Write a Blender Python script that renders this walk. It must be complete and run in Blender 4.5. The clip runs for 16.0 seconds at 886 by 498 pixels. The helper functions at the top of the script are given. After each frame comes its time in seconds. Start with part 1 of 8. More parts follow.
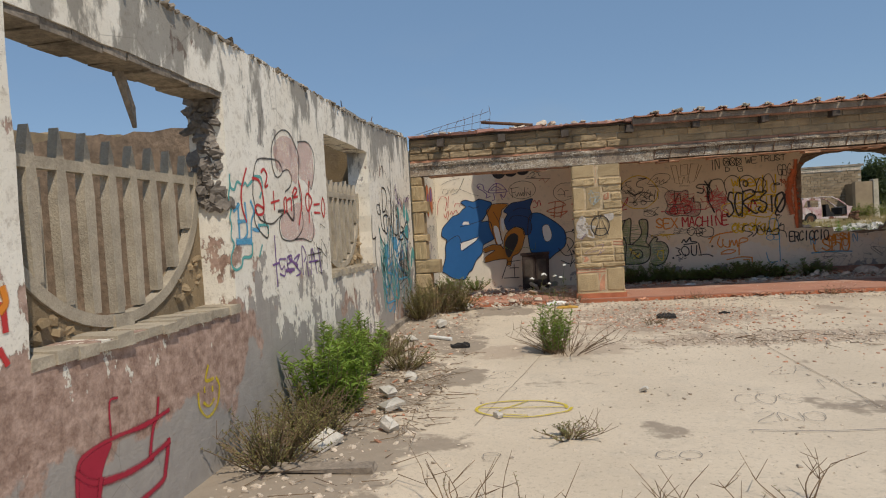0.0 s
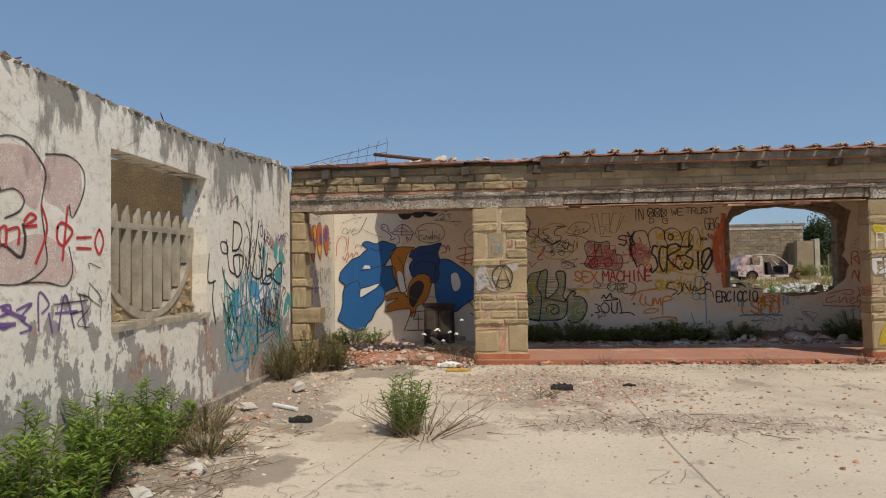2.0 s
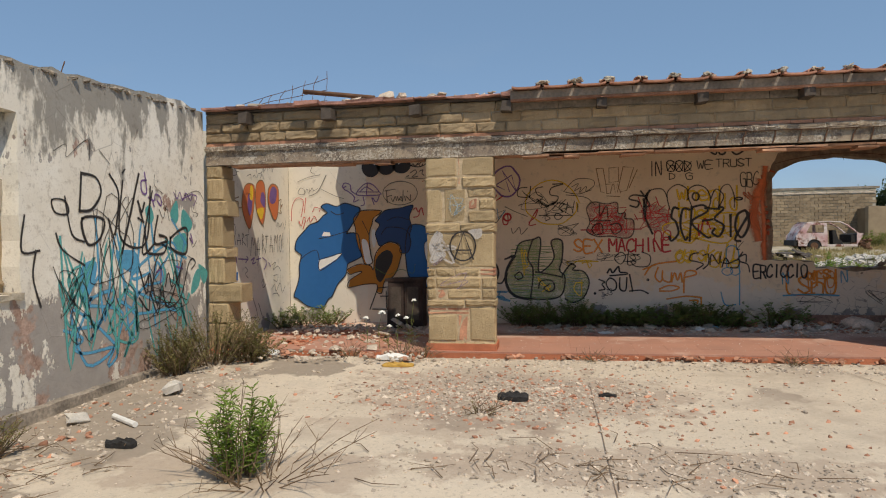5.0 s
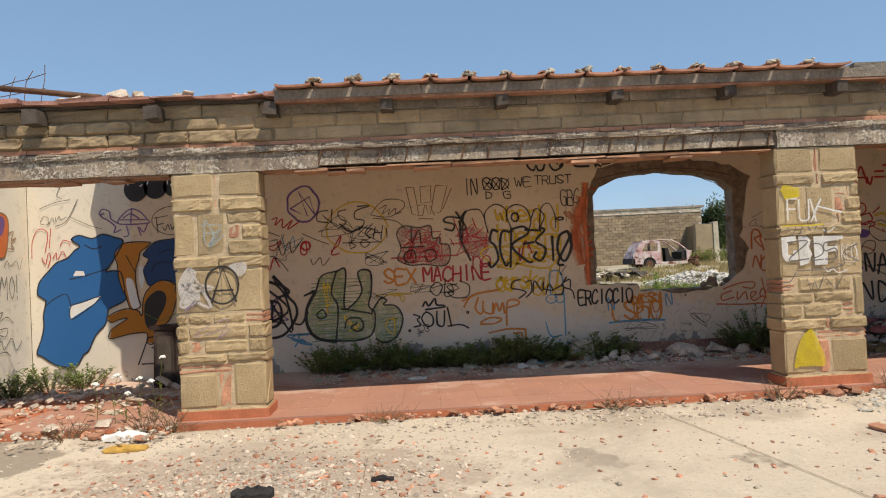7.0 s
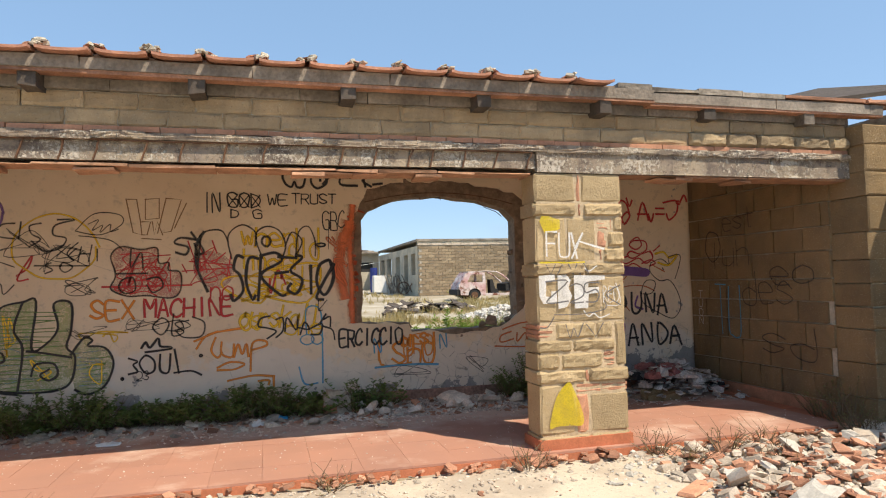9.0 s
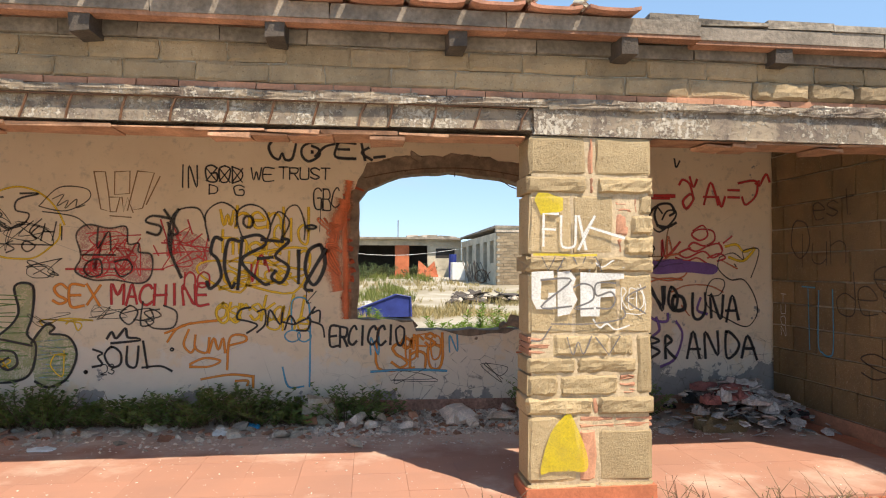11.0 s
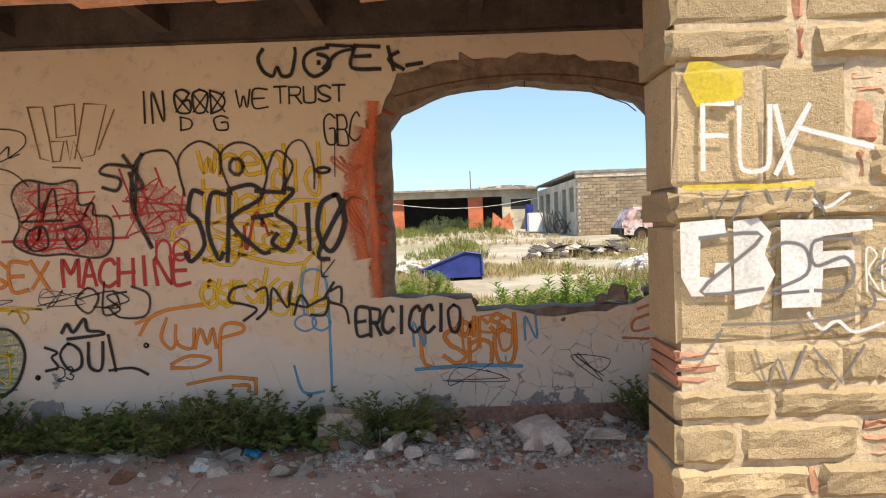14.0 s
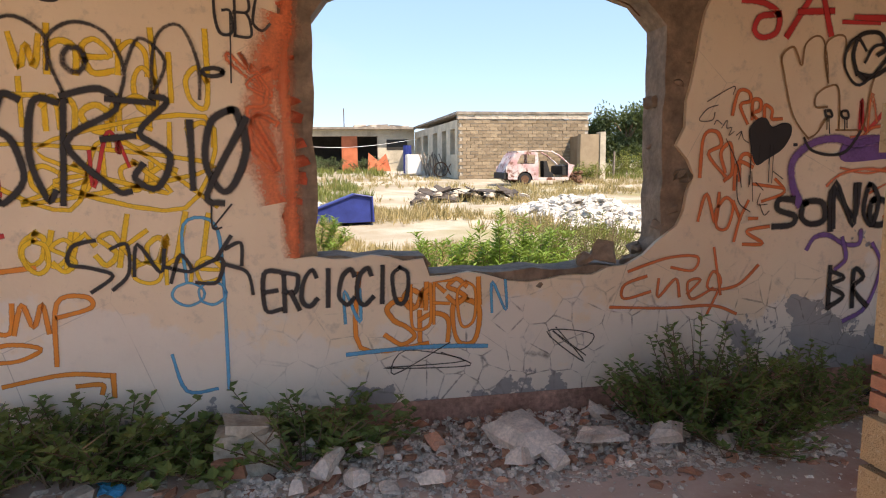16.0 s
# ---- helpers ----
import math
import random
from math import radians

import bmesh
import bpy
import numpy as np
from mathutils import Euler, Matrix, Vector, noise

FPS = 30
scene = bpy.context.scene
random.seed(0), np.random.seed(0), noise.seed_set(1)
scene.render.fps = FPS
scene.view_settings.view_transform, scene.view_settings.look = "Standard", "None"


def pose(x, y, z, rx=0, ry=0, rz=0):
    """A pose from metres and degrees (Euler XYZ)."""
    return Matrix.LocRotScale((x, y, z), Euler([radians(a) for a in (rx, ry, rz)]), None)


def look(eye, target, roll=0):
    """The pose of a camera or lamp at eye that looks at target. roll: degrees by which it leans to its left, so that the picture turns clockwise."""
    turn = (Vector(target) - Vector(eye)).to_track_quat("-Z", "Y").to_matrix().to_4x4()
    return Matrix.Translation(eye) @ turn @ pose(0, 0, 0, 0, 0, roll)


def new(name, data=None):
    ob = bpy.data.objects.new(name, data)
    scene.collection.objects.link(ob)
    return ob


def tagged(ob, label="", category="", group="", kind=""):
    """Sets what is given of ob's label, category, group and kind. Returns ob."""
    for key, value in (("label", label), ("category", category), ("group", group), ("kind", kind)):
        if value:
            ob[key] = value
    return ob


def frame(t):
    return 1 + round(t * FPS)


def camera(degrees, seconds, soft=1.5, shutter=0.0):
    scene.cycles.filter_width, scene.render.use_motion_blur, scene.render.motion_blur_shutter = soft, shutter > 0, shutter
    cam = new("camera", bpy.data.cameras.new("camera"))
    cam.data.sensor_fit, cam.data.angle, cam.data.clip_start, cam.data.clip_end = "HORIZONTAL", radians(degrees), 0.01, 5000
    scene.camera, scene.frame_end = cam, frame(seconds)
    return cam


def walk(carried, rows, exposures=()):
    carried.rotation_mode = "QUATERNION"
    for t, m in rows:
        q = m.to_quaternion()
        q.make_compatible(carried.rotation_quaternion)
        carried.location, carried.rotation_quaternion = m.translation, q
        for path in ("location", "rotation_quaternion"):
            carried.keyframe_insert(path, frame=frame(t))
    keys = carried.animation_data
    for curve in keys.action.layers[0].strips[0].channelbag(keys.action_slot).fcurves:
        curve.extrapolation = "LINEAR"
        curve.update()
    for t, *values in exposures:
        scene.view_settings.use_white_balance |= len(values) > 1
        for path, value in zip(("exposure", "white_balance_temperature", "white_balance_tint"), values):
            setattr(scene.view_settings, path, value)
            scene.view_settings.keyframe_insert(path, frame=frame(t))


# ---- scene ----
cam = camera(67.9, 16.0, soft=1.1)
PATH = [
    (0, (-0.301, -0.766, 1.437), (-0.587, 1.213, 1.377), -3.3),
    (0.5, (-0.101, -0.359, 1.443), (-0.356, 1.625, 1.451), -1.8),
    (1, (0.113, 0.144, 1.496), (-0.112, 2.13, 1.555), -0.4),
    (1.5, (0.468, 0.572, 1.455), (0.298, 2.563, 1.535), -0.8),
    (2, (0.786, 0.925, 1.473), (0.621, 2.917, 1.535), -0.9),
    (2.5, (0.957, 1.386, 1.504), (0.766, 3.376, 1.561), -0.8),
    (3, (1.2, 1.836, 1.462), (0.935, 3.818, 1.464), -2.5),
    (3.2, (1.328, 2.033, 1.471), (1.035, 4.011, 1.444), -2.7),
    (5.3, (2.096, 3.692, 1.426), (1.771, 5.665, 1.396), -0.6),
    (5.5, (2.169, 3.919, 1.458), (2.042, 5.915, 1.443), -0.3),
    (6, (2.386, 4.307, 1.434), (2.504, 6.304, 1.44), -2.3),
    (6.5, (2.63, 4.68, 1.459), (2.716, 6.677, 1.503), -1.5),
    (7, (2.847, 5.016, 1.468), (2.92, 7.014, 1.505), -2.8),
    (7.5, (3.146, 5.372, 1.483), (3.379, 7.357, 1.555), -3.2),
    (8, (3.567, 5.644, 1.481), (3.822, 7.627, 1.545), -1.6),
    (8.5, (3.9, 5.922, 1.487), (4.254, 7.89, 1.533), -1.1),
    (9, (4.254, 6.24, 1.509), (4.772, 8.17, 1.609), -1.4),
    (9.5, (4.645, 6.488, 1.499), (5.147, 8.423, 1.569), -0.3),
    (9.7, (4.79, 6.601, 1.519), (5.215, 8.554, 1.572), -0.6),
    (11.8, (5.803, 7.901, 1.556), (5.961, 9.894, 1.622), 1.0),
    (12, (5.866, 8.056, 1.556), (5.993, 10.051, 1.617), 1.1),
    (12.5, (5.937, 8.395, 1.555), (5.971, 10.394, 1.602), 0.1),
    (13, (5.992, 8.781, 1.578), (5.957, 10.78, 1.625), 1.0),
    (13.5, (5.927, 9.145, 1.558), (5.878, 11.144, 1.545), -0.4),
    (14, (5.804, 9.469, 1.567), (5.796, 11.468, 1.49), -2.0),
    (14.5, (5.737, 9.806, 1.55), (5.786, 11.802, 1.439), -0.2),
    (15, (5.664, 10.121, 1.55), (5.723, 12.112, 1.367), 0.5),
    (15.5, (5.518, 10.524, 1.558), (5.782, 12.496, 1.35), -1.0),
    (16, (5.372, 10.813, 1.529), (5.762, 12.762, 1.269), -0.5),
]
EXPOSURE = [(0, -0.2, 6950, 11), (3.2, -0.15, 7000, 11), (5.5, 0.0, 7050, 11), (7.5, 0.4, 7150, 11), (9.0, 0.7, 7200, 11), (9.7, 0.82, 7200, 11), (12.0, 0.96, 7150, 11), (14.5, 1.0, 7200, 14), (16.0, 1.2, 7400, 18)]
walk(cam, [(t, look(eye, target, roll)) for t, eye, target, roll in PATH], EXPOSURE)

# ---- light ----
SUN_TO = Vector((0.41, -0.53, 1.0)).normalized()
world = bpy.data.worlds.new("sky")
scene.world = world
world.use_nodes = True
wn, wl = world.node_tree.nodes, world.node_tree.links
sky = wn.new("ShaderNodeTexSky")
sky.sky_type = "NISHITA"
sky.sun_disc = False
sky.sun_elevation = math.asin(SUN_TO.z)
sky.sun_rotation = math.atan2(SUN_TO.x, SUN_TO.y)
sky.air_density, sky.dust_density, sky.ozone_density = 1.0, 2.0, 2.6
sky.altitude = 1800
# thin high cloud low over the horizon
wtc = wn.new("ShaderNodeTexCoord")
wmap = wn.new("ShaderNodeMapping")
wmap.inputs["Scale"].default_value = (1.0, 1.0, 3.2)
wnoise = wn.new("ShaderNodeTexNoise")
wnoise.inputs["Scale"].default_value, wnoise.inputs["Detail"].default_value = 3.2, 8
wramp = wn.new("ShaderNodeValToRGB")
wramp.color_ramp.elements[0].position, wramp.color_ramp.elements[1].position = 0.60, 0.84
wsep = wn.new("ShaderNodeSeparateXYZ")
whor = wn.new("ShaderNodeMapRange")
whor.inputs["From Min"].default_value, whor.inputs["From Max"].default_value = 0.32, 0.02
wmul = wn.new("ShaderNodeMath")
wmul.operation = "MULTIPLY"
wmix = wn.new("ShaderNodeMixRGB")
wmix.inputs[2].default_value = (3.4, 3.8, 4.2, 1)
wl.new(wtc.outputs["Generated"], wmap.inputs[0])
wl.new(wmap.outputs[0], wnoise.inputs["Vector"])
wl.new(wnoise.outputs[0], wramp.inputs[0])
wl.new(wtc.outputs["Generated"], wsep.inputs[0])
wl.new(wsep.outputs["Z"], whor.inputs["Value"])
wl.new(wramp.outputs[0], wmul.inputs[0])
wl.new(whor.outputs[0], wmul.inputs[1])
wl.new(wmul.outputs[0], wmix.inputs[0])
wl.new(sky.outputs[0], wmix.inputs[1])
# an even summer haze over the whole sky
whaze = wn.new("ShaderNodeMixRGB")
whaze.inputs[0].default_value = 0.63
whaze.inputs[2].default_value = (1.2, 2.2, 3.65, 1)
wl.new(wmix.outputs[0], whaze.inputs[1])
wl.new(whaze.outputs[0], wn["Background"].inputs[0])
wn["Background"].inputs[1].default_value = 0.15

sun = new("sun", bpy.data.lights.new("sun", "SUN"))
sun.data.energy, sun.data.angle, sun.data.color = 3.55, radians(0.55), (1.0, 0.935, 0.83)
sun.matrix_world = look(SUN_TO * 60, (0, 0, 0))

# ---- materials ----


class Mat:
    """A node material with a few short calls."""

    def __init__(self, name, rough=0.85, spec=0.3):
        self.m = bpy.data.materials.new(name)
        self.m.use_nodes = True
        self.t = self.m.node_tree
        self.n, self.l = self.t.nodes, self.t.links
        self.b = self.n["Principled BSDF"]
        self.b.inputs["Roughness"].default_value = rough
        self.b.inputs["Specular IOR Level"].default_value = spec
        self.geo = self.n.new("ShaderNodeNewGeometry")

    def put(self, socket, value):
        if isinstance(value, (int, float)):
            socket.default_value = value
        elif isinstance(value, tuple):
            socket.default_value = (*value, 1) if len(value) == 3 else value
        else:
            self.l.new(value, socket)

    def noise(self, scale, detail=6, rough=0.6, stretch=None, kind="noise"):
        vec = self.geo.outputs["Position"]
        if stretch:
            mp = self.n.new("ShaderNodeMapping")
            mp.inputs["Scale"].default_value = stretch
            self.l.new(vec, mp.inputs[0])
            vec = mp.outputs[0]
        if kind == "crack":
            nd = self.n.new("ShaderNodeTexVoronoi")
            nd.feature = "DISTANCE_TO_EDGE"
            nd.inputs["Scale"].default_value = scale
            self.l.new(vec, nd.inputs["Vector"])
            return nd.outputs["Distance"]
        if kind == "cell":
            nd = self.n.new("ShaderNodeTexVoronoi")
            nd.inputs["Scale"].default_value = scale
            self.l.new(vec, nd.inputs["Vector"])
            return nd.outputs["Color"]
        nd = self.n.new("ShaderNodeTexNoise")
        nd.inputs["Scale"].default_value, nd.inputs["Detail"].default_value, nd.inputs["Roughness"].default_value = scale, detail, rough
        self.l.new(vec, nd.inputs["Vector"])
        return nd.outputs[0]

    def ramp(self, fac, lo, hi, a=0.0, b=1.0):
        nd = self.n.new("ShaderNodeMapRange")
        nd.inputs["From Min"].default_value, nd.inputs["From Max"].default_value = lo, hi
        nd.inputs["To Min"].default_value, nd.inputs["To Max"].default_value = a, b
        self.l.new(fac, nd.inputs["Value"])
        return nd.outputs[0]

    def math(self, op, a, b=0.0):
        nd = self.n.new("ShaderNodeMath")
        nd.operation = op
        self.put(nd.inputs[0], a)
        self.put(nd.inputs[1], b)
        return nd.outputs[0]

    def mix(self, fac, a, b, blend="MIX"):
        nd = self.n.new("ShaderNodeMixRGB")
        nd.blend_type = blend
        self.put(nd.inputs[0], fac)
        self.put(nd.inputs[1], a)
        self.put(nd.inputs[2], b)
        return nd.outputs[0]

    def axis(self, which):
        nd = self.n.new("ShaderNodeSeparateXYZ")
        self.l.new(self.geo.outputs["Position"], nd.inputs[0])
        return nd.outputs[which]

    def random(self, island=False):
        if island:
            return self.geo.outputs["Random Per Island"]
        nd = self.n.new("ShaderNodeObjectInfo")
        return nd.outputs["Random"]

    def vary(self, colour, amount, island=False):
        """Each piece a little lighter or darker than the next."""
        r = self.ramp(self.random(island), 0, 1, 1 - amount, 1 + amount)
        nd = self.n.new("ShaderNodeHueSaturation")
        self.put(nd.inputs["Color"], colour)
        self.l.new(r, nd.inputs["Value"])
        return nd.outputs[0]

    def colour(self, value):
        self.put(self.b.inputs["Base Color"], value)
        return self

    def bump(self, height, strength=0.4, distance=0.02):
        nd = self.n.new("ShaderNodeBump")
        nd.inputs["Strength"].default_value, nd.inputs["Distance"].default_value = strength, distance
        self.l.new(height, nd.inputs["Height"])
        self.l.new(nd.outputs[0], self.b.inputs["Normal"])
        return self


def plain(name, col, amount=0.25, scale=9.0, rough=0.85, metal=0.0, bump=0.25, fine=60.0, vary=0.0, island=False):
    m = Mat(name, rough)
    big = m.ramp(m.noise(scale), 0.25, 0.75, 1 - amount, 1 + amount)
    small = m.ramp(m.noise(fine, 4), 0.3, 0.7, 1 - amount * 0.5, 1 + amount * 0.5)
    c = m.mix(1.0, col, m.math("MULTIPLY", big, small), "MULTIPLY")
    if vary:
        c = m.vary(c, vary, island)
    m.colour(c)
    m.b.inputs["Metallic"].default_value = metal
    m.bump(m.noise(fine, 5), bump, 0.01)
    return m.m


def peeling_wall():
    """White lime coat over grey cement render, peeled, black with lichen along the top."""
    m = Mat("peeling_plaster", 0.92, 0.2)
    z = m.axis("Z")
    coat = m.mix(m.ramp(m.noise(1.3, 5), 0.35, 0.7), (0.86, 0.82, 0.73), (0.74, 0.68, 0.57))
    coat = m.mix(m.ramp(m.noise(14, 8, 0.75), 0.52, 0.70), coat, (0.50, 0.44, 0.36))
    coat = m.mix(m.ramp(m.noise(60, 5, 0.7), 0.58, 0.70, 0, 0.6), coat, (0.36, 0.32, 0.27))
    cement = m.mix(m.noise(6, 8), (0.27, 0.25, 0.23), (0.45, 0.41, 0.37))
    cement = m.mix(m.ramp(m.math("ADD", m.noise(1.3, 6), m.math("MULTIPLY", m.ramp(m.axis("Y"), 4.6, 4.0, 0, 0.30), m.ramp(z, 0.25, 0.62))), 0.57, 0.60), cement, m.mix(m.ramp(m.noise(13, 9, 0.72), 0.38, 0.62), (0.27, 0.175, 0.135), (0.52, 0.37, 0.30)))
    peel = m.math("ADD", m.ramp(m.noise(1.7, 9, 0.62), 0.3, 0.7, -0.5, 0.5), m.ramp(z, 0.2, 1.5, 0.32, -0.44))
    peel = m.math("ADD", peel, m.ramp(m.noise(0.55, 3), 0.42, 0.7, -0.08, 0.30))
    peel = m.math("ADD", peel, m.math("MULTIPLY", m.ramp(m.axis("Y"), 4.6, 3.6, 0, 0.35), m.ramp(z, 1.0, 0.85)))
    peel = m.math("ADD", peel, m.ramp(m.noise(7.5, 8, 0.7, (1, 1, 0.45)), 0.3, 0.7, -0.36, 0.36))
    mask = m.ramp(peel, 0.0, 0.05)
    c = m.mix(mask, coat, cement)
    soot = m.math("ADD", m.ramp(m.noise(2.4, 8, 0.68, (1, 1, 0.35)), 0.3, 0.7, -0.5, 0.5), m.ramp(z, 1.8, 3.1, -0.44, 0.24))
    c = m.mix(m.ramp(soot, 0.0, 0.14, 0, 0.72), c, (0.13, 0.12, 0.105))
    crack = m.ramp(m.noise(1.6, stretch=(1, 1, 1), kind="crack"), 0.0, 0.006, 0.55, 0)
    c = m.mix(m.math("MULTIPLY", crack, m.ramp(m.noise(0.8), 0.45, 0.6)), c, (0.16, 0.14, 0.12))
    m.colour(c)
    h = m.math("ADD", m.math("MULTIPLY", mask, -0.8), m.math("MULTIPLY", m.noise(45, 6), 0.35))
    h = m.math("ADD", h, m.math("MULTIPLY", mask, m.math("MULTIPLY", m.noise(14, 8, 0.7), 0.9)))
    return m.bump(h, 0.65, 0.014).m


def inner_plaster(name, base, dirt):
    """Ochre-tinged plaster with cracks towards the floor."""
    m = Mat(name, 0.9, 0.2)
    z = m.axis("Z")
    c = m.mix(m.ramp(m.noise(0.8, 6), 0.35, 0.7), base, dirt)
    c = m.mix(m.ramp(m.noise(9, 8, 0.7), 0.55, 0.8), c, (0.42, 0.36, 0.28))
    c = m.mix(m.ramp(m.noise(60, 3), 0.66, 0.74, 0, 0.5), c, (0.3, 0.25, 0.2))
    pale = m.math("ADD", m.ramp(m.noise(1.9, 8, 0.65), 0.3, 0.7, -0.5, 0.5), m.ramp(z, 0.45, 1.0, 0.45, -0.45))
    c = m.mix(m.ramp(pale, 0.0, 0.14, 0, 0.7), c, m.mix(m.noise(5, 6), (0.80, 0.74, 0.65), (0.66, 0.60, 0.52)))
    chip = m.math("ADD", m.ramp(m.noise(2.3, 9, 0.62), 0.3, 0.7, -0.5, 0.5), m.ramp(z, 0.15, 0.8, 0.10, -0.7))
    chip = m.math("ADD", chip, m.ramp(m.axis("X"), 7.6, 8.6, -0.12, 0.30))
    mask = m.ramp(chip, 0.0, 0.03)
    c = m.mix(mask, c, m.mix(m.noise(8), (0.25, 0.235, 0.22), (0.40, 0.37, 0.34)))
    low = m.math("MULTIPLY", m.ramp(z, 0.95, 0.6), m.ramp(m.axis("X"), 4.8, 6.0))
    crack = m.ramp(m.math("ADD", m.noise(6.5, kind="crack"), m.ramp(m.noise(16, 5), 0.3, 0.7, -0.012, 0.05)), 0.0, 0.045, 0.85, 0)
    crack = m.math("MULTIPLY", crack, m.math("MULTIPLY", low, m.ramp(m.noise(2.6), 0.38, 0.50)))
    c = m.mix(crack, c, (0.16, 0.14, 0.12))
    fine = m.math("MULTIPLY", m.ramp(m.noise(1.1, kind="crack"), 0.0, 0.003, 0.6, 0), m.ramp(m.noise(0.9), 0.5, 0.6))
    c = m.mix(fine, c, (0.25, 0.21, 0.17))
    m.colour(c)
    h = m.math("ADD", m.math("MULTIPLY", m.math("MAXIMUM", mask, crack), -0.8), m.math("MULTIPLY", m.noise(35, 6), 0.25))
    return m.bump(h, 0.5, 0.010).m


def tufa(name, a, b, dark=0.0):
    """Ochre tufa with white and brown grains."""
    m = Mat(name, 0.95, 0.15)
    c = m.mix(m.ramp(m.noise(5, 6), 0.3, 0.7), a, b)
    c = m.mix(m.ramp(m.noise(85, 3), 0.60, 0.68, 0, 0.65), c, (0.58, 0.50, 0.36))
    c = m.mix(m.ramp(m.noise(55, 4), 0.60, 0.70, 0, 0.6), c, (0.15, 0.10, 0.055))
    c = m.mix(0.1, m.vary(c, 0.16), (0.16, 0.12, 0.075))
    if dark:
        c = m.mix(m.ramp(m.noise(1.6, 7, 0.7, (1, 1, 0.5)), 0.45, 0.68, 0, dark), c, (0.085, 0.075, 0.06))
    m.colour(c)
    h = m.math("ADD", m.noise(38, 8, 0.7), m.math("MULTIPLY", m.noise(150, 3), 0.4))
    return m.bump(h, 0.75, 0.016).m


def flaked_lintel(name):
    """Grey concrete with purplish weathering, flakes of pale plaster and dark runs."""
    m = Mat(name, 0.95, 0.15)
    c = m.mix(m.ramp(m.noise(2.2, 7, 0.65), 0.36, 0.62), (0.43, 0.345, 0.25), (0.25, 0.20, 0.16))
    c = m.mix(m.ramp(m.noise(9, 9, 0.75), 0.50, 0.58, 0, 0.7), c, (0.13, 0.10, 0.085))
    flake = m.math("ADD", m.noise(34, 8, 0.75), m.ramp(m.noise(2.3, 5), 0.38, 0.62, -0.09, 0.06))
    mask = m.ramp(flake, 0.51, 0.55, 0, 0.9)
    c = m.mix(mask, c, m.mix(m.noise(50, 4), (0.50, 0.44, 0.36), (0.74, 0.66, 0.55)))
    m.colour(c)
    h = m.math("ADD", m.math("MULTIPLY", mask, 0.6), m.noise(34, 8, 0.75))
    return m.bump(h, 0.9, 0.018).m


def concrete_yard():
    """Sun-bleached screed with worn paint, gravel dust and stains."""
    m = Mat("bleached_screed", 0.93, 0.2)
    c = m.mix(m.ramp(m.noise(0.5, 6), 0.35, 0.68), (0.63, 0.535, 0.415), (0.53, 0.445, 0.34))
    c = m.mix(m.ramp(m.noise(2.6, 8, 0.7), 0.52, 0.72, 0, 0.6), c, (0.46, 0.40, 0.32))
    c = m.mix(m.ramp(m.noise(28, 6, 0.7), 0.54, 0.66, 0, 0.55), c, (0.33, 0.28, 0.22))
    c = m.mix(m.ramp(m.noise(19, 8, 0.75), 0.58, 0.64, 0, 0.5), c, (0.72, 0.64, 0.53))
    dirt = m.math("ADD", m.ramp(m.noise(0.62, 7, 0.6), 0.35, 0.65, -0.5, 0.5), m.ramp(m.axis("X"), -2.7, -0.6, 0.55, -0.28))
    c = m.mix(m.ramp(dirt, 0.0, 0.10, 0, 0.85), c, m.mix(m.noise(12, 8, 0.75), (0.19, 0.15, 0.115), (0.36, 0.30, 0.235)))
    spots = m.math("ADD", m.ramp(m.noise(140, 3), 0.64, 0.70, 0, 0.7), m.ramp(m.noise(55, 4, 0.7), 0.64, 0.70, 0, 0.6))
    c = m.mix(spots, c, (0.25, 0.205, 0.16))
    for cx, cy, rx, ry, amount in ((1.5, 9.9, 2.0, 1.05, 0.75), (-0.2, 7.75, 1.3, 0.45, 0.6), (2.6, 8.1, 1.9, 0.45, 0.7), (0.8, 8.9, 1.0, 0.35, 0.5)):
        dx = m.math("POWER", m.math("ABSOLUTE", m.math("DIVIDE", m.math("SUBTRACT", m.axis("X"), cx), rx)), 2.0)
        dy = m.math("POWER", m.math("ABSOLUTE", m.math("DIVIDE", m.math("SUBTRACT", m.axis("Y"), cy), ry)), 2.0)
        edge = m.math("ADD", m.math("ADD", dx, dy), m.ramp(m.noise(2.2, 8, 0.7), 0.3, 0.7, -0.8, 0.8))
        c = m.mix(m.ramp(edge, 0.9, 0.55, 0, amount), c, m.mix(m.noise(24, 8, 0.8), (0.25, 0.18, 0.135), (0.50, 0.40, 0.31)))
    patch = m.ramp(m.math("ADD", m.noise(0.55, 8, 0.62), m.ramp(m.axis("Y"), 6.5, 10.0, -0.10, 0.03)), 0.52, 0.60, 0, 0.7)
    c = m.mix(patch, c, m.mix(m.noise(20, 8, 0.75), (0.30, 0.235, 0.18), (0.50, 0.42, 0.33)))
    m.colour(c)
    h = m.math("ADD", m.noise(9, 8), m.math("MULTIPLY", m.noise(70, 5), 0.4))
    return m.bump(h, 0.35, 0.012).m


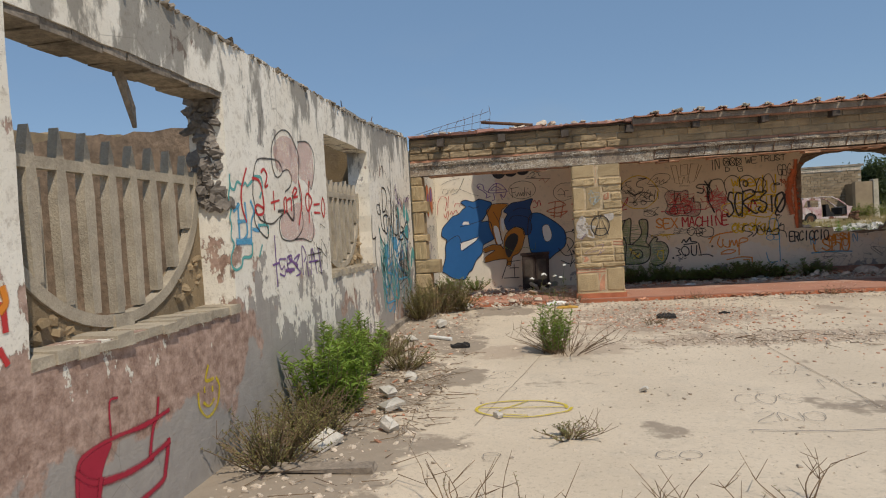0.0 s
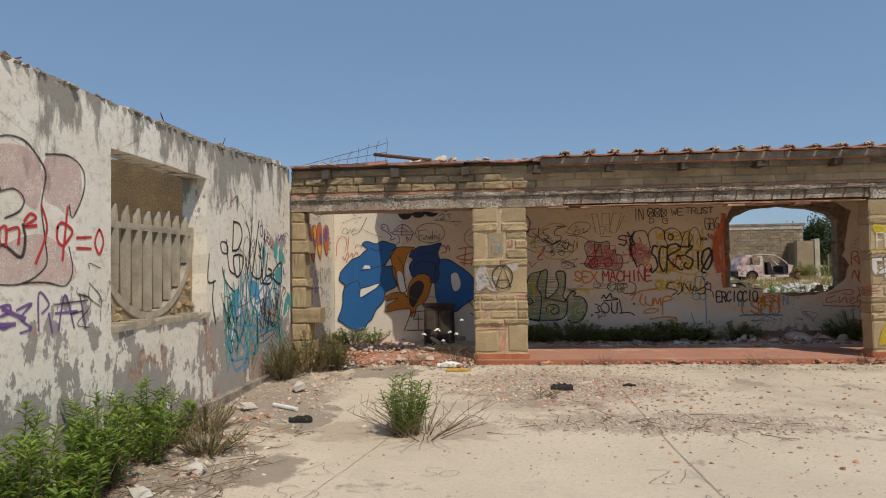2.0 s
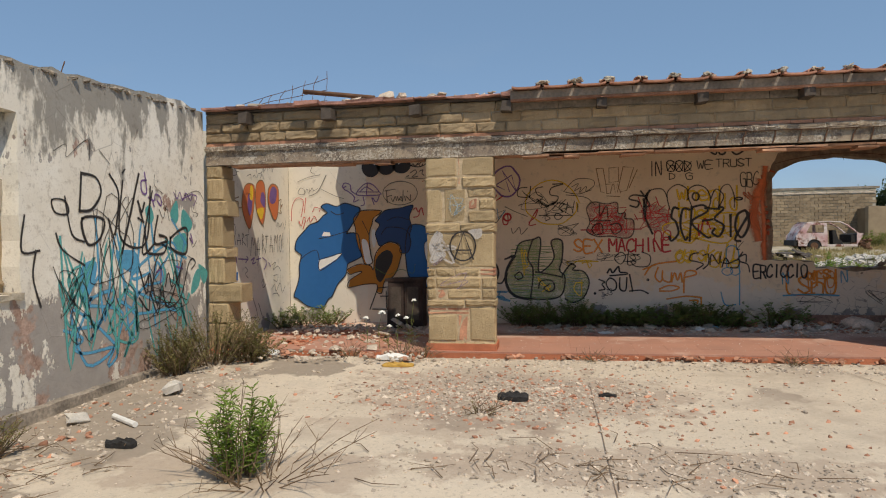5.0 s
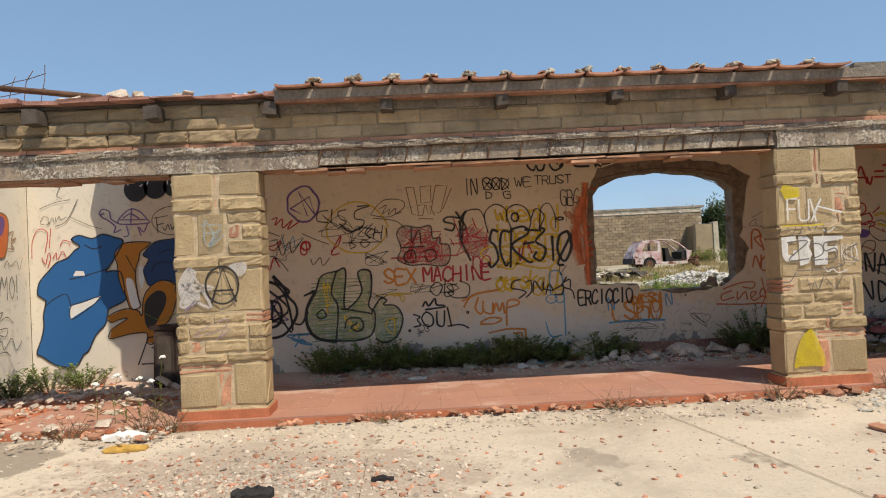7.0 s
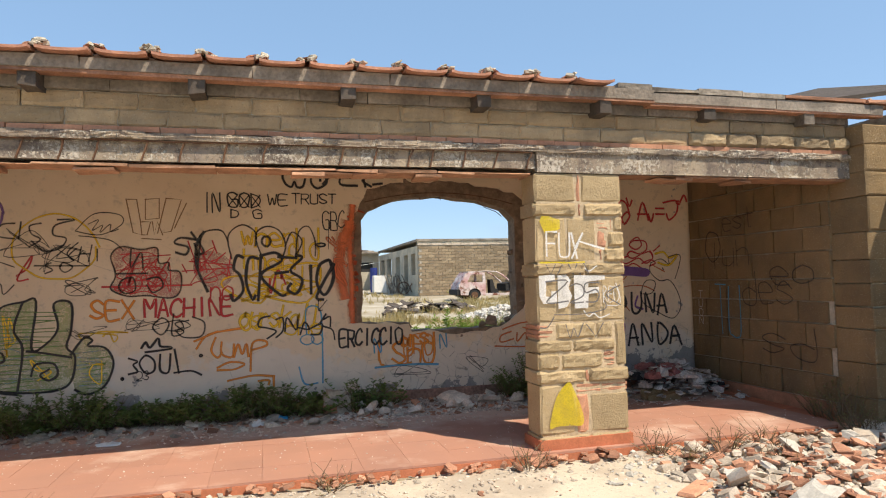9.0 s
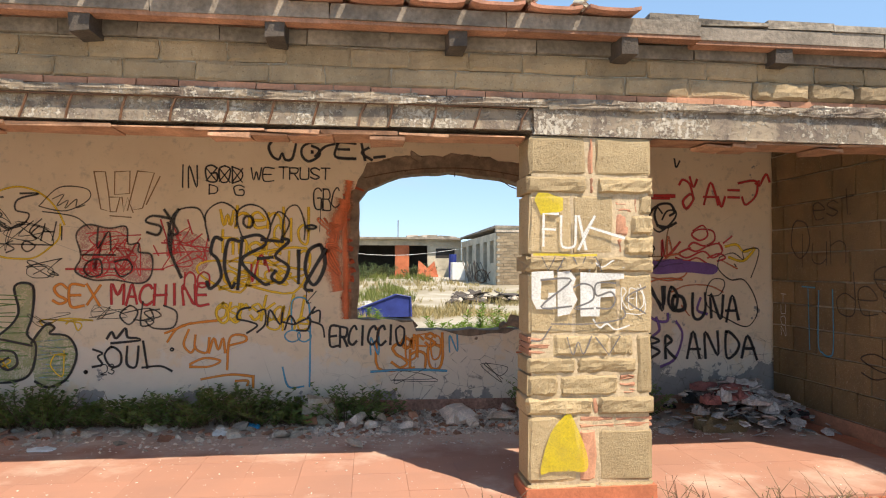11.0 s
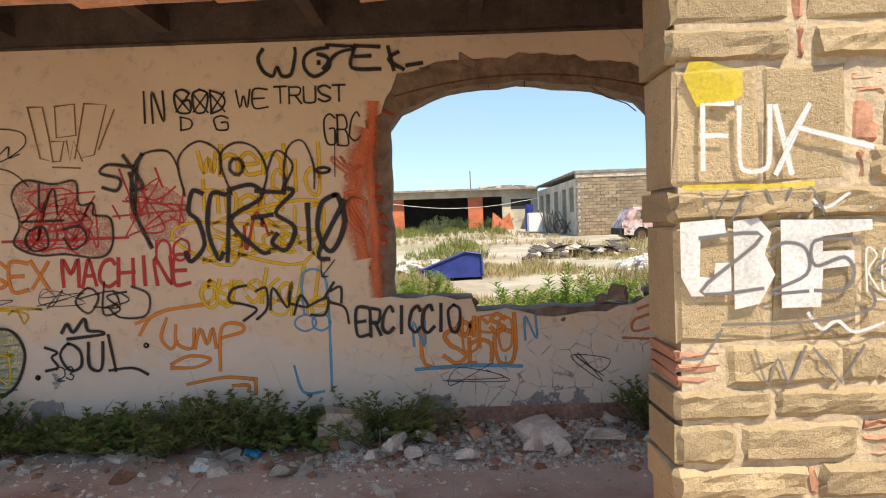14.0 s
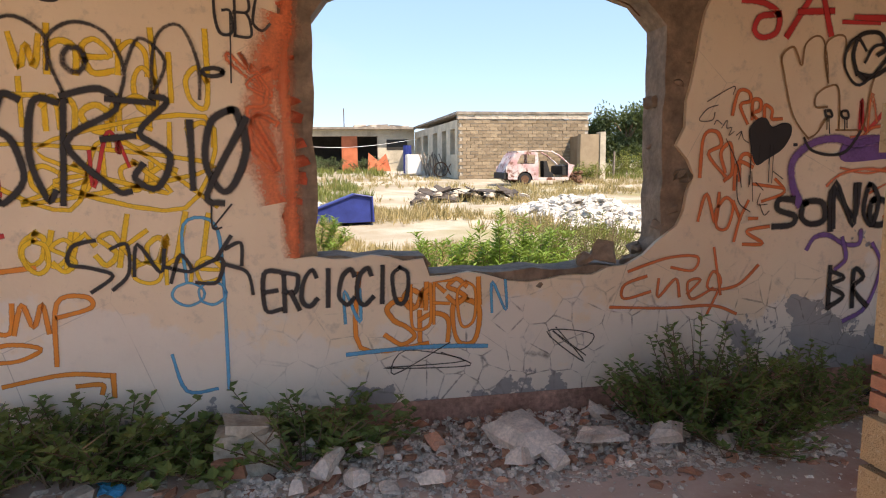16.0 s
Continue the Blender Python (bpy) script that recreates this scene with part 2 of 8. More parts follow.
def red_floor():
    m = Mat("red_paving", 0.8, 0.3)
    c = m.mix(m.ramp(m.noise(1.4, 6), 0.3, 0.7), (0.47, 0.235, 0.16), (0.40, 0.21, 0.15))
    c = m.vary(c, 0.04)
    # dust, made paler and denser towards the back to brighten the shaded floor
    dust = m.math("ADD", m.ramp(m.noise(0.8, 8, 0.65), 0.35, 0.7, -0.5, 0.5), m.ramp(m.axis("Y"), 12.6, 13.9, -0.35, 0.55))
    c = m.mix(m.ramp(dust, -0.25, 0.3, 0, 0.9), c, m.mix(m.noise(30, 6), (0.60, 0.43, 0.335), (0.72, 0.55, 0.44)))
    m.colour(c)
    return m.bump(m.noise(40, 6), 0.3, 0.008).m


def earth():
    m = Mat("dry_earth", 0.97, 0.1)
    c = m.mix(m.ramp(m.noise(0.35, 7), 0.38, 0.62), (0.50, 0.445, 0.36), (0.31, 0.26, 0.18))
    c = m.mix(m.ramp(m.noise(3.0, 8, 0.7), 0.5, 0.7, 0, 0.6), c, (0.30, 0.245, 0.15))
    c = m.mix(m.ramp(m.noise(0.16, 4), 0.52, 0.62, 0, 0.7), c, (0.25, 0.23, 0.10))
    m.colour(c)
    return m.bump(m.noise(12, 8, 0.7), 0.7, 0.03).m


def far_brick():
    """Rough tufa masonry of the outbuilding."""
    m = Mat("outbuilding_masonry", 0.95, 0.1)
    c = m.mix(m.ramp(m.noise(2.2, 6), 0.3, 0.7), (0.33, 0.255, 0.165), (0.24, 0.18, 0.12))
    c = m.vary(c, 0.22)
    m.colour(c)
    return m.bump(m.noise(18, 6), 0.6, 0.02).m


def spray(name, col, soft=0.62, cover=1.0):
    """Sprayed paint: dense in the middle of a stroke, grainy and thin at its edges."""
    m = Mat(name, 0.62, 0.35)
    uv = m.n.new("ShaderNodeUVMap")
    sp = m.n.new("ShaderNodeSeparateXYZ")
    m.l.new(uv.outputs[0], sp.inputs[0])
    edge = m.math("MULTIPLY", m.math("SUBTRACT", 0.5, m.math("ABSOLUTE", m.math("SUBTRACT", sp.outputs["X"], 0.5))), 2.0)
    a = m.math("ADD", m.ramp(edge, 0.0, soft + 0.001, 0, cover), m.ramp(m.noise(70, 4, 0.7), 0.3, 0.7, -0.18, 0.12))
    a = m.math("ADD", a, m.ramp(m.noise(7, 4), 0.3, 0.7, -0.14, 0.06))
    m.l.new(m.ramp(a, 0.12, 0.82), m.b.inputs["Alpha"])
    m.colour(m.mix(m.noise(11, 5), col, tuple(c * 0.85 for c in col)))
    return m.m


def scorched_paint(name, col):
    """Faded car paint burnt to rust and bleached in patches."""
    m = Mat(name, 0.6, 0.35)
    c = m.mix(m.ramp(m.noise(2.2, 6), 0.42, 0.6), col, (0.66, 0.58, 0.55))
    c = m.mix(m.ramp(m.noise(3.4, 8, 0.7), 0.52, 0.62), c, (0.19, 0.075, 0.045))
    c = m.mix(m.ramp(m.noise(9, 6, 0.7), 0.60, 0.70, 0, 0.8), c, (0.06, 0.045, 0.04))
    m.colour(c)
    return m.bump(m.noise(25, 5), 0.25, 0.01).m


def leafy(name, col, other, trans=0.25):
    m = Mat(name, 0.55, 0.35)
    c = m.mix(m.random(True), col, other)
    m.colour(m.mix(m.ramp(m.noise(3), 0.3, 0.7), c, tuple(v * 0.7 for v in col)))
    m.b.inputs["Transmission Weight"].default_value = 0
    m.b.inputs["Subsurface Weight"].default_value = 0
    tr = m.n.new("ShaderNodeBsdfTranslucent")
    m.put(tr.inputs[0], m.mix(0.5, c, (0.20, 0.26, 0.03)))
    mx = m.n.new("ShaderNodeMixShader")
    mx.inputs[0].default_value = trans
    m.l.new(m.b.outputs[0], mx.inputs[1])
    m.l.new(tr.outputs[0], mx.inputs[2])
    m.l.new(mx.outputs[0], m.n["Material Output"].inputs[0])
    return m.m


M_PEEL = peeling_wall()
M_INNER = inner_plaster("ochre_plaster", (0.80, 0.66, 0.48), (0.70, 0.555, 0.39))
M_WHITEWALL = inner_plaster("pale_plaster", (0.80, 0.74, 0.62), (0.72, 0.65, 0.52))
M_TUFA = tufa("tufa_block", (0.51, 0.385, 0.225), (0.42, 0.315, 0.18))
M_TUFA_WORN = tufa("stained_tufa", (0.42, 0.315, 0.19), (0.32, 0.235, 0.145), 0.5)
M_TUFA_DARK = tufa("weathered_tufa", (0.53, 0.385, 0.23), (0.44, 0.315, 0.185), 0.5)
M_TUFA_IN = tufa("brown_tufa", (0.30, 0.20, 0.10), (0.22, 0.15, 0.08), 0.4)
M_BRICK = plain("red_brick", (0.47, 0.235, 0.145), 0.3, 6, bump=0.5, vary=0.2)
M_MORTAR_TAN = plain("tan_mortar", (0.50, 0.39, 0.255), 0.3, 8, bump=0.8, fine=40)
M_REDPAINT = plain("red_floor_paint", (0.48, 0.165, 0.085), 0.25, 4)
M_SKIRT = plain("dusty_skirting", (0.40, 0.225, 0.165), 0.5, 5, bump=0.5, fine=40)
M_RUBBLE = plain("rubble_stone", (0.50, 0.42, 0.335), 0.35, 5, bump=0.6, vary=0.3, island=True)
M_RUBBLE_RED = plain("broken_brick", (0.46, 0.23, 0.145), 0.35, 5, bump=0.6, vary=0.35, island=True)
M_WHITE_STONE = plain("pale_rubble", (0.52, 0.485, 0.425), 0.25, 4, bump=0.5, vary=0.2, island=True)
M_MORTAR = plain("mortar", (0.42, 0.37, 0.29), 0.35, 8, bump=0.8, fine=40)
M_CONC = plain("stained_concrete", (0.265, 0.225, 0.18), 0.65, 3.0, bump=1.0, fine=28)
M_JAMB = plain("broken_jamb", (0.20, 0.175, 0.15), 0.5, 7, bump=1.0, fine=26)
M_CONC_PALE = plain("pale_concrete", (0.40, 0.345, 0.265), 0.3, 5, bump=0.6, fine=70)
M_YARD = concrete_yard()
M_RED = red_floor()
M_EARTH = earth()
M_TIMBER = plain("grey_timber", (0.235, 0.195, 0.155), 0.5, 3, bump=0.7, fine=30, vary=0.15)
M_DARKWOOD = plain("dark_timber_and_shade", (0.085, 0.068, 0.055), 0.4, 6, bump=0.7)
M_PINKTILE = plain("dusty_pink_tile", (0.36, 0.185, 0.145), 0.5, 8, bump=0.7, vary=0.3)
M_CHARRED = plain("charred_board", (0.055, 0.038, 0.032), 0.5, 5, bump=0.5)
M_OLDTILE = plain("dull_clay", (0.34, 0.17, 0.105), 0.4, 6, bump=0.6, vary=0.25)
M_CLAY = plain("orange_clay", (0.37, 0.205, 0.125), 0.4, 7, bump=0.6, vary=0.2)
M_CEIL = plain("brown_ceiling", (0.38, 0.27, 0.20), 0.4, 2)
M_TILE = plain("clay_roof_tile", (0.42, 0.205, 0.135), 0.35, 7, bump=0.5, vary=0.2)
M_RUST = plain("rusted_steel", (0.13, 0.065, 0.035), 0.4, 12, rough=0.75, bump=0.4)
M_CORE = plain("broken_wall_core", (0.23, 0.165, 0.115), 0.45, 6, bump=1.0, fine=22)
M_CORE_RED = plain("red_daubed_edge", (0.42, 0.085, 0.04), 0.4, 6, bump=0.8, fine=30)
M_FAR = far_brick()
M_FARPLASTER = plain("old_render", (0.52, 0.46, 0.35), 0.35, 1.2, bump=0.4, fine=20)
# near-black colour that paints the shade inside the far buildings
M_DARK = plain("shaded_interior", (0.05, 0.045, 0.04), 0.3, 2)
M_LEAF = leafy("shrub_leaf", (0.20, 0.32, 0.05), (0.31, 0.43, 0.09), 0.35)
M_IVY = leafy("ivy_leaf", (0.17, 0.25, 0.07), (0.29, 0.37, 0.12), 0.3)
M_LINTEL = flaked_lintel("weathered_lintel")
M_DEBRIS = plain("mortar_debris", (0.64, 0.54, 0.45), 0.4, 6, bump=0.6, vary=0.3, island=True)
M_OLIVE = leafy("tree_leaf", (0.085, 0.12, 0.055), (0.13, 0.165, 0.085), 0.25)
M_DRYLEAF = leafy("dry_scrub_leaf", (0.20, 0.185, 0.065), (0.30, 0.25, 0.10), 0.25)
M_STEM = plain("brown_stem", (0.19, 0.13, 0.08), 0.3, 8)
M_GRASS = leafy("dry_grass", (0.56, 0.44, 0.22), (0.46, 0.35, 0.16), 0.3)
M_GREENGRASS = leafy("green_grass", (0.20, 0.24, 0.06), (0.30, 0.29, 0.09), 0.3)
M_WHITE = plain("white_plastic", (0.75, 0.74, 0.70), 0.12, 6, rough=0.5, bump=0.1)
M_BLUE = plain("blue_plastic", (0.03, 0.045, 0.20), 0.3, 4, rough=0.45, bump=0.2)
M_CYAN = plain("blue_wrapper", (0.05, 0.36, 0.62), 0.25, 10, rough=0.35, bump=0.2)
M_BLACK = plain("black_cloth", (0.03, 0.028, 0.027), 0.4, 15, bump=0.6)
M_YELLOWCLOTH = plain("ochre_cloth", (0.50, 0.30, 0.07), 0.3, 12, bump=0.5)
M_CARPINK = scorched_paint("sun_faded_car_paint", (0.52, 0.30, 0.29))
M_CARWHITE = scorched_paint("scorched_pale_paint", (0.58, 0.46, 0.42))
M_TYRE = plain("tyre_rubber", (0.025, 0.025, 0.025), 0.2, 8)
M_ORANGE = plain("orange_render", (0.50, 0.15, 0.07), 0.3, 2)
M_RAG = plain("rag_heap", (0.40, 0.36, 0.33), 0.6, 7, bump=0.6, vary=0.5, island=True)
M_RAGPALE = plain("grubby_plastic", (0.46, 0.43, 0.40), 0.4, 9, rough=0.5, bump=0.5)
M_RAGRED = plain("faded_red_cloth", (0.26, 0.10, 0.09), 0.5, 9, bump=0.6)
M_FLOWER = plain("white_flower", (0.8, 0.8, 0.74), 0.08, 20)

P_BLACK = spray("black_spray", (0.036, 0.032, 0.031))
P_BLACKTHIN = spray("thin_black_spray", (0.05, 0.042, 0.038), 0.7, 0.8)
P_RED = spray("red_spray", (0.58, 0.045, 0.045))
P_ORANGE = spray("orange_spray", (0.80, 0.27, 0.035))
P_YELLOW = spray("yellow_spray", (0.88, 0.56, 0.03), 0.6, 0.88)
P_LEMON = spray("lemon_spray", (0.68, 0.52, 0.02), 0.5, 0.68)
P_PURPLE = spray("violet_spray", (0.20, 0.10, 0.30), 0.6, 0.85)
P_BLUE = spray("blue_spray", (0.022, 0.135, 0.37))
P_LIGHTBLUE = spray("pale_blue_spray", (0.10, 0.38, 0.60), 0.6, 0.85)
P_TEAL = spray("teal_spray", (0.10, 0.42, 0.40), 0.6, 0.85)
P_WHITE = spray("white_spray", (0.80, 0.79, 0.76))
P_PINK = spray("pink_spray", (0.70, 0.36, 0.30), 0.8, 0.48)
P_GREEN = spray("green_spray", (0.48, 0.52, 0.26), 0.8, 0.52)
P_DKBLUE = spray("navy_spray", (0.02, 0.06, 0.17))
P_BROWN = spray("rust_spray", (0.66, 0.17, 0.05))
P_BRICKRED = spray("brick_red_spray", (0.76, 0.19, 0.07), 0.9, 0.78)
P_WORNWHITE = spray("worn_white_spray", (0.80, 0.79, 0.76), 0.5, 0.72)
P_FAINTWHITE = spray("rubbed_white_spray", (0.66, 0.62, 0.58), 0.6, 0.62)
P_FAINTBLUE = spray("faint_blue_spray", (0.36, 0.54, 0.62), 0.8, 0.5)
P_FAINTVIOLET = spray("faint_violet_spray", (0.40, 0.30, 0.40), 0.8, 0.5)
P_CRIMSON = spray("crimson_spray", (0.42, 0.022, 0.05), 0.8, 0.95)
P_PALEPINK = spray("pale_pink_spray", (0.74, 0.50, 0.46), 0.8, 0.5)
P_HATCH = spray("leaf_green_spray", (0.17, 0.30, 0.08), 0.7, 0.8)
P_TAN = spray("tan_spray", (0.30, 0.17, 0.07), 0.6, 0.85)
P_LETTERORANGE = spray("amber_spray", (0.52, 0.20, 0.025))
P_GREY = spray("grey_spray", (0.16, 0.15, 0.15), 0.7, 0.8)

# ---- building helpers ----
rng = random.Random(7)


def jit(a):
    return rng.uniform(-a, a)


def mesh_ob(name, verts, faces, material, parent=None, label="", smooth=False):
    me = bpy.data.meshes.new(name)
    me.from_pydata([tuple(v) for v in verts], [], faces)
    me.materials.append(material)
    if smooth:
        me.polygons.foreach_set("use_smooth", [True] * len(me.polygons))
    me.update()
    ob = new(name, me)
    if parent is not None:
        ob.parent = parent
    if label:
        tagged(ob, label)
    return ob


def part(name, bm, material, parent=None, label="", smooth=False):
    me = bpy.data.meshes.new(name)
    bm.to_mesh(me)
    bm.free()
    me.materials.append(material)
    if smooth:
        me.polygons.foreach_set("use_smooth", [True] * len(me.polygons))
    ob = new(name, me)
    if parent is not None:
        ob.parent = parent
    if label:
        tagged(ob, label)
    return ob


def thing(name, label, category, group="", kind=""):
    return tagged(new(name), label, category, group, kind)


BOX_F = [(0, 3, 2, 1), (4, 5, 6, 7), (0, 1, 5, 4), (1, 2, 6, 5), (2, 3, 7, 6), (3, 0, 4, 7)]


def box_v(x0, x1, y0, y1, z0, z1, j=0.0):
    c = [(x0, y0, z0), (x1, y0, z0), (x1, y1, z0), (x0, y1, z0), (x0, y0, z1), (x1, y0, z1), (x1, y1, z1), (x0, y1, z1)]
    return [(x + jit(j), y + jit(j), z + jit(j)) for x, y, z in c]


class Soup:
    """Collects loose pieces into one mesh."""

    def __init__(self):
        self.v, self.f = [], []

    def add(self, verts, faces):
        n = len(self.v)
        self.v += verts
        self.f += [tuple(i + n for i in f) for f in faces]

    def box(self, x0, x1, y0, y1, z0, z1, j=0.0):
        self.add(box_v(x0, x1, y0, y1, z0, z1, j), BOX_F)

    def tube(self, pts, r0, r1=None, sides=5):
        r1 = r0 if r1 is None else r1
        rings = []
        for i, p in enumerate(pts):
            p = Vector(p)
            d = Vector(pts[min(i + 1, len(pts) - 1)]) - Vector(pts[max(i - 1, 0)])
            q = d.to_track_quat("Z", "Y")
            r = r0 + (r1 - r0) * i / max(1, len(pts) - 1)
            rings.append([p + q @ Vector((r * math.cos(2 * math.pi * k / sides), r * math.sin(2 * math.pi * k / sides), 0)) for k in range(sides)])
        v = [tuple(c) for ring in rings for c in ring]
        f = [(i * sides + k, i * sides + (k + 1) % sides, (i + 1) * sides + (k + 1) % sides, (i + 1) * sides + k) for i in range(len(pts) - 1) for k in range(sides)]
        f += [tuple(range(sides))[::-1], tuple((len(pts) - 1) * sides + k for k in range(sides))]
        self.add(v, f)

    def stone(self, c, s, flat=1.0):
        """A broken lump: a jittered, turned box with a knocked-off crown."""
        q = Euler((jit(0.5), jit(0.5), jit(3.1))).to_quaternion()
        sx, sy, sz = s * rng.uniform(0.6, 1.2), s * rng.uniform(0.5, 1.0), s * rng.uniform(0.35, 0.8) * flat
        raw = [(-1, -1, -1), (1, -1, -1), (1, 1, -1), (-1, 1, -1), (-1.1, -1.1, 0.2), (1.1, -1.1, 0.1), (1.1, 1.1, 0.2), (-1.1, 1.1, 0), (-0.6, -0.6, 1), (0.6, -0.5, 1), (0.5, 0.6, 0.9), (-0.6, 0.5, 1)]
        vs = []
        for x, y, z in raw:
            p = q @ Vector(((x + jit(0.3)) * sx / 2, (y + jit(0.3)) * sy / 2, (z + jit(0.2)) * sz / 2))
            vs.append((c[0] + p.x, c[1] + p.y, c[2] + p.z))
        fs = [(0, 3, 2, 1), (8, 9, 10, 11)]
        for a, b in ((0, 4), (4, 8)):
            fs += [(a + k, a + (k + 1) % 4, b + (k + 1) % 4, b + k) for k in range(4)]
        self.add(vs, fs)

    def shard(self, c, s, thick=0.015):
        """A flat broken piece of tile or brick."""
        q = Euler((jit(0.45), jit(0.45), jit(3.1))).to_quaternion()
        n = rng.choice((4, 5))
        a0 = jit(3)
        ring = [(math.cos(a0 + 2 * math.pi * k / n) * s * rng.uniform(0.35, 0.62), math.sin(a0 + 2 * math.pi * k / n) * s * rng.uniform(0.25, 0.5)) for k in range(n)]
        vs = [tuple(Vector(c) + q @ Vector((x, y, h))) for h in (-thick / 2, thick / 2) for x, y in ring]
        fs = [tuple(range(n))[::-1], tuple(range(n, 2 * n))] + [(k, (k + 1) % n, n + (k + 1) % n, n + k) for k in range(n)]
        self.add(vs, fs)

    def leaf(self, p, d, up, length, width):
        d, up = Vector(d).normalized(), Vector(up)
        side = d.cross(up)
        side = side.normalized() if side.length > 1e-4 else Vector((1, 0, 0))
        nrm = side.cross(d)
        p = Vector(p)
        a, b = p + d * length * 0.45 + side * width / 2 + nrm * width * 0.12, p + d * length * 0.45 - side * width / 2 + nrm * width * 0.12
        self.add([tuple(p), tuple(a), tuple(p + d * length - nrm * length * 0.12), tuple(b)], [(0, 1, 2), (0, 2, 3)])

    def ob(self, name, material, parent=None, label="", smooth=False):
        return mesh_ob(name, self.v, self.f, material, parent, label, smooth)


def box_ob(name, x0, x1, y0, y1, z0, z1, material, parent=None, label="", j=0.0):
    return mesh_ob(name, box_v(x0, x1, y0, y1, z0, z1, j), BOX_F, material, parent, label)


def rock_block(name, x0, x1, y0, y1, z0, z1, material, parent, bulge=0.0, rough=0.008, worn=0.010):
    """One dressed block: worn arrises, an uneven face towards -y, bulging where it is rock-faced."""
    nx, nz = (7, 3) if bulge else (2, 2)
    seed = rng.random() * 90
    b = min(0.018, (z1 - z0) * 0.2)
    xs = [x0] + [x0 + b + (x1 - x0 - 2 * b) * i / nx for i in range(nx + 1)] + [x1]
    zs = [z0] + [z0 + b + (z1 - z0 - 2 * b) * i / nz for i in range(nz + 1)] + [z1]
    vs, fs = [], []
    cols, rows = len(xs), len(zs)
    for k, z in enumerate(zs):
        for i, x in enumerate(xs):
            edge = i in (0, cols - 1) or k in (0, rows - 1)
            d = worn if edge else -bulge * (0.7 + 0.7 * noise.noise((x * 11, z * 15, seed))) + jit(rough * 0.8)
            wz = rough * 0.8
            vs.append((x + jit(rough), y0 + d, z + jit(wz)))
    for k in range(rows - 1):
        for i in range(cols - 1):
            a = k * cols + i
            fs.append((a, a + 1, a + cols + 1, a + cols))
    n = len(vs)
    vs += [(x0, y1, z0), (x1, y1, z0), (x1, y1, z1), (x0, y1, z1)]
    left, right = [k * cols for k in range(rows)], [k * cols + cols - 1 for k in range(rows)]
    fs.append(tuple([n] + left + [n + 3]))
    fs.append(tuple([n + 1, n + 2] + right[::-1]))
    fs.append(tuple(list(range(cols))[::-1] + [n, n + 1]))
    fs.append(tuple(list(range((rows - 1) * cols, rows * cols)) + [n + 2, n + 3]))
    fs.append((n + 3, n + 2, n + 1, n))
    return mesh_ob(name, vs, fs, material, parent)


def ragged(points, step=0.09, amp=0.02, closed=True):
    """A broken edge through the given corners."""
    out = []
    n = len(points)
    for i in range(n if closed else n - 1):
        a, b = Vector(points[i]), Vector(points[(i + 1) % n])
        k = max(1, int((b - a).length / step))
        for s in range(k):
            p = a.lerp(b, s / k)
            w = amp if s else amp * 0.4
            out.append((p.x + jit(w), p.y + jit(w)))
    return out


def wall_with_holes(name, outer, holes, to3d, thick, material, parent=None, label=""):
    """A wall from its outline and its openings, both in the wall's own plane; to3d places (u, v, depth)."""
    bm = bmesh.new()
    edges = []
    for loop in [outer] + holes:
        vs = [bm.verts.new((u, v, 0)) for u, v in loop]
        edges += [bm.edges.new((vs[i], vs[(i + 1) % len(vs)])) for i in range(len(vs))]
    bmesh.ops.triangle_fill(bm, use_beauty=True, edges=edges)
    ext = bmesh.ops.extrude_face_region(bm, geom=list(bm.faces))
    for v in ext["geom"]:
        if isinstance(v, bmesh.types.BMVert):
            v.co.z = thick
    for v in bm.verts:
        v.co = Vector(to3d(*v.co))
    bmesh.ops.recalc_face_normals(bm, faces=bm.faces)
    return part(name, bm, material, parent, label)


def slope(y):
    """Height of the ground along the walk."""
    if y < 7.5:
        return -0.21
    if y < 11.6:
        return -0.21 + 0.15 * (y - 7.5) / 4.1
    if y < 14.8:
        return -0.06
    return 0.0 + 0.033 * (min(y, 48) - 14.8)


# ---- ground ----
def ground_sheet():
    xs = sorted({-900, -400, -150, -70, -40, 45, 70, 160, 420, 900} | set(range(-26, 34, 2)))
    ys = sorted({-600, -200, -60, -30, -14, 62, 75, 100, 160, 300, 700, 1600} | set(range(-6, 56, 2)) | {7.5, 11.6, 14.8})
    vs = [(x, y, slope(y) - 0.025 + (jit(0.05) if y > 18 else 0)) for y in ys for x in xs]
    n = len(xs)
    fs = [(r * n + c, r * n + c + 1, (r + 1) * n + c + 1, (r + 1) * n + c) for r in range(len(ys) - 1) for c in range(n - 1)]
    return tagged(mesh_ob("ground", vs, fs, M_EARTH), "pale dry earth with patches of withered grass", "ground", kind="structure")


ground = ground_sheet()


def yard():
    xs = [-2.69 + 0.45 * i for i in range(40)]
    ys = [-7 + 0.45 * i for i in range(42)]
    ys = [y for y in ys if y < 11.45] + [11.5]
    vs = [(x, y, slope(y) + 0.012 * noise.noise((x * 0.7, y * 0.7, 0))) for y in ys for x in xs]
    n = len(xs)
    fs = [(r * n + c, r * n + c + 1, (r + 1) * n + c + 1, (r + 1) * n + c) for r in range(len(ys) - 1) for c in range(n - 1)]
    ob = mesh_ob("pavement", vs, fs, M_YARD)
    return tagged(ob, "cracked cream concrete courtyard paving dusted with rubble", "pavement", kind="structure")


pavement = yard()

# dark joints between the poured bays of the courtyard
def yard_z(x, y):
    return slope(y) + 0.012 * noise.noise((x * 0.7, y * 0.7, 0))


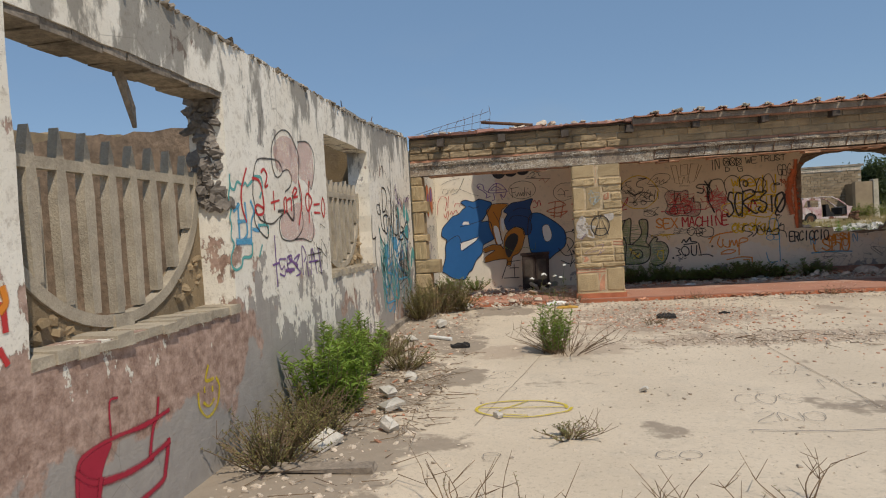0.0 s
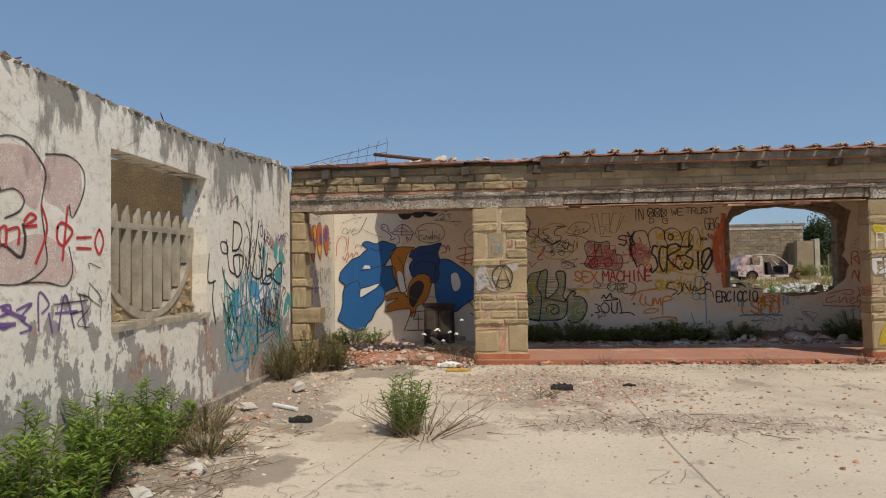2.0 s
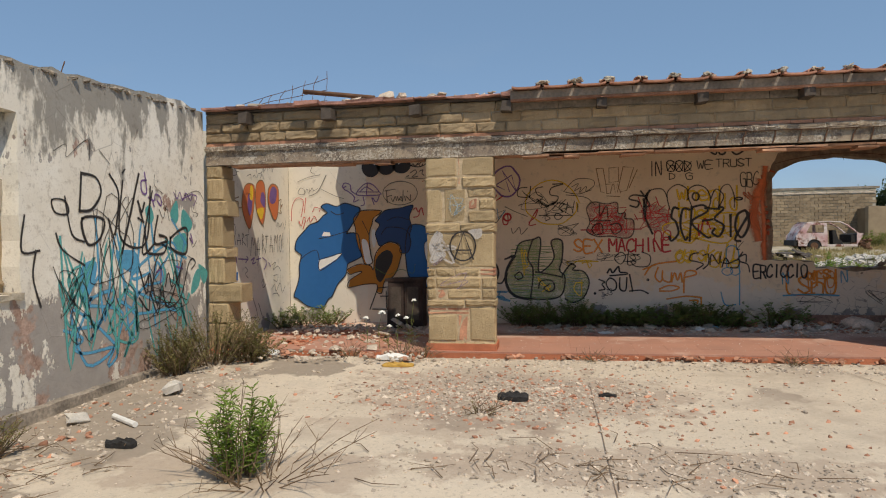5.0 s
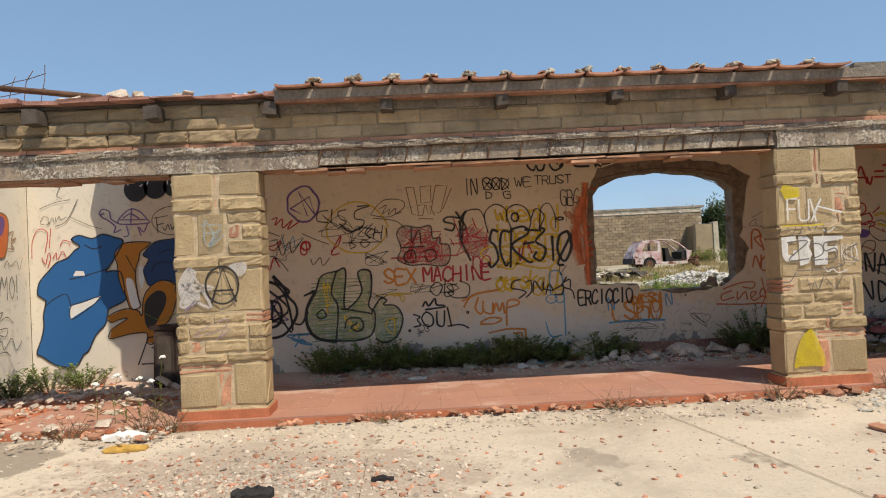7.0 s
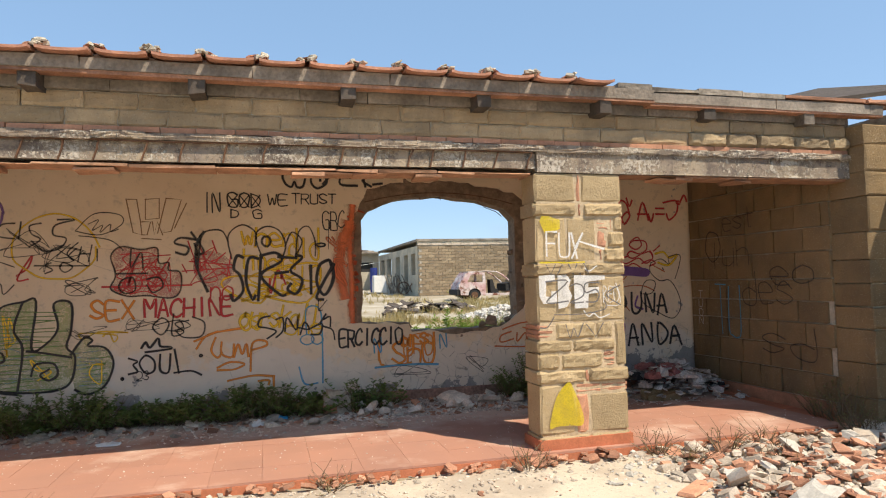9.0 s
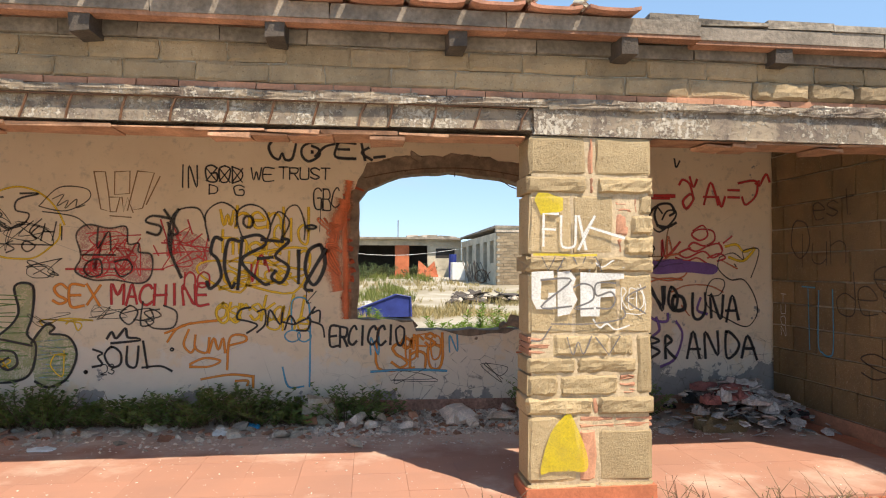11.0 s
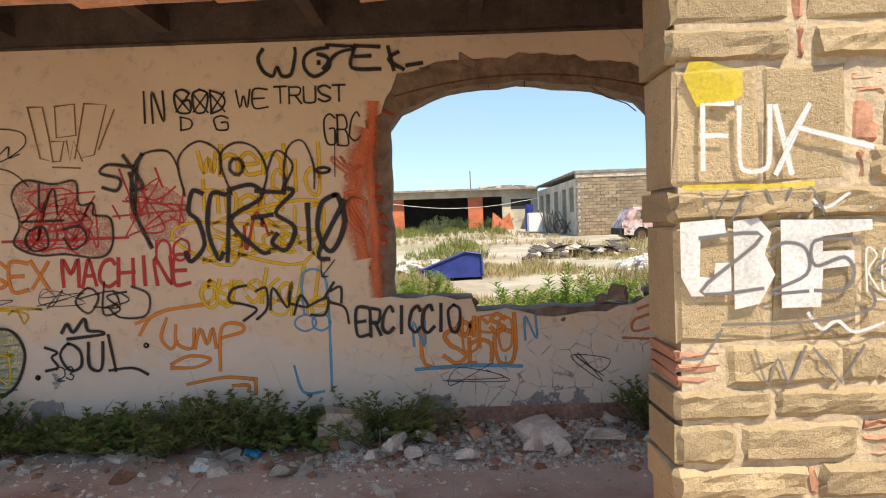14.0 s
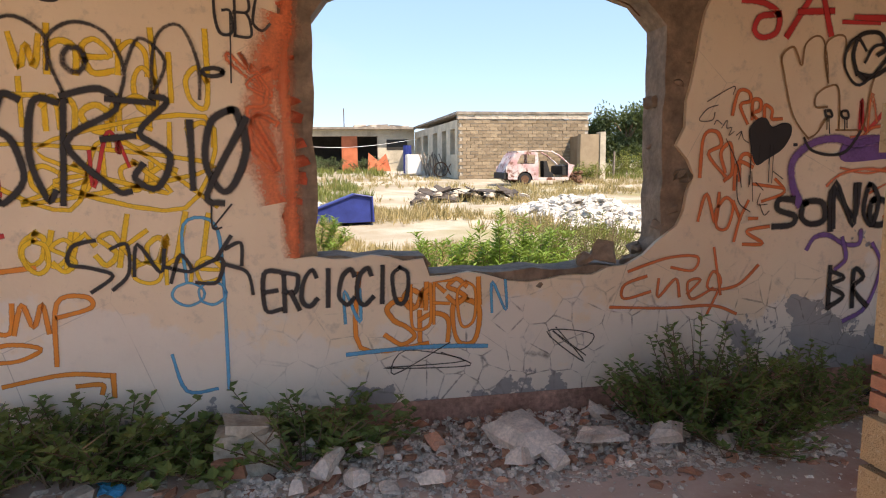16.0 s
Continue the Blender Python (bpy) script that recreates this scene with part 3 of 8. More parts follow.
def joint(x0, y0, x1, y1, w=0.012):
    n = 24
    d = Vector((x1 - x0, y1 - y0)).normalized() * w / 2
    vs, fs = [], []
    for i in range(n + 1):
        x, y = x0 + (x1 - x0) * i / n + jit(0.004), y0 + (y1 - y0) * i / n + jit(0.004)
        z = yard_z(x, y) + 0.009
        vs += [(x - d.y, y + d.x, z), (x + d.y, y - d.x, z)]
    fs = [(2 * i, 2 * i + 1, 2 * i + 3, 2 * i + 2) for i in range(n)]
    return mesh_ob("joint", vs, fs, M_CORE, pavement)


joint(2.42, 2.0, 2.35, 10.4, 0.006)
joint(5.05, 11.3, 6.9, 4.0, 0.007)
joint(-0.9, 4.6, 0.0, 9.2, 0.004)

# ---- left wall with two window openings ----
LX = -2.67
WIN1 = (1.98, 4.11, 0.93, 2.60)
WIN2 = (6.56, 8.52, 1.0, 2.61)


def rect(y0, y1, z0, z1):
    return ragged([(y0, z0), (y1, z0), (y1, z1), (y0, z1)], 0.22, 0.012)


top_edge = [(11.66, 3.20), (11.0, 3.24), (10.2, 3.16), (9.3, 3.12), (8.3, 3.06), (6.5, 3.04), (4.0, 3.04), (1.0, 3.02), (-6.0, 3.0)]
outline = [(-6.0, -0.5), (11.66, -0.5)] + ragged(top_edge, 0.16, 0.022, closed=False) + [(-6.0, 3.0)]
wall_left = wall_with_holes("wall_left", outline, [rect(*WIN1), rect(*WIN2)], lambda u, v, d: (LX - d, u, v), 0.30, M_PEEL)
tagged(wall_left, "long whitewashed wall with peeling plaster, grey render and graffiti", "wall", kind="structure")

coping = Soup()
for i in range(520):
    y = rng.uniform(0.5, 11.6)
    h = 3.04 + max(0, y - 8.3) * 0.05
    coping.stone((LX - rng.uniform(-0.005, 0.28) * rng.random(), y, h - 0.01), rng.uniform(0.03, 0.09), 0.7)
coping.ob("coping", M_CONC, wall_left, "crumbled dark mortar along the wall top")
bars = Soup()
for y, dy, h in ((7.75, -0.22, 0.12), (9.15, 0.03, 0.18), (5.4, 0.1, 0.05)):
    bars.tube([(LX - 0.1, y, 3.04), (LX - 0.05, y + dy, 3.05 + h)], 0.006, sides=5)
bars.ob("reinforcing_bar", M_RUST, wall_left)
# low cement plinth at the foot of the wall
plinth_v, plinth_f = [], []
for i in range(41):
    y = 6.9 + (11.5 - 6.9) * i / 40
    top = -0.05 + jit(0.008)
    plinth_v += [(LX + 0.07 + jit(0.006), y, slope(y) - 0.05), (LX + 0.065 + jit(0.006), y, top), (LX - 0.02, y, top + 0.02)]
for i in range(40):
    for k in range(2):
        a = 3 * i + k
        plinth_f.append((a, a + 3, a + 4, a + 1))
mesh_ob("plinth", plinth_v, plinth_f, M_CONC, wall_left, "low grey cement plinth")


def sill(win):
    y0, y1, z0, _ = win
    s = Soup()
    n = 14
    for i in range(n):
        a, b = y0 + (y1 - y0) * i / n, y0 + (y1 - y0) * (i + 1) / n
        s.box(LX - 0.29, LX + 0.02 + jit(0.015), a, b + 0.002, z0 - 0.05, z0 + 0.012 + jit(0.014), 0.006)
    return s.ob("sill", M_CONC_PALE, wall_left, "crumbling cement window sill")


sill(WIN1)
sill(WIN2)
lint = Soup()
for i in range(9):
    a = WIN1[0] + (WIN1[1] - WIN1[0]) * i / 9
    lint.box(LX - 0.28, LX - 0.01, a, a + 0.23, 2.555 + jit(0.012), 2.61, 0.006)
lint.ob("lintel", M_CONC, wall_left, "stained concrete lintel with spalled underside")
jamb = Soup()
for i in range(130):
    jamb.stone((LX - rng.uniform(0.06, 0.28), 4.13 + jit(0.012), rng.uniform(1.72, 2.6)), rng.uniform(0.06, 0.13), 1.2)
jamb.ob("jamb", M_JAMB, wall_left, "dark broken masonry of the window jamb")
splint = thing("wood_splint", "splintered grey board hanging from the window lintel", "board")
s = Soup()
s.add([(LX - 0.2, 3.09, 2.57), (LX - 0.2, 3.17, 2.57), (LX - 0.17, 3.22, 2.34), (LX - 0.17, 3.22, 2.21), (LX - 0.17, 3.16, 2.36),
       (LX - 0.23, 3.09, 2.57), (LX - 0.23, 3.17, 2.57), (LX - 0.20, 3.22, 2.34), (LX - 0.20, 3.22, 2.21), (LX - 0.20, 3.16, 2.36)],
      [(0, 1, 2, 3, 4), (9, 8, 7, 6, 5), (0, 5, 6, 1), (1, 6, 7, 2), (2, 7, 8, 3), (3, 8, 9, 4), (4, 9, 5, 0)])
s.ob("board", M_TIMBER, splint)


def grille(win, zc, foot, depth=0.20):
    """Precast concrete screen: pointed pickets standing in a half ring, with a rail near the tops."""
    y0, y1, z0, _ = win
    yc, r = (y0 + y1) / 2, (y1 - y0) / 2 - 0.06
    x = LX - depth
    vr = (zc - foot) / r
    g = thing("window_screen", "cast concrete window screen of pointed pickets in a half ring", "window screen", "window screens")
    ring = Soup()
    n = 28
    prof = [(-0.035, 0.0), (0.035, 0.0), (0.035, 0.075), (-0.035, 0.075)]
    vs = []
    for i in range(n + 1):
        a = math.pi + math.pi * i / n
        for dx, dr in prof:
            rr = r + dr
            vs.append((x + dx, yc + rr * math.cos(a), zc + rr * vr * math.sin(a)))
    fs = [(i * 4 + k, i * 4 + (k + 1) % 4, i * 4 + 4 + (k + 1) % 4, i * 4 + 4 + k) for i in range(n) for k in range(4)]
    ring.add(vs, fs + [(0, 1, 2, 3), (n * 4 + 3, n * 4 + 2, n * 4 + 1, n * 4)])
    ring.ob("ring", M_CONC_PALE, g)
    box_ob("foot", x - 0.05, x + 0.05, yc - 0.09, yc + 0.09, z0, foot + 0.0, M_CONC_PALE, g, j=0.008)
    box_ob("rail", x - 0.03, x + 0.03, yc - r, yc + r, zc - 0.10, zc - 0.035, M_CONC_PALE, g, j=0.004)
    count = 9
    for i in range(count):
        u = -r + 2 * r * (i + 0.5) / count
        w = 0.045
        zb = zc - vr * math.sqrt(max(0.0, r * r - u * u)) + 0.01
        sp = Soup()
        prof = [(u - w * 0.75, zb), (u + w * 0.75, zb), (u + w, zc - 0.25), (u + w * 0.55, zc + 0.02), (u, zc + 0.13 + jit(0.02)), (u - w * 0.55, zc + 0.02), (u - w, zc - 0.25)]
        m = len(prof)
        vs = [(x + d, yc + a, b) for d in (0.03, -0.03) for a, b in prof]
        sp.add(vs, [tuple(range(m)), tuple(range(m, 2 * m))[::-1]] + [(k, k + m, (k + 1) % m + m, (k + 1) % m) for k in range(m)])
        sp.ob("picket", M_CONC_PALE, g)
    # back row of shorter pickets, set between the front ones
    for i in range(count - 1):
        u = -r + 2 * r * (i + 1) / count
        zb = zc - vr * math.sqrt(max(0.0, r * r - u * u)) + 0.02
        if i % 5 != 3:
            box_ob("slat", x - 0.085, x - 0.05, yc + u - 0.042, yc + u + 0.042, zb, zc - 0.16 + jit(0.04), M_CONC_PALE, g, "darker rear slat", j=0.006)
    fill = [(yc - r - 0.06, z0), (yc + r + 0.06, z0), (yc + r + 0.06, zc - 0.35)]
    arc = [(yc + (r + 0.03) * math.cos(a), zc + vr * (r + 0.03) * math.sin(a)) for a in [-0.36 - (math.pi - 0.72) * i / 16 for i in range(17)]]
    wall_with_holes("infill", fill + arc + [(yc - r - 0.06, zc - 0.35)], [], lambda u, v, d: (x + 0.015 - d, u, v), 0.09, M_TUFA_WORN, g, "rough stone packing under the ring")
    for i in range(110):
        u = rng.uniform(-r, r)
        zz = rng.uniform(z0 + 0.03, zc - 0.4)
        if u * u + ((zc - zz) / vr) ** 2 > (r + 0.09) ** 2:
            stones = Soup()
            stones.stone((x - 0.005, yc + u, zz), rng.uniform(0.06, 0.12), 0.9)
            stones.ob("packing_stone", M_TUFA_WORN, g)
    return g


grille(WIN1, 1.99, 1.02, 0.28)
grille(WIN2, 2.02, 1.08)

# roofless room behind the left wall
room_wall_back = wall_with_holes("wall_room_back", [(-6, -0.5), (11.6, -0.5)] + ragged([(11.6, 3.42), (8.4, 3.14), (6.6, 2.95), (-6, 2.9)], 0.25, 0.03, False) + [(-6, 2.9)],
                                 [rect(1.2, 2.4, 0.9, 2.1)], lambda u, v, d: (-6.6 - d, u, v), 0.3, M_TUFA_DARK)
tagged(room_wall_back, "rough stone wall of the roofless room", "wall", kind="structure")
for yy, lab in ((9.35, "cross wall of the roofless room, stripped of plaster"), (5.6, "lower cross wall of the roofless room")):
    h = 3.0 if yy > 8 else 2.62
    cw = wall_with_holes("wall_room_cross", [(-6.6, -0.5), (-2.98, -0.5)] + ragged([(-2.98, h), (-6.6, h)], 0.2, 0.03, False) + [(-6.6, h)], [],
                         lambda u, v, d, yy=yy: (u, yy + d, v), 0.28, M_CORE if yy < 8 else M_TUFA_IN)
    tagged(cw, lab, "wall", kind="structure")

# ---- porch ----
BY, FY = 14.45, 11.72
floor_base = box_ob("floor", -2.62, 10.3, 11.62, 14.5, -0.4, -0.022, M_REDPAINT)
tagged(floor_base, "raised porch floor paved in red cement tiles", "floor", kind="structure")

# back wall: plaster skin over a dark core, broken through by a wide arched hole
core_hole = ragged([(5.40, 1.02), (6.0, 1.0), (6.03, 0.90), (7.38, 0.90), (7.46, 1.05), (7.46, 2.32), (7.32, 2.46), (6.98, 2.57), (6.4, 2.63), (5.85, 2.57), (5.50, 2.43), (5.40, 2.30)], 0.12, 0.012)
skin_hole = ragged([(5.27, 1.02), (5.98, 0.99), (6.03, 0.88), (6.35, 0.89), (6.6, 0.83), (7.02, 0.85), (7.23, 0.91), (7.55, 1.13), (7.65, 1.44), (7.54, 1.62), (7.62, 2.0), (7.66, 2.27), (7.74, 2.5), (7.45, 2.68), (6.6, 2.82), (5.9, 2.80), (5.48, 2.70), (5.36, 2.42), (5.24, 2.35), (5.26, 2.08), (5.30, 1.55), (5.21, 1.25)], 0.10, 0.022)
core = wall_with_holes("wall_back", [(-2.95, -0.3), (10.4, -0.3), (10.4, 3.0), (-2.95, 3.0)], [core_hole], lambda u, v, d: (u, BY + 0.03 + d, v), 0.24, M_CORE)
tagged(core, "porch back wall of broken masonry with a wide arched hole", "wall", kind="structure")
skin = wall_with_holes("plaster", [(-1.2, -0.05), (10.3, -0.05), (10.3, 2.97), (-1.2, 2.97)], [skin_hole], lambda u, v, d: (u, BY + d, v), 0.03, M_INNER, core, "graffiti-covered ochre plaster, cracked and chipped")
wall_with_holes("plaster", ragged([(-2.62, -0.05), (-1.2, -0.05)], 5, 0, False) + [(-1.2, -0.05), (-1.2, 3.0), (-2.62, 3.0)], [], lambda u, v, d: (u, BY + d, v), 0.03, M_WHITEWALL, core, "pale sunlit plaster")
box_ob("skirting", 5.3, 10.25, BY - 0.012, BY + 0.002, -0.03, 0.16, M_SKIRT, core, "dusty red painted skirting band", 0.002)
edge = Soup()
for (u0, v0), (u1, v1) in zip(skin_hole, skin_hole[1:]):
    if u0 < 5.5 and 1.1 < v0 < 2.5:
        edge.stone((u0 + rng.uniform(0.0, 0.05), BY + 0.05, v0), rng.uniform(0.06, 0.12), 1.0)
edge.ob("broken_edge", M_CORE_RED, core, "red painted broken masonry edge")
edge = Soup()
for (u0, v0), (u1, v1) in zip(skin_hole, skin_hole[1:]):
    if u0 > 5.5 or v0 < 1.1:
        for k in range(2):
            edge.stone((u0 - 0.05 * (u0 > 7) + jit(0.03), BY + rng.uniform(0.05, 0.2), v0 + (0.0 if v0 > 1.1 else -0.05)), rng.uniform(0.05, 0.13), 1.0)
edge.stone((7.12, BY + 0.10, 0.98), 0.17, 1.0)
edge.stone((7.0, BY + 0.12, 0.94), 0.12, 1.0)
edge.ob("broken_edge", M_CORE, core, "jagged masonry edge")
rods = Soup()
for k, dz in enumerate((0.0, 0.035, 0.075)):
    rods.tube([(5.45 + 0.2 * i, BY + 0.03 + 0.05 * k, 2.60 + dz + 0.13 * (1 - ((i - 4.9) / 4.9) ** 2) - 0.06) for i in range(11)], 0.007, sides=5)
for i in range(6):
    x = 5.9 + 0.27 * i
    rods.tube([(x, BY + 0.02, 2.60 + jit(0.03)), (x + jit(0.03), BY + 0.14, 2.74)], 0.005, sides=4)
rods.tube([(6.95, BY + 0.05, 2.56), (7.05, BY + 0.02, 2.48), (7.2, BY + 0.0, 2.42), (7.27, BY + 0.0, 2.36)], 0.005, sides=5)
rods.ob("reinforcing_bar", M_RUST, core, "bent rusty reinforcing bars")
box_ob("ring_beam", -1.4, 10.4, BY - 0.03, BY + 0.27, 3.004, 3.30, M_DARKWOOD, core, "dark beam above the plaster", 0.0)

# side walls of the porch
wsl = box_ob("wall_porch_side", -2.95, -2.62, 12.08, 14.44, -0.3, 3.02, M_WHITEWALL, j=0.004)
tagged(wsl, "pale plastered side wall of the porch with tags", "wall", kind="structure")
end = box_ob("wall_porch_end", 10.13, 10.45, 12.0, 14.44, -0.3, 3.2, M_MORTAR)
tagged(end, "end wall of the porch in large brown tufa blocks", "wall", kind="structure")
z = 0.12
row = 0
while z < 3.1:
    h = rng.uniform(0.24, 0.33)
    y = 11.985 - 0.3 * (row % 2)
    while y < 14.4:
        w = rng.uniform(0.3, 0.5)
        y0, y1 = max(11.985, y), min(14.42, y + w)
        if y1 - y0 > 0.08:
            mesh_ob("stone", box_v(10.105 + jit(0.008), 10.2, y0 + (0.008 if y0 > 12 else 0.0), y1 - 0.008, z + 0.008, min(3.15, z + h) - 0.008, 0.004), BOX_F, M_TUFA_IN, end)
        y += w
    z += h
    row += 1
box_ob("skirting", 10.09, 10.104, 12.02, 14.42, -0.03, 0.12, M_BRICK, end, "red painted skirting band")


# ---- pillars ----
def pillar(x0, x1, label):
    p = thing("pillar", label, "pillar", "porch pillars")
    box_ob("core", x0 + 0.02, x1 - 0.02, FY + 0.009, FY + 0.29, -0.2, 2.47, M_MORTAR_TAN, p)
    return p


def course(p, x0, x1, z0, z1, cuts, bulge=0.0):
    """One course of blocks; cuts: shares of the width, with b before the start for a brick."""
    for c in cuts.split():
        brick = c[0] == "b"
        a, b = (float(v) for v in c.lstrip("b").split("-"))
        xa, xb = x0 + (x1 - x0) * a, x0 + (x1 - x0) * b
        over = bulge * 0.6
        rock_block("brick" if brick else "block", xa + 0.003 - (over if a < 0.03 else 0), xb - 0.003 + (over if b > 0.97 else 0), FY + (0.006 if brick else 0) + jit(0.004), FY + 0.30 + over * 0.5, z0 + 0.003, z1 - 0.003,
                   M_BRICK if brick else M_TUFA, p, 0.0 if brick else bulge)


P1 = (0.39, 1.255)
P2 = (6.585, 7.455)
pillar_1 = pillar(*P1, "square tufa pillar with brick inserts and a circled letter")
for z0, z1, cuts, bulge in (
    (2.23, 2.47, "0-0.46 b0.47-0.52 0.53-1", 0), (2.08, 2.22, "0-0.47 b0.47-0.52 0.53-1", 0.028),
    (1.64, 2.07, "0-0.25 0.26-0.60", 0), (1.80, 1.95, "b0.62-0.77", 0), (1.95, 2.07, "0.61-1", 0.01), (1.80, 1.94, "0.78-1", 0.02), (1.64, 1.79, "0.62-1", 0.02),
    (1.51, 1.63, "0-0.5 0.5-1", 0.028), (1.06, 1.50, "0-0.5 0.505-1", 0), (0.95, 1.05, "0.0-0.12 0.13-0.40 0.41-0.78", 0.006), (1.00, 1.05, "b0.79-1", 0), (0.95, 0.995, "b0.79-1", 0),
    (0.80, 0.94, "0.0-0.12 0.13-0.8 0.81-1", 0.016), (0.66, 0.79, "0-0.13 b0.14-0.29 0.30-0.80 0.81-1", 0.01), (0.56, 0.65, "0-0.55 0.56-1", 0.028),
    (0.505, 0.55, "b0-0.28 b0.29-0.62", 0), (0.46, 0.50, "b0-0.62", 0), (0.12, 0.455, "0-0.44", 0), (0.12, 0.455, "b0.45-0.61", 0), (0.12, 0.55, "0.63-1", 0),
    (0.02, 0.11, "0-0.55 0.56-1", 0.014)):
    course(pillar_1, *P1, z0, z1, cuts, bulge)
pillar_2 = pillar(*P2, "square tufa pillar with brick inserts and painted letters")
for z0, z1, cuts, bulge in (
    (2.21, 2.47, "0-0.46 b0.475-0.53 0.54-1", 0), (2.08, 2.20, "0-0.47 b0.485-0.535 0.555-1", 0.028),
    (1.66, 2.07, "0.0-0.345 0.35-0.69", 0), (2.00, 2.04, "b0.70-0.84", 0), (1.955, 1.995, "b0.70-0.84", 0), (1.79, 1.95, "b0.70-0.82", 0), (1.66, 1.785, "b0.715-0.77", 0), (1.94, 2.07, "b0.85-0.89 0.90-1", 0),
    (1.80, 1.935, "0.83-1", 0.024), (1.66, 1.79, "0.78-1", 0.024), (1.54, 1.65, "0-0.55 0.555-1", 0.028), (1.12, 1.53, "0-0.37 0.38-0.72 0.73-1", 0),
    (1.06, 1.10, "b0-0.18", 0), (1.02, 1.055, "b0-0.18", 0), (0.975, 1.015, "b0-0.18", 0), (0.97, 1.11, "0.20-0.65 0.66-0.85", 0.01), (0.71, 1.11, "0.88-1", 0),
    (0.85, 0.96, "0-0.38 0.39-0.87", 0.014), (0.70, 0.84, "0-0.23 0.25-0.72", 0.016), (0.80, 0.84, "b0.73-0.87", 0), (0.755, 0.795, "b0.73-0.87", 0), (0.71, 0.75, "b0.73-0.87", 0),
    (0.57, 0.69, "0-0.52 b0.525-0.55 0.56-1", 0.028), (0.52, 0.56, "b0.40-0.69 b0.70-1", 0), (0.475, 0.515, "b0.40-0.69 b0.70-1", 0),
    (0.12, 0.56, "0-0.385", 0), (0.12, 0.47, "b0.40-0.55 0.56-1", 0), (0.03, 0.11, "0-0.55 0.56-1", 0.014)):
    course(pillar_2, *P2, z0, z1, cuts, bulge)
for p, (a, b) in ((pillar_1, P1), (pillar_2, P2)):
    box_ob("plinth", a - 0.02, b + 0.02, FY - 0.035, FY + 0.34, -0.14, 0.09, M_REDPAINT, p, "red painted plinth", 0.006)
pier_l = thing("pillar", "eroded tufa end pier with a projecting stone", "pillar", "porch pillars")
box_ob("core", -2.66, -2.46, FY + 0.03, FY + 0.33, -0.2, 2.47, M_MORTAR, pier_l)
zz = -0.1
for h, w in ((0.42, 0.36), (0.28, 0.30), (0.26, 0.48), (0.36, 0.24), (0.14, 0.27), (0.42, 0.22), (0.22, 0.30), (0.30, 0.24), (0.17, 0.22)):
    rock_block("block", -2.665, -2.665 + w, FY + jit(0.012), FY + 0.34, zz + 0.006, min(2.47, zz + h) - 0.006, M_TUFA, pier_l, 0.012)
    zz += h
pier_r = thing("pillar", "grey tufa end pier beside the porch", "pillar", "porch pillars")
box_ob("core", 10.17, 10.72, FY - 0.16, FY + 0.27, -0.2, 3.0, M_MORTAR, pier_r)
zz = -0.1
while zz < 2.95:
    h = rng.uniform(0.22, 0.36)
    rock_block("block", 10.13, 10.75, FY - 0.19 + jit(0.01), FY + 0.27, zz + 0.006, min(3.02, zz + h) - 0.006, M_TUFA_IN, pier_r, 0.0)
    zz += h

# ---- lintel, frieze and eaves ----
beam = thing("lintel", "long cracked concrete lintel with exposed stirrups over the pillars", "lintel", kind="structure")
x = -2.66
while x < 10.12:
    w = rng.uniform(0.9, 1.5)
    x1 = min(10.13, x + w)
    mid = 1.0 < x < 6.3
    rock_block("lintel_piece", x, x1, FY + (0.012 if mid else -0.004) + jit(0.006), FY + 0.33, 2.475 + (0.03 if mid else 0) + jit(0.008), 2.655 if mid else 2.7, M_LINTEL, beam, 0.0, 0.006, -0.002)
    if mid:
        xs = x
        while xs < x1 - 0.05:
            st = Soup()
            st.tube([(xs, FY - 0.004, 2.50), (xs + 0.02 + jit(0.01), FY - 0.007, 2.58), (xs + 0.045 + jit(0.015), FY - 0.012, 2.655)], 0.008, sides=5)
            st.ob("stirrup", M_RUST, beam)
            xs += rng.uniform(0.25, 0.34)
    x = x1
x = -2.66
while x < 10.12:
    w = rng.uniform(0.35, 0.95)
    x1 = min(10.13, x + w)
    rock_block("ledge", x, x1 + 0.006, FY - 0.03 + jit(0.006), FY + 0.1, 2.662 + jit(0.008), 2.725 + jit(0.010), M_LINTEL, beam, 0.006, 0.009, 0.001)
    x = x1
for a, b in ((1.28, 6.57),):
    rod = Soup()
    rod.tube([(a + (b - a) * i / 30, FY - 0.016, 2.657 + jit(0.004)) for i in range(31)], 0.007, sides=5)
    rod.ob("reinforcing_bar", M_RUST, beam, "long rusty bar under the ledge")
for a, b in ((-2.3, 0.36), (1.28, 6.57), (7.48, 10.1)):
    x = a
    while x < b:
        w = rng.uniform(0.3, 0.7)
        mesh_ob("clay_strip", box_v(x, min(b, x + w) - 0.004, FY + 0.016 + jit(0.012), FY + 0.3, 2.458 + jit(0.010), 2.476, 0.008), BOX_F, M_CLAY, beam)
        x += w
x = -2.3
while x < 10.0:
    w = rng.uniform(0.18, 0.3)
    inside = (-2.4 < x < 0.1) or (1.3 < x < 6.3) or (7.5 < x < 9.9)
    if inside and rng.random() < 0.22:
        mesh_ob("soffit_tile", box_v(x, x + w, FY + 0.03 + jit(0.02), FY + 0.26, 2.428 + jit(0.012), 2.452, 0.012), BOX_F, M_CLAY, beam)
    x += w + 0.01

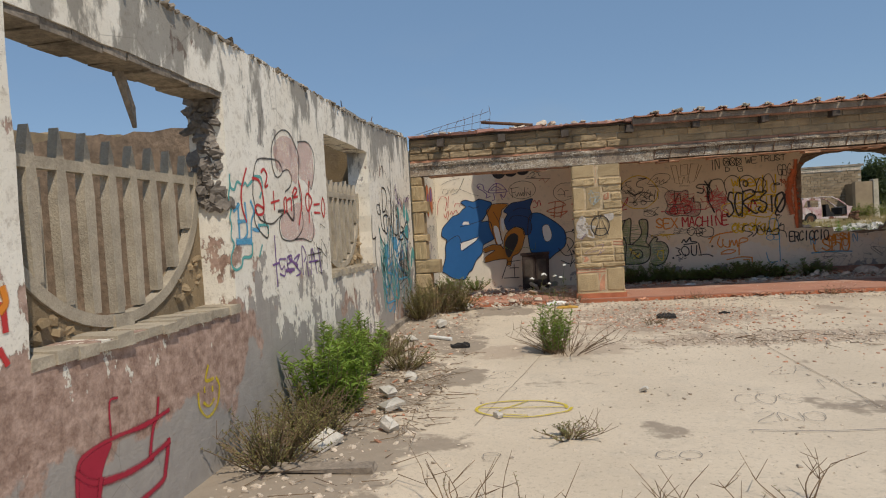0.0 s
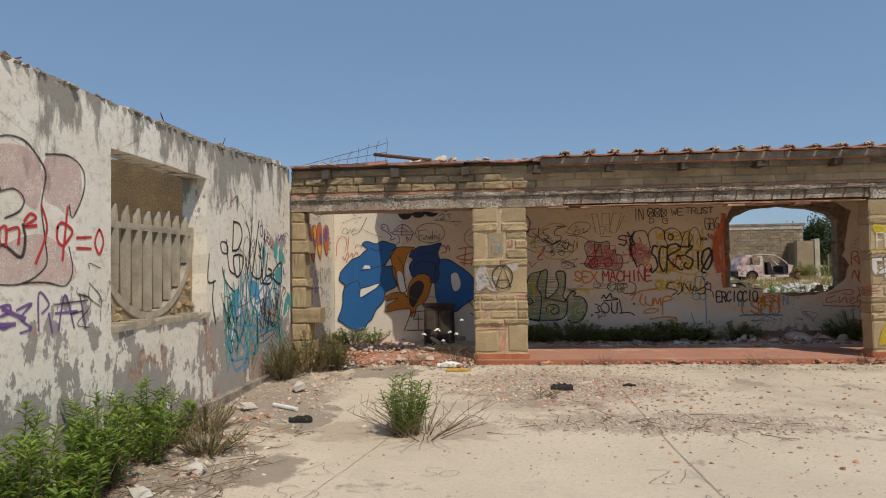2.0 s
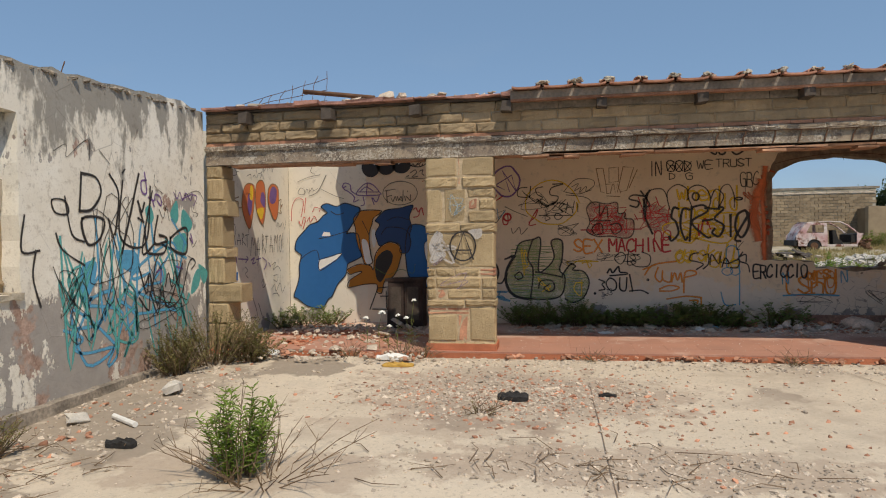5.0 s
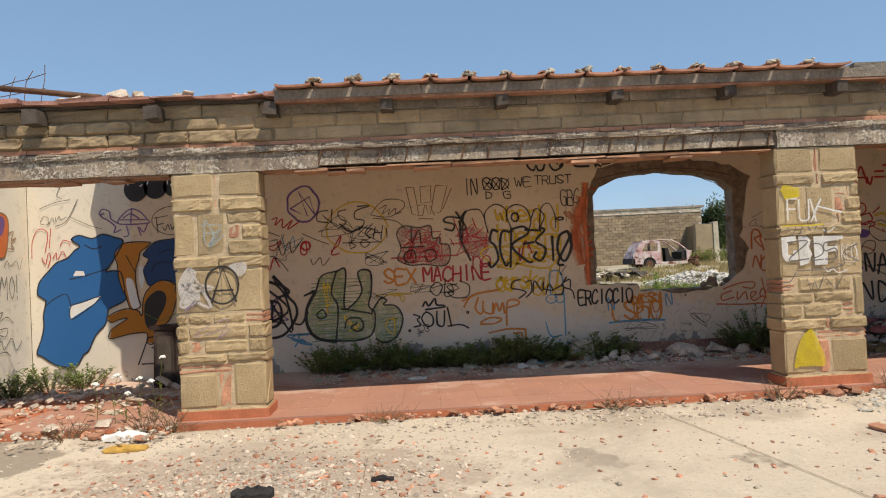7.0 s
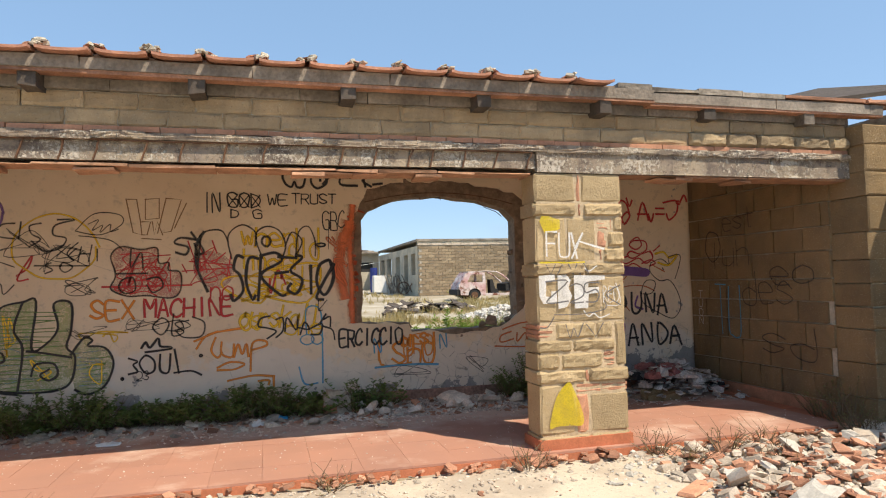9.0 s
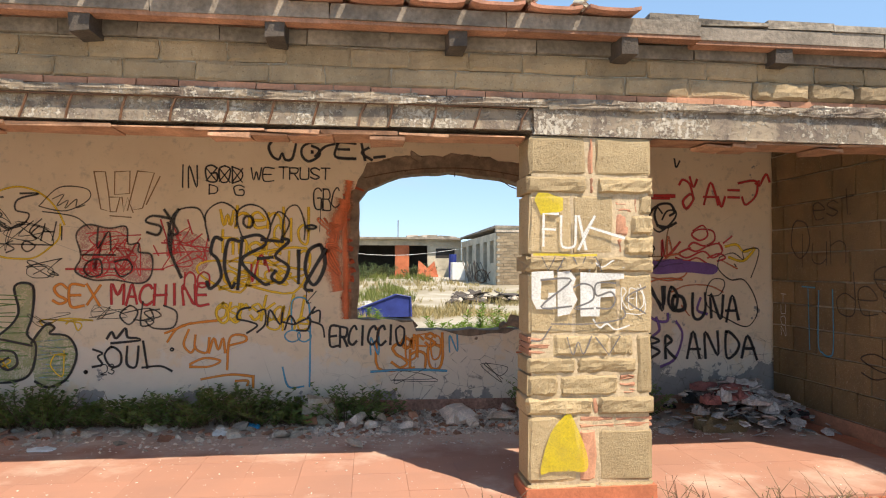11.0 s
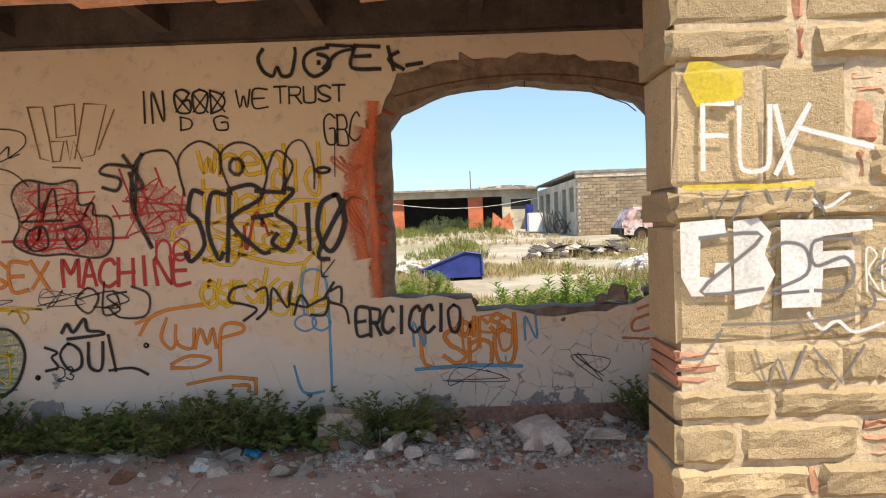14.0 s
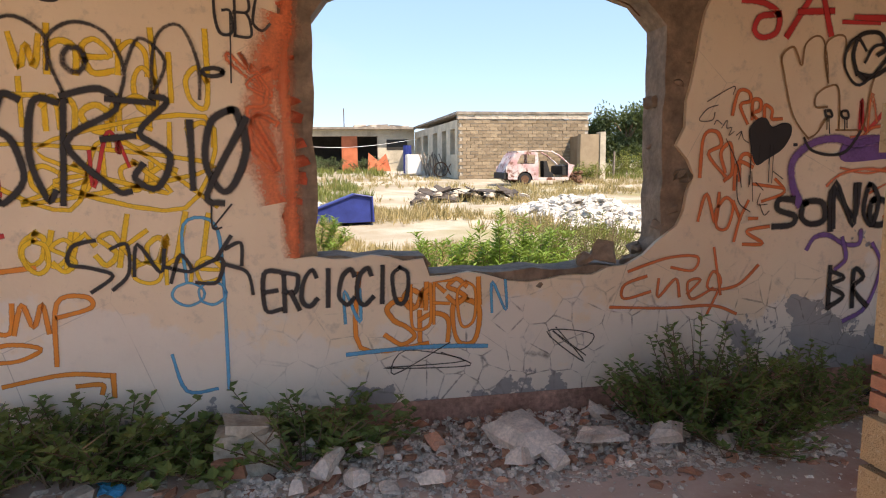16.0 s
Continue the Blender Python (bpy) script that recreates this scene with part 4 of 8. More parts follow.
frieze = thing("frieze", "weathered tufa frieze of two courses above the lintel", "frieze", kind="structure")
box_ob("core", -2.65, 10.12, FY + 0.03, FY + 0.3, 2.70, 3.13, M_MORTAR, frieze)
x = -2.66
while x < 10.1:
    w = rng.uniform(0.24, 0.3)
    mesh_ob("brick", box_v(x + 0.003, min(10.12, x + w) - 0.003, FY - 0.002 + jit(0.004), FY + 0.1, 2.728, 2.768, 0.003), BOX_F, M_BRICK, frieze)
    x += w
for r, (za, zb) in enumerate(((2.772, 2.905), (2.905, 3.035))):
    x = -2.66 - 0.2 * r
    while x < 10.1:
        w = rng.uniform(0.36, 0.48)
        xa, xb = max(-2.66, x), min(10.12, x + w)
        rocky = (x < 1.2 or x > 7.9) and (r == 0 or x < 0.7)
        if xb - xa > 0.06:
            rock_block("block", xa + 0.004, xb - 0.004, FY + jit(0.006) + (0.0 if rocky else 0.008), FY + 0.3, za + 0.004, zb - 0.004, M_TUFA_DARK if not rocky else M_TUFA_WORN, frieze, rng.uniform(0.02, 0.05) if rocky else 0.0)
        x += w
x = -2.66
while x < 10.1:
    w = rng.uniform(0.4, 0.7)
    if x < 1.4:
        rock_block("block", x + 0.004, min(1.5, x + w) - 0.004, FY + 0.004 + jit(0.008), FY + 0.3, 3.04, 3.165, M_TUFA_WORN, frieze, rng.uniform(0.0, 0.03))
        x = min(1.5, x + w)
        continue
    mesh_ob("board", box_v(x, min(10.12, x + w) - 0.004, FY - 0.012, FY + 0.05, 3.04, 3.13, 0.005), BOX_F, M_TIMBER, frieze)
    x += w

eaves = thing("eaves", "decayed timber eaves with joist ends and a grey fascia board", "roof", kind="structure")
for i in range(11):
    x = -2.02 + 1.155 * i
    if x < 10.0:
        out = 0.22 if x < 1 else (0.20 if x < 7.4 else 0.13)
        mesh_ob("joist_end", box_v(x - 0.06, x + 0.06, FY - out, FY + 0.2, 3.0, 3.13, 0.012), BOX_F, M_DARKWOOD if x < 8.5 else M_TIMBER, eaves)
x = 1.5
while x < 10.3:
    w = rng.uniform(0.9, 1.5)
    out = 0.225 if x < 7.2 else 0.15
    x1 = min(10.45, x + w)
    mesh_ob("fascia_board", box_v(x, x1 - 0.006, FY - out, FY - out + 0.035, 3.13, 3.225, 0.006), BOX_F, M_TIMBER, eaves)
    mesh_ob("fillet", box_v(x, x1, FY - out + 0.01, FY - out + 0.12, 3.105, 3.129, 0.004), BOX_F, M_OLDTILE, eaves)
    x = x1
x = -2.64
while x < 1.5:
    w = rng.uniform(0.3, 0.5)
    mesh_ob("edge_tile", box_v(x, min(1.5, x + w) - 0.004, FY - 0.14 + jit(0.05), FY + 0.42 + jit(0.06), 3.205 + jit(0.008), 3.24 + jit(0.010), 0.012), BOX_F, M_PINKTILE, eaves)
    # dark strip painting the shadow line between edge tiles and tufa
    mesh_ob("bearer", box_v(x, min(1.5, x + w), FY - 0.03, FY + 0.25, 3.168, 3.198, 0.006), BOX_F, M_DARKWOOD, eaves)
    x += w
x = 7.38
while x < 10.6:
    w = rng.uniform(0.3, 0.6)
    mesh_ob("edge_tile", box_v(x, x + w - 0.004, FY - 0.17 + jit(0.02), FY + 0.42, 3.235 + jit(0.008), 3.275 + jit(0.012), 0.008), BOX_F, M_BRICK if x > 9 else M_CONC, eaves)
    x += w

# deck over the middle and right bays, with a ragged edge where the left bay has fallen in
deck = wall_with_holes("ceiling", [(1.5, 11.56), (10.6, 11.62), (10.6, 14.7), (-1.45, 14.7)] + ragged([(-1.45, 14.7), (-1.35, 13.9), (-0.6, 13.2), (0.3, 12.5), (1.5, 11.9)], 0.2, 0.05, False), [],
                       lambda u, v, d: (u, v, 3.228 + d + 0.06 * (v - 11.7)), 0.05, M_CEIL)
tagged(deck, "brown underside of the porch roof", "ceiling", kind="structure")
for i in range(7):
    x = 1.45 + 1.155 * i
    box_ob("joist", x - 0.05, x + 0.05, 12.05, 14.42, 3.06, 3.19, M_DARKWOOD, eaves, j=0.006)

# clay tiles along the eaves
tiles = thing("roof_tiles", "row of broken clay roof tiles along the eaves", "roof tile", kind="structure")
PITCH = 0.385


def channel_tile():
    vs, fs = [], []
    n = 6
    for y, dz in ((0.0, 0.0), (0.5, 0.03)):
        for h in (0.0, -0.022):
            for i in range(n + 1):
                u = -0.172 + 0.344 * i / n
                vs.append((u, y, dz + h + 0.016 * (u / 0.172) ** 4))
    m = n + 1
    for i in range(n):
        fs += [(i, i + 1, 2 * m + i + 1, 2 * m + i), (m + i + 1, m + i, 3 * m + i, 3 * m + i + 1), (i + 1, i, m + i, m + i + 1)]
    fs += [(0, 2 * m, 3 * m, m), (n, m + n, 3 * m + n, 2 * m + n)]
    me = bpy.data.meshes.new("channel_tile")
    me.from_pydata(vs, [], fs)
    me.materials.append(M_TILE)
    return me


def cover_tile():
    vs, fs = [], []
    n = 8
    for y, r in ((0.0, 0.085), (0.42, 0.072)):
        for rr in (r, r - 0.016):
            for i in range(n + 1):
                a = math.pi * i / n
                vs.append((-rr * math.cos(a) + jit(0.003), y + jit(0.014), rr * math.sin(a) * 0.62 + y * 0.07))
    m = n + 1
    for i in range(n):
        fs += [(i, i + 1, 2 * m + i + 1, 2 * m + i), (m + i + 1, m + i, 3 * m + i, 3 * m + i + 1), (i + 1, i, m + i, m + i + 1)]
    fs += [(0, 2 * m, 3 * m, m), (n, m + n, 3 * m + n, 2 * m + n)]
    me = bpy.data.meshes.new("cover_tile")
    me.from_pydata(vs, [], fs)
    me.materials.append(M_TILE)
    return me


CH, CO = channel_tile(), [cover_tile() for _ in range(4)]
count = int((7.36 - 1.5) / PITCH)
for i in range(count):
    x = 1.5 + PITCH * (i + 0.5)
    o = new("channel_tile", CH)
    o.parent = tiles
    o.matrix_basis = pose(x, FY - 0.315 + jit(0.012), 3.252, 0, jit(0.8), jit(1.0))
    if i:
        o = new("cover_tile", CO[i % 4])
        o.parent = tiles
        o.matrix_basis = pose(x - PITCH / 2, FY - 0.21 + jit(0.03), 3.275, 0, jit(3), jit(3))
        s = Soup()
        for k in range(7):
            s.stone((x - PITCH / 2 + jit(0.07), FY - 0.20 + jit(0.05), 3.30 + rng.uniform(0, 0.03)), rng.uniform(0.03, 0.07), 0.8)
        s.ob("mortar_lump", M_MORTAR, tiles)
s = Soup()
for i in range(90):
    x = rng.uniform(-2.5, 1.4)
    s.stone((x, FY + rng.uniform(-0.12, 0.3), 3.255), rng.uniform(0.03, 0.10), 0.6)
for x, k in ((-0.15, 0.26), (0.05, 0.15), (-0.55, 0.18), (0.5, 0.16), (-2.0, 0.14)):
    s.stone((x, FY + 0.08, 3.28), k, 0.7)
for i in range(40):
    s.stone((rng.uniform(7.4, 10.4), FY + rng.uniform(-0.1, 0.3), 3.285), rng.uniform(0.04, 0.12), 0.5)
s.ob("roof_debris", M_RUBBLE, eaves)
pipe = thing("steel_pipe", "rusty pipe lying across the roof edge", "pipe")
s = Soup()
s.tube([(-1.24, FY - 0.02, 3.405), (-0.75, FY + 0.0, 3.345), (-0.28, FY + 0.02, 3.285)], 0.03, sides=10)
s.ob("tube", M_RUST, pipe, smooth=True)
mesh_wire = thing("steel_mesh", "torn reinforcing mesh sticking up from the roof", "wire mesh")
s = Soup()
for i in range(9):
    x = -2.5 + 0.17 * i
    up = 3.30 + 0.045 * i
    s.tube([(x, FY + 0.45, 3.24), (x + 0.03 + jit(0.02), FY + 0.5, up + jit(0.02)), (x + 0.05 + jit(0.05), FY + 0.55, up + 0.05 + 0.012 * i)], 0.0045, sides=4)
for k in range(3):
    s.tube([(-2.62 + 0.17 * i, FY + 0.48 + 0.02 * k, 3.27 + 0.035 * k + (0.012 + 0.014 * k) * i + jit(0.008)) for i in range(10)], 0.0045, sides=4)
s.ob("wires", M_RUST, mesh_wire)

# ---- graffiti ----
GLYPH = {
    "A": "00 13 26 33 40|12 32", "B": "00 06|06 36 44 33 03|33 42 40 00", "C": "45 36 15 03 01 20 41", "D": "00 06|06 35 43 31 00", "E": "46 06 00 40|03 33", "F": "46 06 00|03 33",
    "G": "45 26 05 02 10 40 43 23", "H": "00 06|40 46|03 43", "I": "20 26", "J": "46 41 20 01", "K": "00 06|46 03 40", "L": "06 00 40", "M": "00 06 23 46 40", "N": "00 06 40 46",
    "O": "26 05 02 10 30 42 45 26", "P": "00 06|06 36 45 33 03", "R": "00 06|06 36 45 33 03|23 40", "S": "45 26 05 13 32 41 20 01", "T": "06 46|26 20", "U": "06 01 10 30 41 46", "V": "06 20 46",
    "W": "06 10 24 30 46", "X": "00 46|06 40", "Y": "06 23 46|23 20", "Z": "06 46 00 40", "0": "26 04 02 20 42 44 26", "1": "14 26 20", "2": "05 26 45 42 00 40", "3": "05 36 44 23 42 30 01",
    "5": "46 06 03 34 42 30 00", "+": "03 43|15 11", "=": "02 42|04 44", "!": "26 22|20 21", ".": "20 21", "-": "03 43", "?": "05 26 45 23 22", "@": "26 05 02 10 30 42 45 26|27 20",
    "d": "46 40 10 02 23 42", "a": "42 23 02 10 30 43 40", "e": "02 42 24 03 10 40", "n": "00 04|03 24 43 40", "o": "24 03 01 20 41 43 24", "u": "04 01 20 41|44 40", "s": "43 24 03 22 41 20 01",
    "p": "04 00|04 34 43 32 02", "m": "00 04|03 14 23 20|23 34 43 40", "r": "00 04|03 24 43", "w": "04 10 23 30 44", "i": "20 24", "l": "26 20", "h": "06 00|03 24 43 40", "z": "04 44 00 40", "~": "02 14 22 34 42", "c": "43 24 03 01 20 41", "f": "45 26 20|04 34", "k": "06 00|44 02 40", "t": "26 20 30|04 44",
}


def curve(points, n=5):
    """A smooth line through the points."""
    p = [Vector(q) for q in points]
    if len(p) < 3:
        return p
    closed = (p[0] - p[-1]).length < 1e-6
    out = []
    for i in range(len(p) - 1):
        a = p[i - 1] if i else (p[-2] if closed else p[0])
        b, c = p[i], p[i + 1]
        d = p[i + 2] if i + 2 < len(p) else (p[1] if closed else p[-1])
        for s in range(n):
            t = s / n
            out.append(0.5 * ((2 * b) + (c - a) * t + (2 * a - 5 * b + 4 * c - d) * t * t + (3 * b - a - 3 * c + d) * t ** 3))
    return out + [p[-1]]


class Paint:
    """Strokes of one paint on one wall face, as a thin film of its own."""
    level = {}

    def __init__(self, face, material):
        self.face, self.material = face, material
        self.v, self.f, self.uv = [], [], []
        key = face
        Paint.level[key] = Paint.level.get(key, 0) + 1
        self.off = 0.0025 + 0.00035 * Paint.level[key]

    def stroke(self, pts, w, smooth=True):
        line = curve(pts) if smooth else [Vector(q) for q in pts]
        self.off += 0.00004
        n0 = len(self.v)
        m = len(line)
        for i, p in enumerate(line):
            d = line[min(i + 1, m - 1)] - line[max(i - 1, 0)]
            d = d.normalized() if d.length > 1e-7 else Vector((1, 0))
            k = w * (0.86 + 0.22 * noise.noise((p.x * 5, p.y * 5, w * 90)))
            s = Vector((-d.y, d.x)) * k / 2
            if i == 0:
                p = p - d * w * 0.3
            if i == m - 1:
                p = p + d * w * 0.3
            self.v += [self.face(p.x + s.x, p.y + s.y, self.off), self.face(p.x - s.x, p.y - s.y, self.off)]
            self.uv += [(0, i), (1, i)]
        self.f += [(n0 + 2 * i, n0 + 2 * i + 1, n0 + 2 * i + 3, n0 + 2 * i + 2) for i in range(m - 1)]
        return self

    def code(self, text, x0, z0, x1, z1, w, grid=9.0, smooth=True):
        """Strokes in digits on a ten by ten grid laid over a box."""
        for line in text.split("|"):
            self.stroke([(x0 + (x1 - x0) * int(c[0]) / grid, z0 + (z1 - z0) * int(c[1]) / grid) for c in line.split()], w, smooth)
        return self

    def draw(self, text, x0, z0, x1, z1, w, smooth=True):
        """Strokes in base 36 over a box."""
        for line in text.split("|"):
            self.stroke([(x0 + (x1 - x0) * int(c[0], 36) / 35, z0 + (z1 - z0) * int(c[1], 36) / 35) for c in line.split()], w, smooth)
        return self

    def fill_draw(self, text, x0, z0, x1, z1, smooth=True):
        return self.fill([(x0 + (x1 - x0) * int(c[0], 36) / 35, z0 + (z1 - z0) * int(c[1], 36) / 35) for c in text.split()], smooth)

    def drips(self, x0, x1, z, n, long, w=0.007):
        for _ in range(n):
            x, L = rng.uniform(x0, x1), long * rng.uniform(0.3, 1)
            self.stroke([(x, z), (x + jit(0.003), z - L)], w, False)
        return self

    def letters(self, text, x0, z0, x1, z1, w, slant=0.0, shake=0.35, smooth=True):
        n = len(text)
        cw = (x1 - x0) / n
        for i, ch in enumerate(text):
            if ch not in GLYPH:
                continue
            a = x0 + cw * i
            dz = jit((z1 - z0) * 0.05)
            for line in GLYPH[ch].split("|"):
                pts = [(a + cw * (0.1 + 0.2 * (int(c[0]) + jit(shake) * 0.6)) + slant * int(c[1]) / 6, z0 + dz + (z1 - z0) * (int(c[1]) + jit(shake) * 0.6) / 6) for c in line.split()]
                self.stroke(pts, w, smooth and len(pts) > 3)
        return self

    def oval(self, cx, cz, rx, rz, w, a0=0.0, a1=6.2832, wob=0.06):
        n = 16
        self.stroke([(cx + rx * math.cos(a0 + (a1 - a0) * i / n) * (1 + jit(wob)), cz + rz * math.sin(a0 + (a1 - a0) * i / n) * (1 + jit(wob))) for i in range(n + 1)], w)
        return self

    def scribble(self, x0, z0, x1, z1, w, n=14):
        pts = [(rng.uniform(x0, x1), rng.uniform(z0, z1)) for _ in range(n)]
        return self.stroke(pts, w)

    def fill(self, pts, smooth=True):
        line = curve(list(pts) + [pts[0]]) [:-1] if smooth else [Vector(q) for q in pts]
        bm = bmesh.new()
        vs = [bm.verts.new((p.x, p.y, 0)) for p in line]
        es = [bm.edges.new((vs[i], vs[(i + 1) % len(vs)])) for i in range(len(vs))]
        bmesh.ops.triangle_fill(bm, use_beauty=True, edges=es)
        bm.verts.index_update()
        n0 = len(self.v)
        for v in bm.verts:
            self.v.append(self.face(v.co.x, v.co.y, self.off))
            self.uv.append((0.5, 0))
        self.f += [tuple(n0 + v.index for v in f.verts) for f in bm.faces]
        bm.free()
        return self

    def fill_code(self, text, x0, z0, x1, z1, grid=9.0, smooth=True):
        return self.fill([(x0 + (x1 - x0) * int(c[0]) / grid, z0 + (z1 - z0) * int(c[1]) / grid) for c in text.split()], smooth)

    def done(self, parent, label):
        ob = mesh_ob("graffiti", self.v, self.f, self.material, parent, label)
        lay = ob.data.uv_layers.new(name="stroke")
        for lp in ob.data.loops:
            lay.data[lp.index].uv = self.uv[lp.vertex_index]
        return ob


def on_back(u, v, o):
    return (u, BY - o, v)


def on_left(u, v, o):
    return (LX + o, u, v)


def on_side(u, v, o):
    return (-2.62 + 0.006 + o, u, v)


def on_end(u, v, o):
    return (10.095 - o, -u, v)


def on_p1(u, v, o):
    return (u, FY - 0.016 - o, v)


def on_p2(u, v, o):
    return (u, FY - 0.016 - o, v)


def on_yard(u, v, o):
    return (u, v, yard_z(u, v) + 0.008 + o)


# back wall, middle bay: faint colour first, black over it
Paint(on_back, P_YELLOW).letters("when", 3.95, 2.00, 4.6, 2.22, 0.05).letters("did", 4.5, 1.83, 4.88, 2.2, 0.05).letters("tman", 3.9, 1.72, 4.6, 1.95, 0.05).letters("isin", 4.3, 1.62, 4.9, 1.8, 0.045).letters("color", 4.0, 1.4, 4.7, 1.6, 0.045) \
    .letters("yourskall", 3.80, 1.02, 4.85, 1.27, 0.05, 0.05).scribble(3.7, 1.3, 4.9, 1.8, 0.04, 14).oval(1.98, 2.0, 0.42, 0.36, 0.03).letters("one", 4.45, 0.92, 4.9, 1.1, 0.04).scribble(2.2, 0.9, 2.75, 1.1, 0.025, 9) \
    .letters("jos", 3.8, 1.0, 4.2, 1.25, 0.04).done(core, "faded yellow sprayed lines of writing")
Paint(on_back, P_PINK).fill_draw("2j 0t 5z fx ny oo to tj zh z5 u0 i2 82 07 2e", 2.54, 1.40, 3.28, 2.00).fill_code("04 17 48 77 95 92 60 21", 3.42, 1.5, 3.86, 2.0).done(core, "pale red sprayed fill")
g = Paint(on_back, P_RED)
for i in range(8):
    za = 1.47 + 0.065 * i + jit(0.02)
    g.stroke([(2.6 + rng.uniform(0, 0.25), za), (2.9, za + jit(0.035)), (3.22 - rng.uniform(0, 0.25), za + jit(0.03))], rng.uniform(0.012, 0.024))
g.draw("8y az 9u cy cs gx er jw|0i 7g bj 8d 4i|vb yf zl v9 y9|01 48 60 88 a2|jg lh la ja jg", 0.50, 1.46, 1.74, 2.20, 0.030).oval(1.24, 1.78, 0.06, 0.06, 0.05).code("02 92", 2.45, 1.5, 3.4, 1.7, 0.03).letters("MACHINE", 2.88, 1.18, 3.87, 1.385, 0.046, shake=0.4) \
    .draw("4z 8n|cv gj 9d|0i 3c|8m ab|cl df|fk hc|lz oq|kk pm uq|pm ni si|0d zf|5k zh|v8 yp|rc x9 vh", 3.30, 1.50, 3.86, 2.06, 0.024).scribble(4.2, 1.42, 4.52, 1.72, 0.035, 9).letters("nov", 3.6, 1.35, 4.0, 1.6, 0.03).scribble(2.58, 1.45, 3.0, 1.98, 0.022, 20).scribble(2.85, 1.45, 3.25, 1.9, 0.02, 18).scribble(3.35, 1.55, 3.8, 2.0, 0.02, 14).oval(2.78, 1.58, 0.09, 0.09, 0.024).oval(3.02, 1.57, 0.09, 0.08, 0.024).done(core, "red sprayed capital letters and scribbles")
Paint(on_back, P_ORANGE).letters("SEX", 2.32, 1.18, 2.80, 1.38, 0.045, shake=0.35).draw("1k 7v oz|as 8i bc dg|do df ic jm|jc lm ne pm qc|r0 sm yo zk sh|b4 h8 o6 j2 b2|0q bx", 3.43, 0.51, 4.24, 1.02, 0.042).code("04 56 95|95 90|63 83 81", 3.8, 0.32, 4.32, 0.52, 0.042) \
    .letters("SnO", 5.75, 0.50, 6.33, 0.76, 0.048).code("09 00 90", 5.62, 0.5, 6.0, 0.92, 0.045).letters("arsi", 5.86, 0.72, 6.37, 0.92, 0.048).letters("UFO", 5.9, 0.6, 6.3, 0.85, 0.03).done(core, "orange sprayed tags")
Paint(on_back, P_BRICKRED).stroke([(5.27, 1.08), (5.27, 1.5), (5.25, 2.0), (5.29, 2.45)], 0.19).stroke([(5.17, 1.42), (5.13, 1.7), (5.16, 2.0), (5.22, 2.2)], 0.34).scribble(4.98, 1.75, 5.24, 2.15, 0.05, 12).scribble(5.05, 1.5, 5.25, 1.9, 0.07, 10).done(core, "brick-red daub beside the hole")
Paint(on_back, P_LIGHTBLUE).code("36 39 89 96 90|02 20 70", 4.62, 0.32, 4.9, 1.22, 0.03).oval(4.72, 0.85, 0.08, 0.06, 0.026).oval(4.84, 0.85, 0.07, 0.06, 0.026).code("03 34 64 93", 5.55, 0.42, 6.35, 0.55, 0.045).letters("N", 5.53, 0.66, 5.63, 0.84, 0.03).letters("N", 6.38, 0.66, 6.48, 0.84, 0.03) \
    .scribble(0.9, 0.35, 1.3, 0.55, 0.03, 12).draw("dq fd ip jf mm", 0.5, 1.5, 1.6, 2.1, 0.02).done(core, "thin pale blue sprayed figure")
Paint(on_back, P_PURPLE).oval(1.23, 2.38, 0.22, 0.25, 0.045).code("03 77 90 39 60 03", 1.05, 2.2, 1.4, 2.56, 0.036, smooth=False).scribble(0.62, 0.65, 1.0, 1.1, 0.04, 10).done(core, "violet sprayed outlines")
Paint(on_back, P_GREEN).fill_draw("ez 9x 7q 4i 4a 74 d2 l2 p5 qe oi po py ly mp jj gi hz", 1.05, 0.35, 2.57, 1.40).fill_draw("pf sl uk ti xh zb x3 t0 q2", 1.05, 0.35, 2.57, 1.40).done(core, "pale green fill of a bubble-letter piece")
g = Paint(on_back, P_HATCH)
for i in range(20):
    zz = 0.42 + 0.046 * i
    g.stroke([(1.32 + jit(0.06), zz + jit(0.02)), (1.6, zz + jit(0.03)), (1.95 + jit(0.2), zz + jit(0.03))], 0.02)
    if i < 8:
        g.stroke([(2.28 + jit(0.03), zz), (2.5 + jit(0.03), zz + jit(0.03))], 0.02)
g.done(core, "green hatching on a bubble-letter piece")
g = Paint(on_back, P_FAINTBLUE)
for i in range(9):
    zz = 0.45 + 0.07 * i
    g.stroke([(1.28 + jit(0.05), zz), (1.5 + jit(0.05), zz + jit(0.03)), (1.7 + jit(0.1), zz + jit(0.04))], 0.028)
    g.stroke([(2.2 + jit(0.05), 0.45 + 0.045 * i), (2.45 + jit(0.06), 0.45 + 0.045 * i + jit(0.03))], 0.026)
g.done(core, "pale blue hatching on a bubble-letter piece")
Paint(on_back, P_YELLOW).scribble(1.4, 0.8, 1.6, 1.3, 0.03, 8).scribble(1.7, 0.5, 2.0, 0.8, 0.025, 7).scribble(2.3, 0.45, 2.5, 0.75, 0.025, 6).done(core, "yellow shading on a bubble-letter piece")
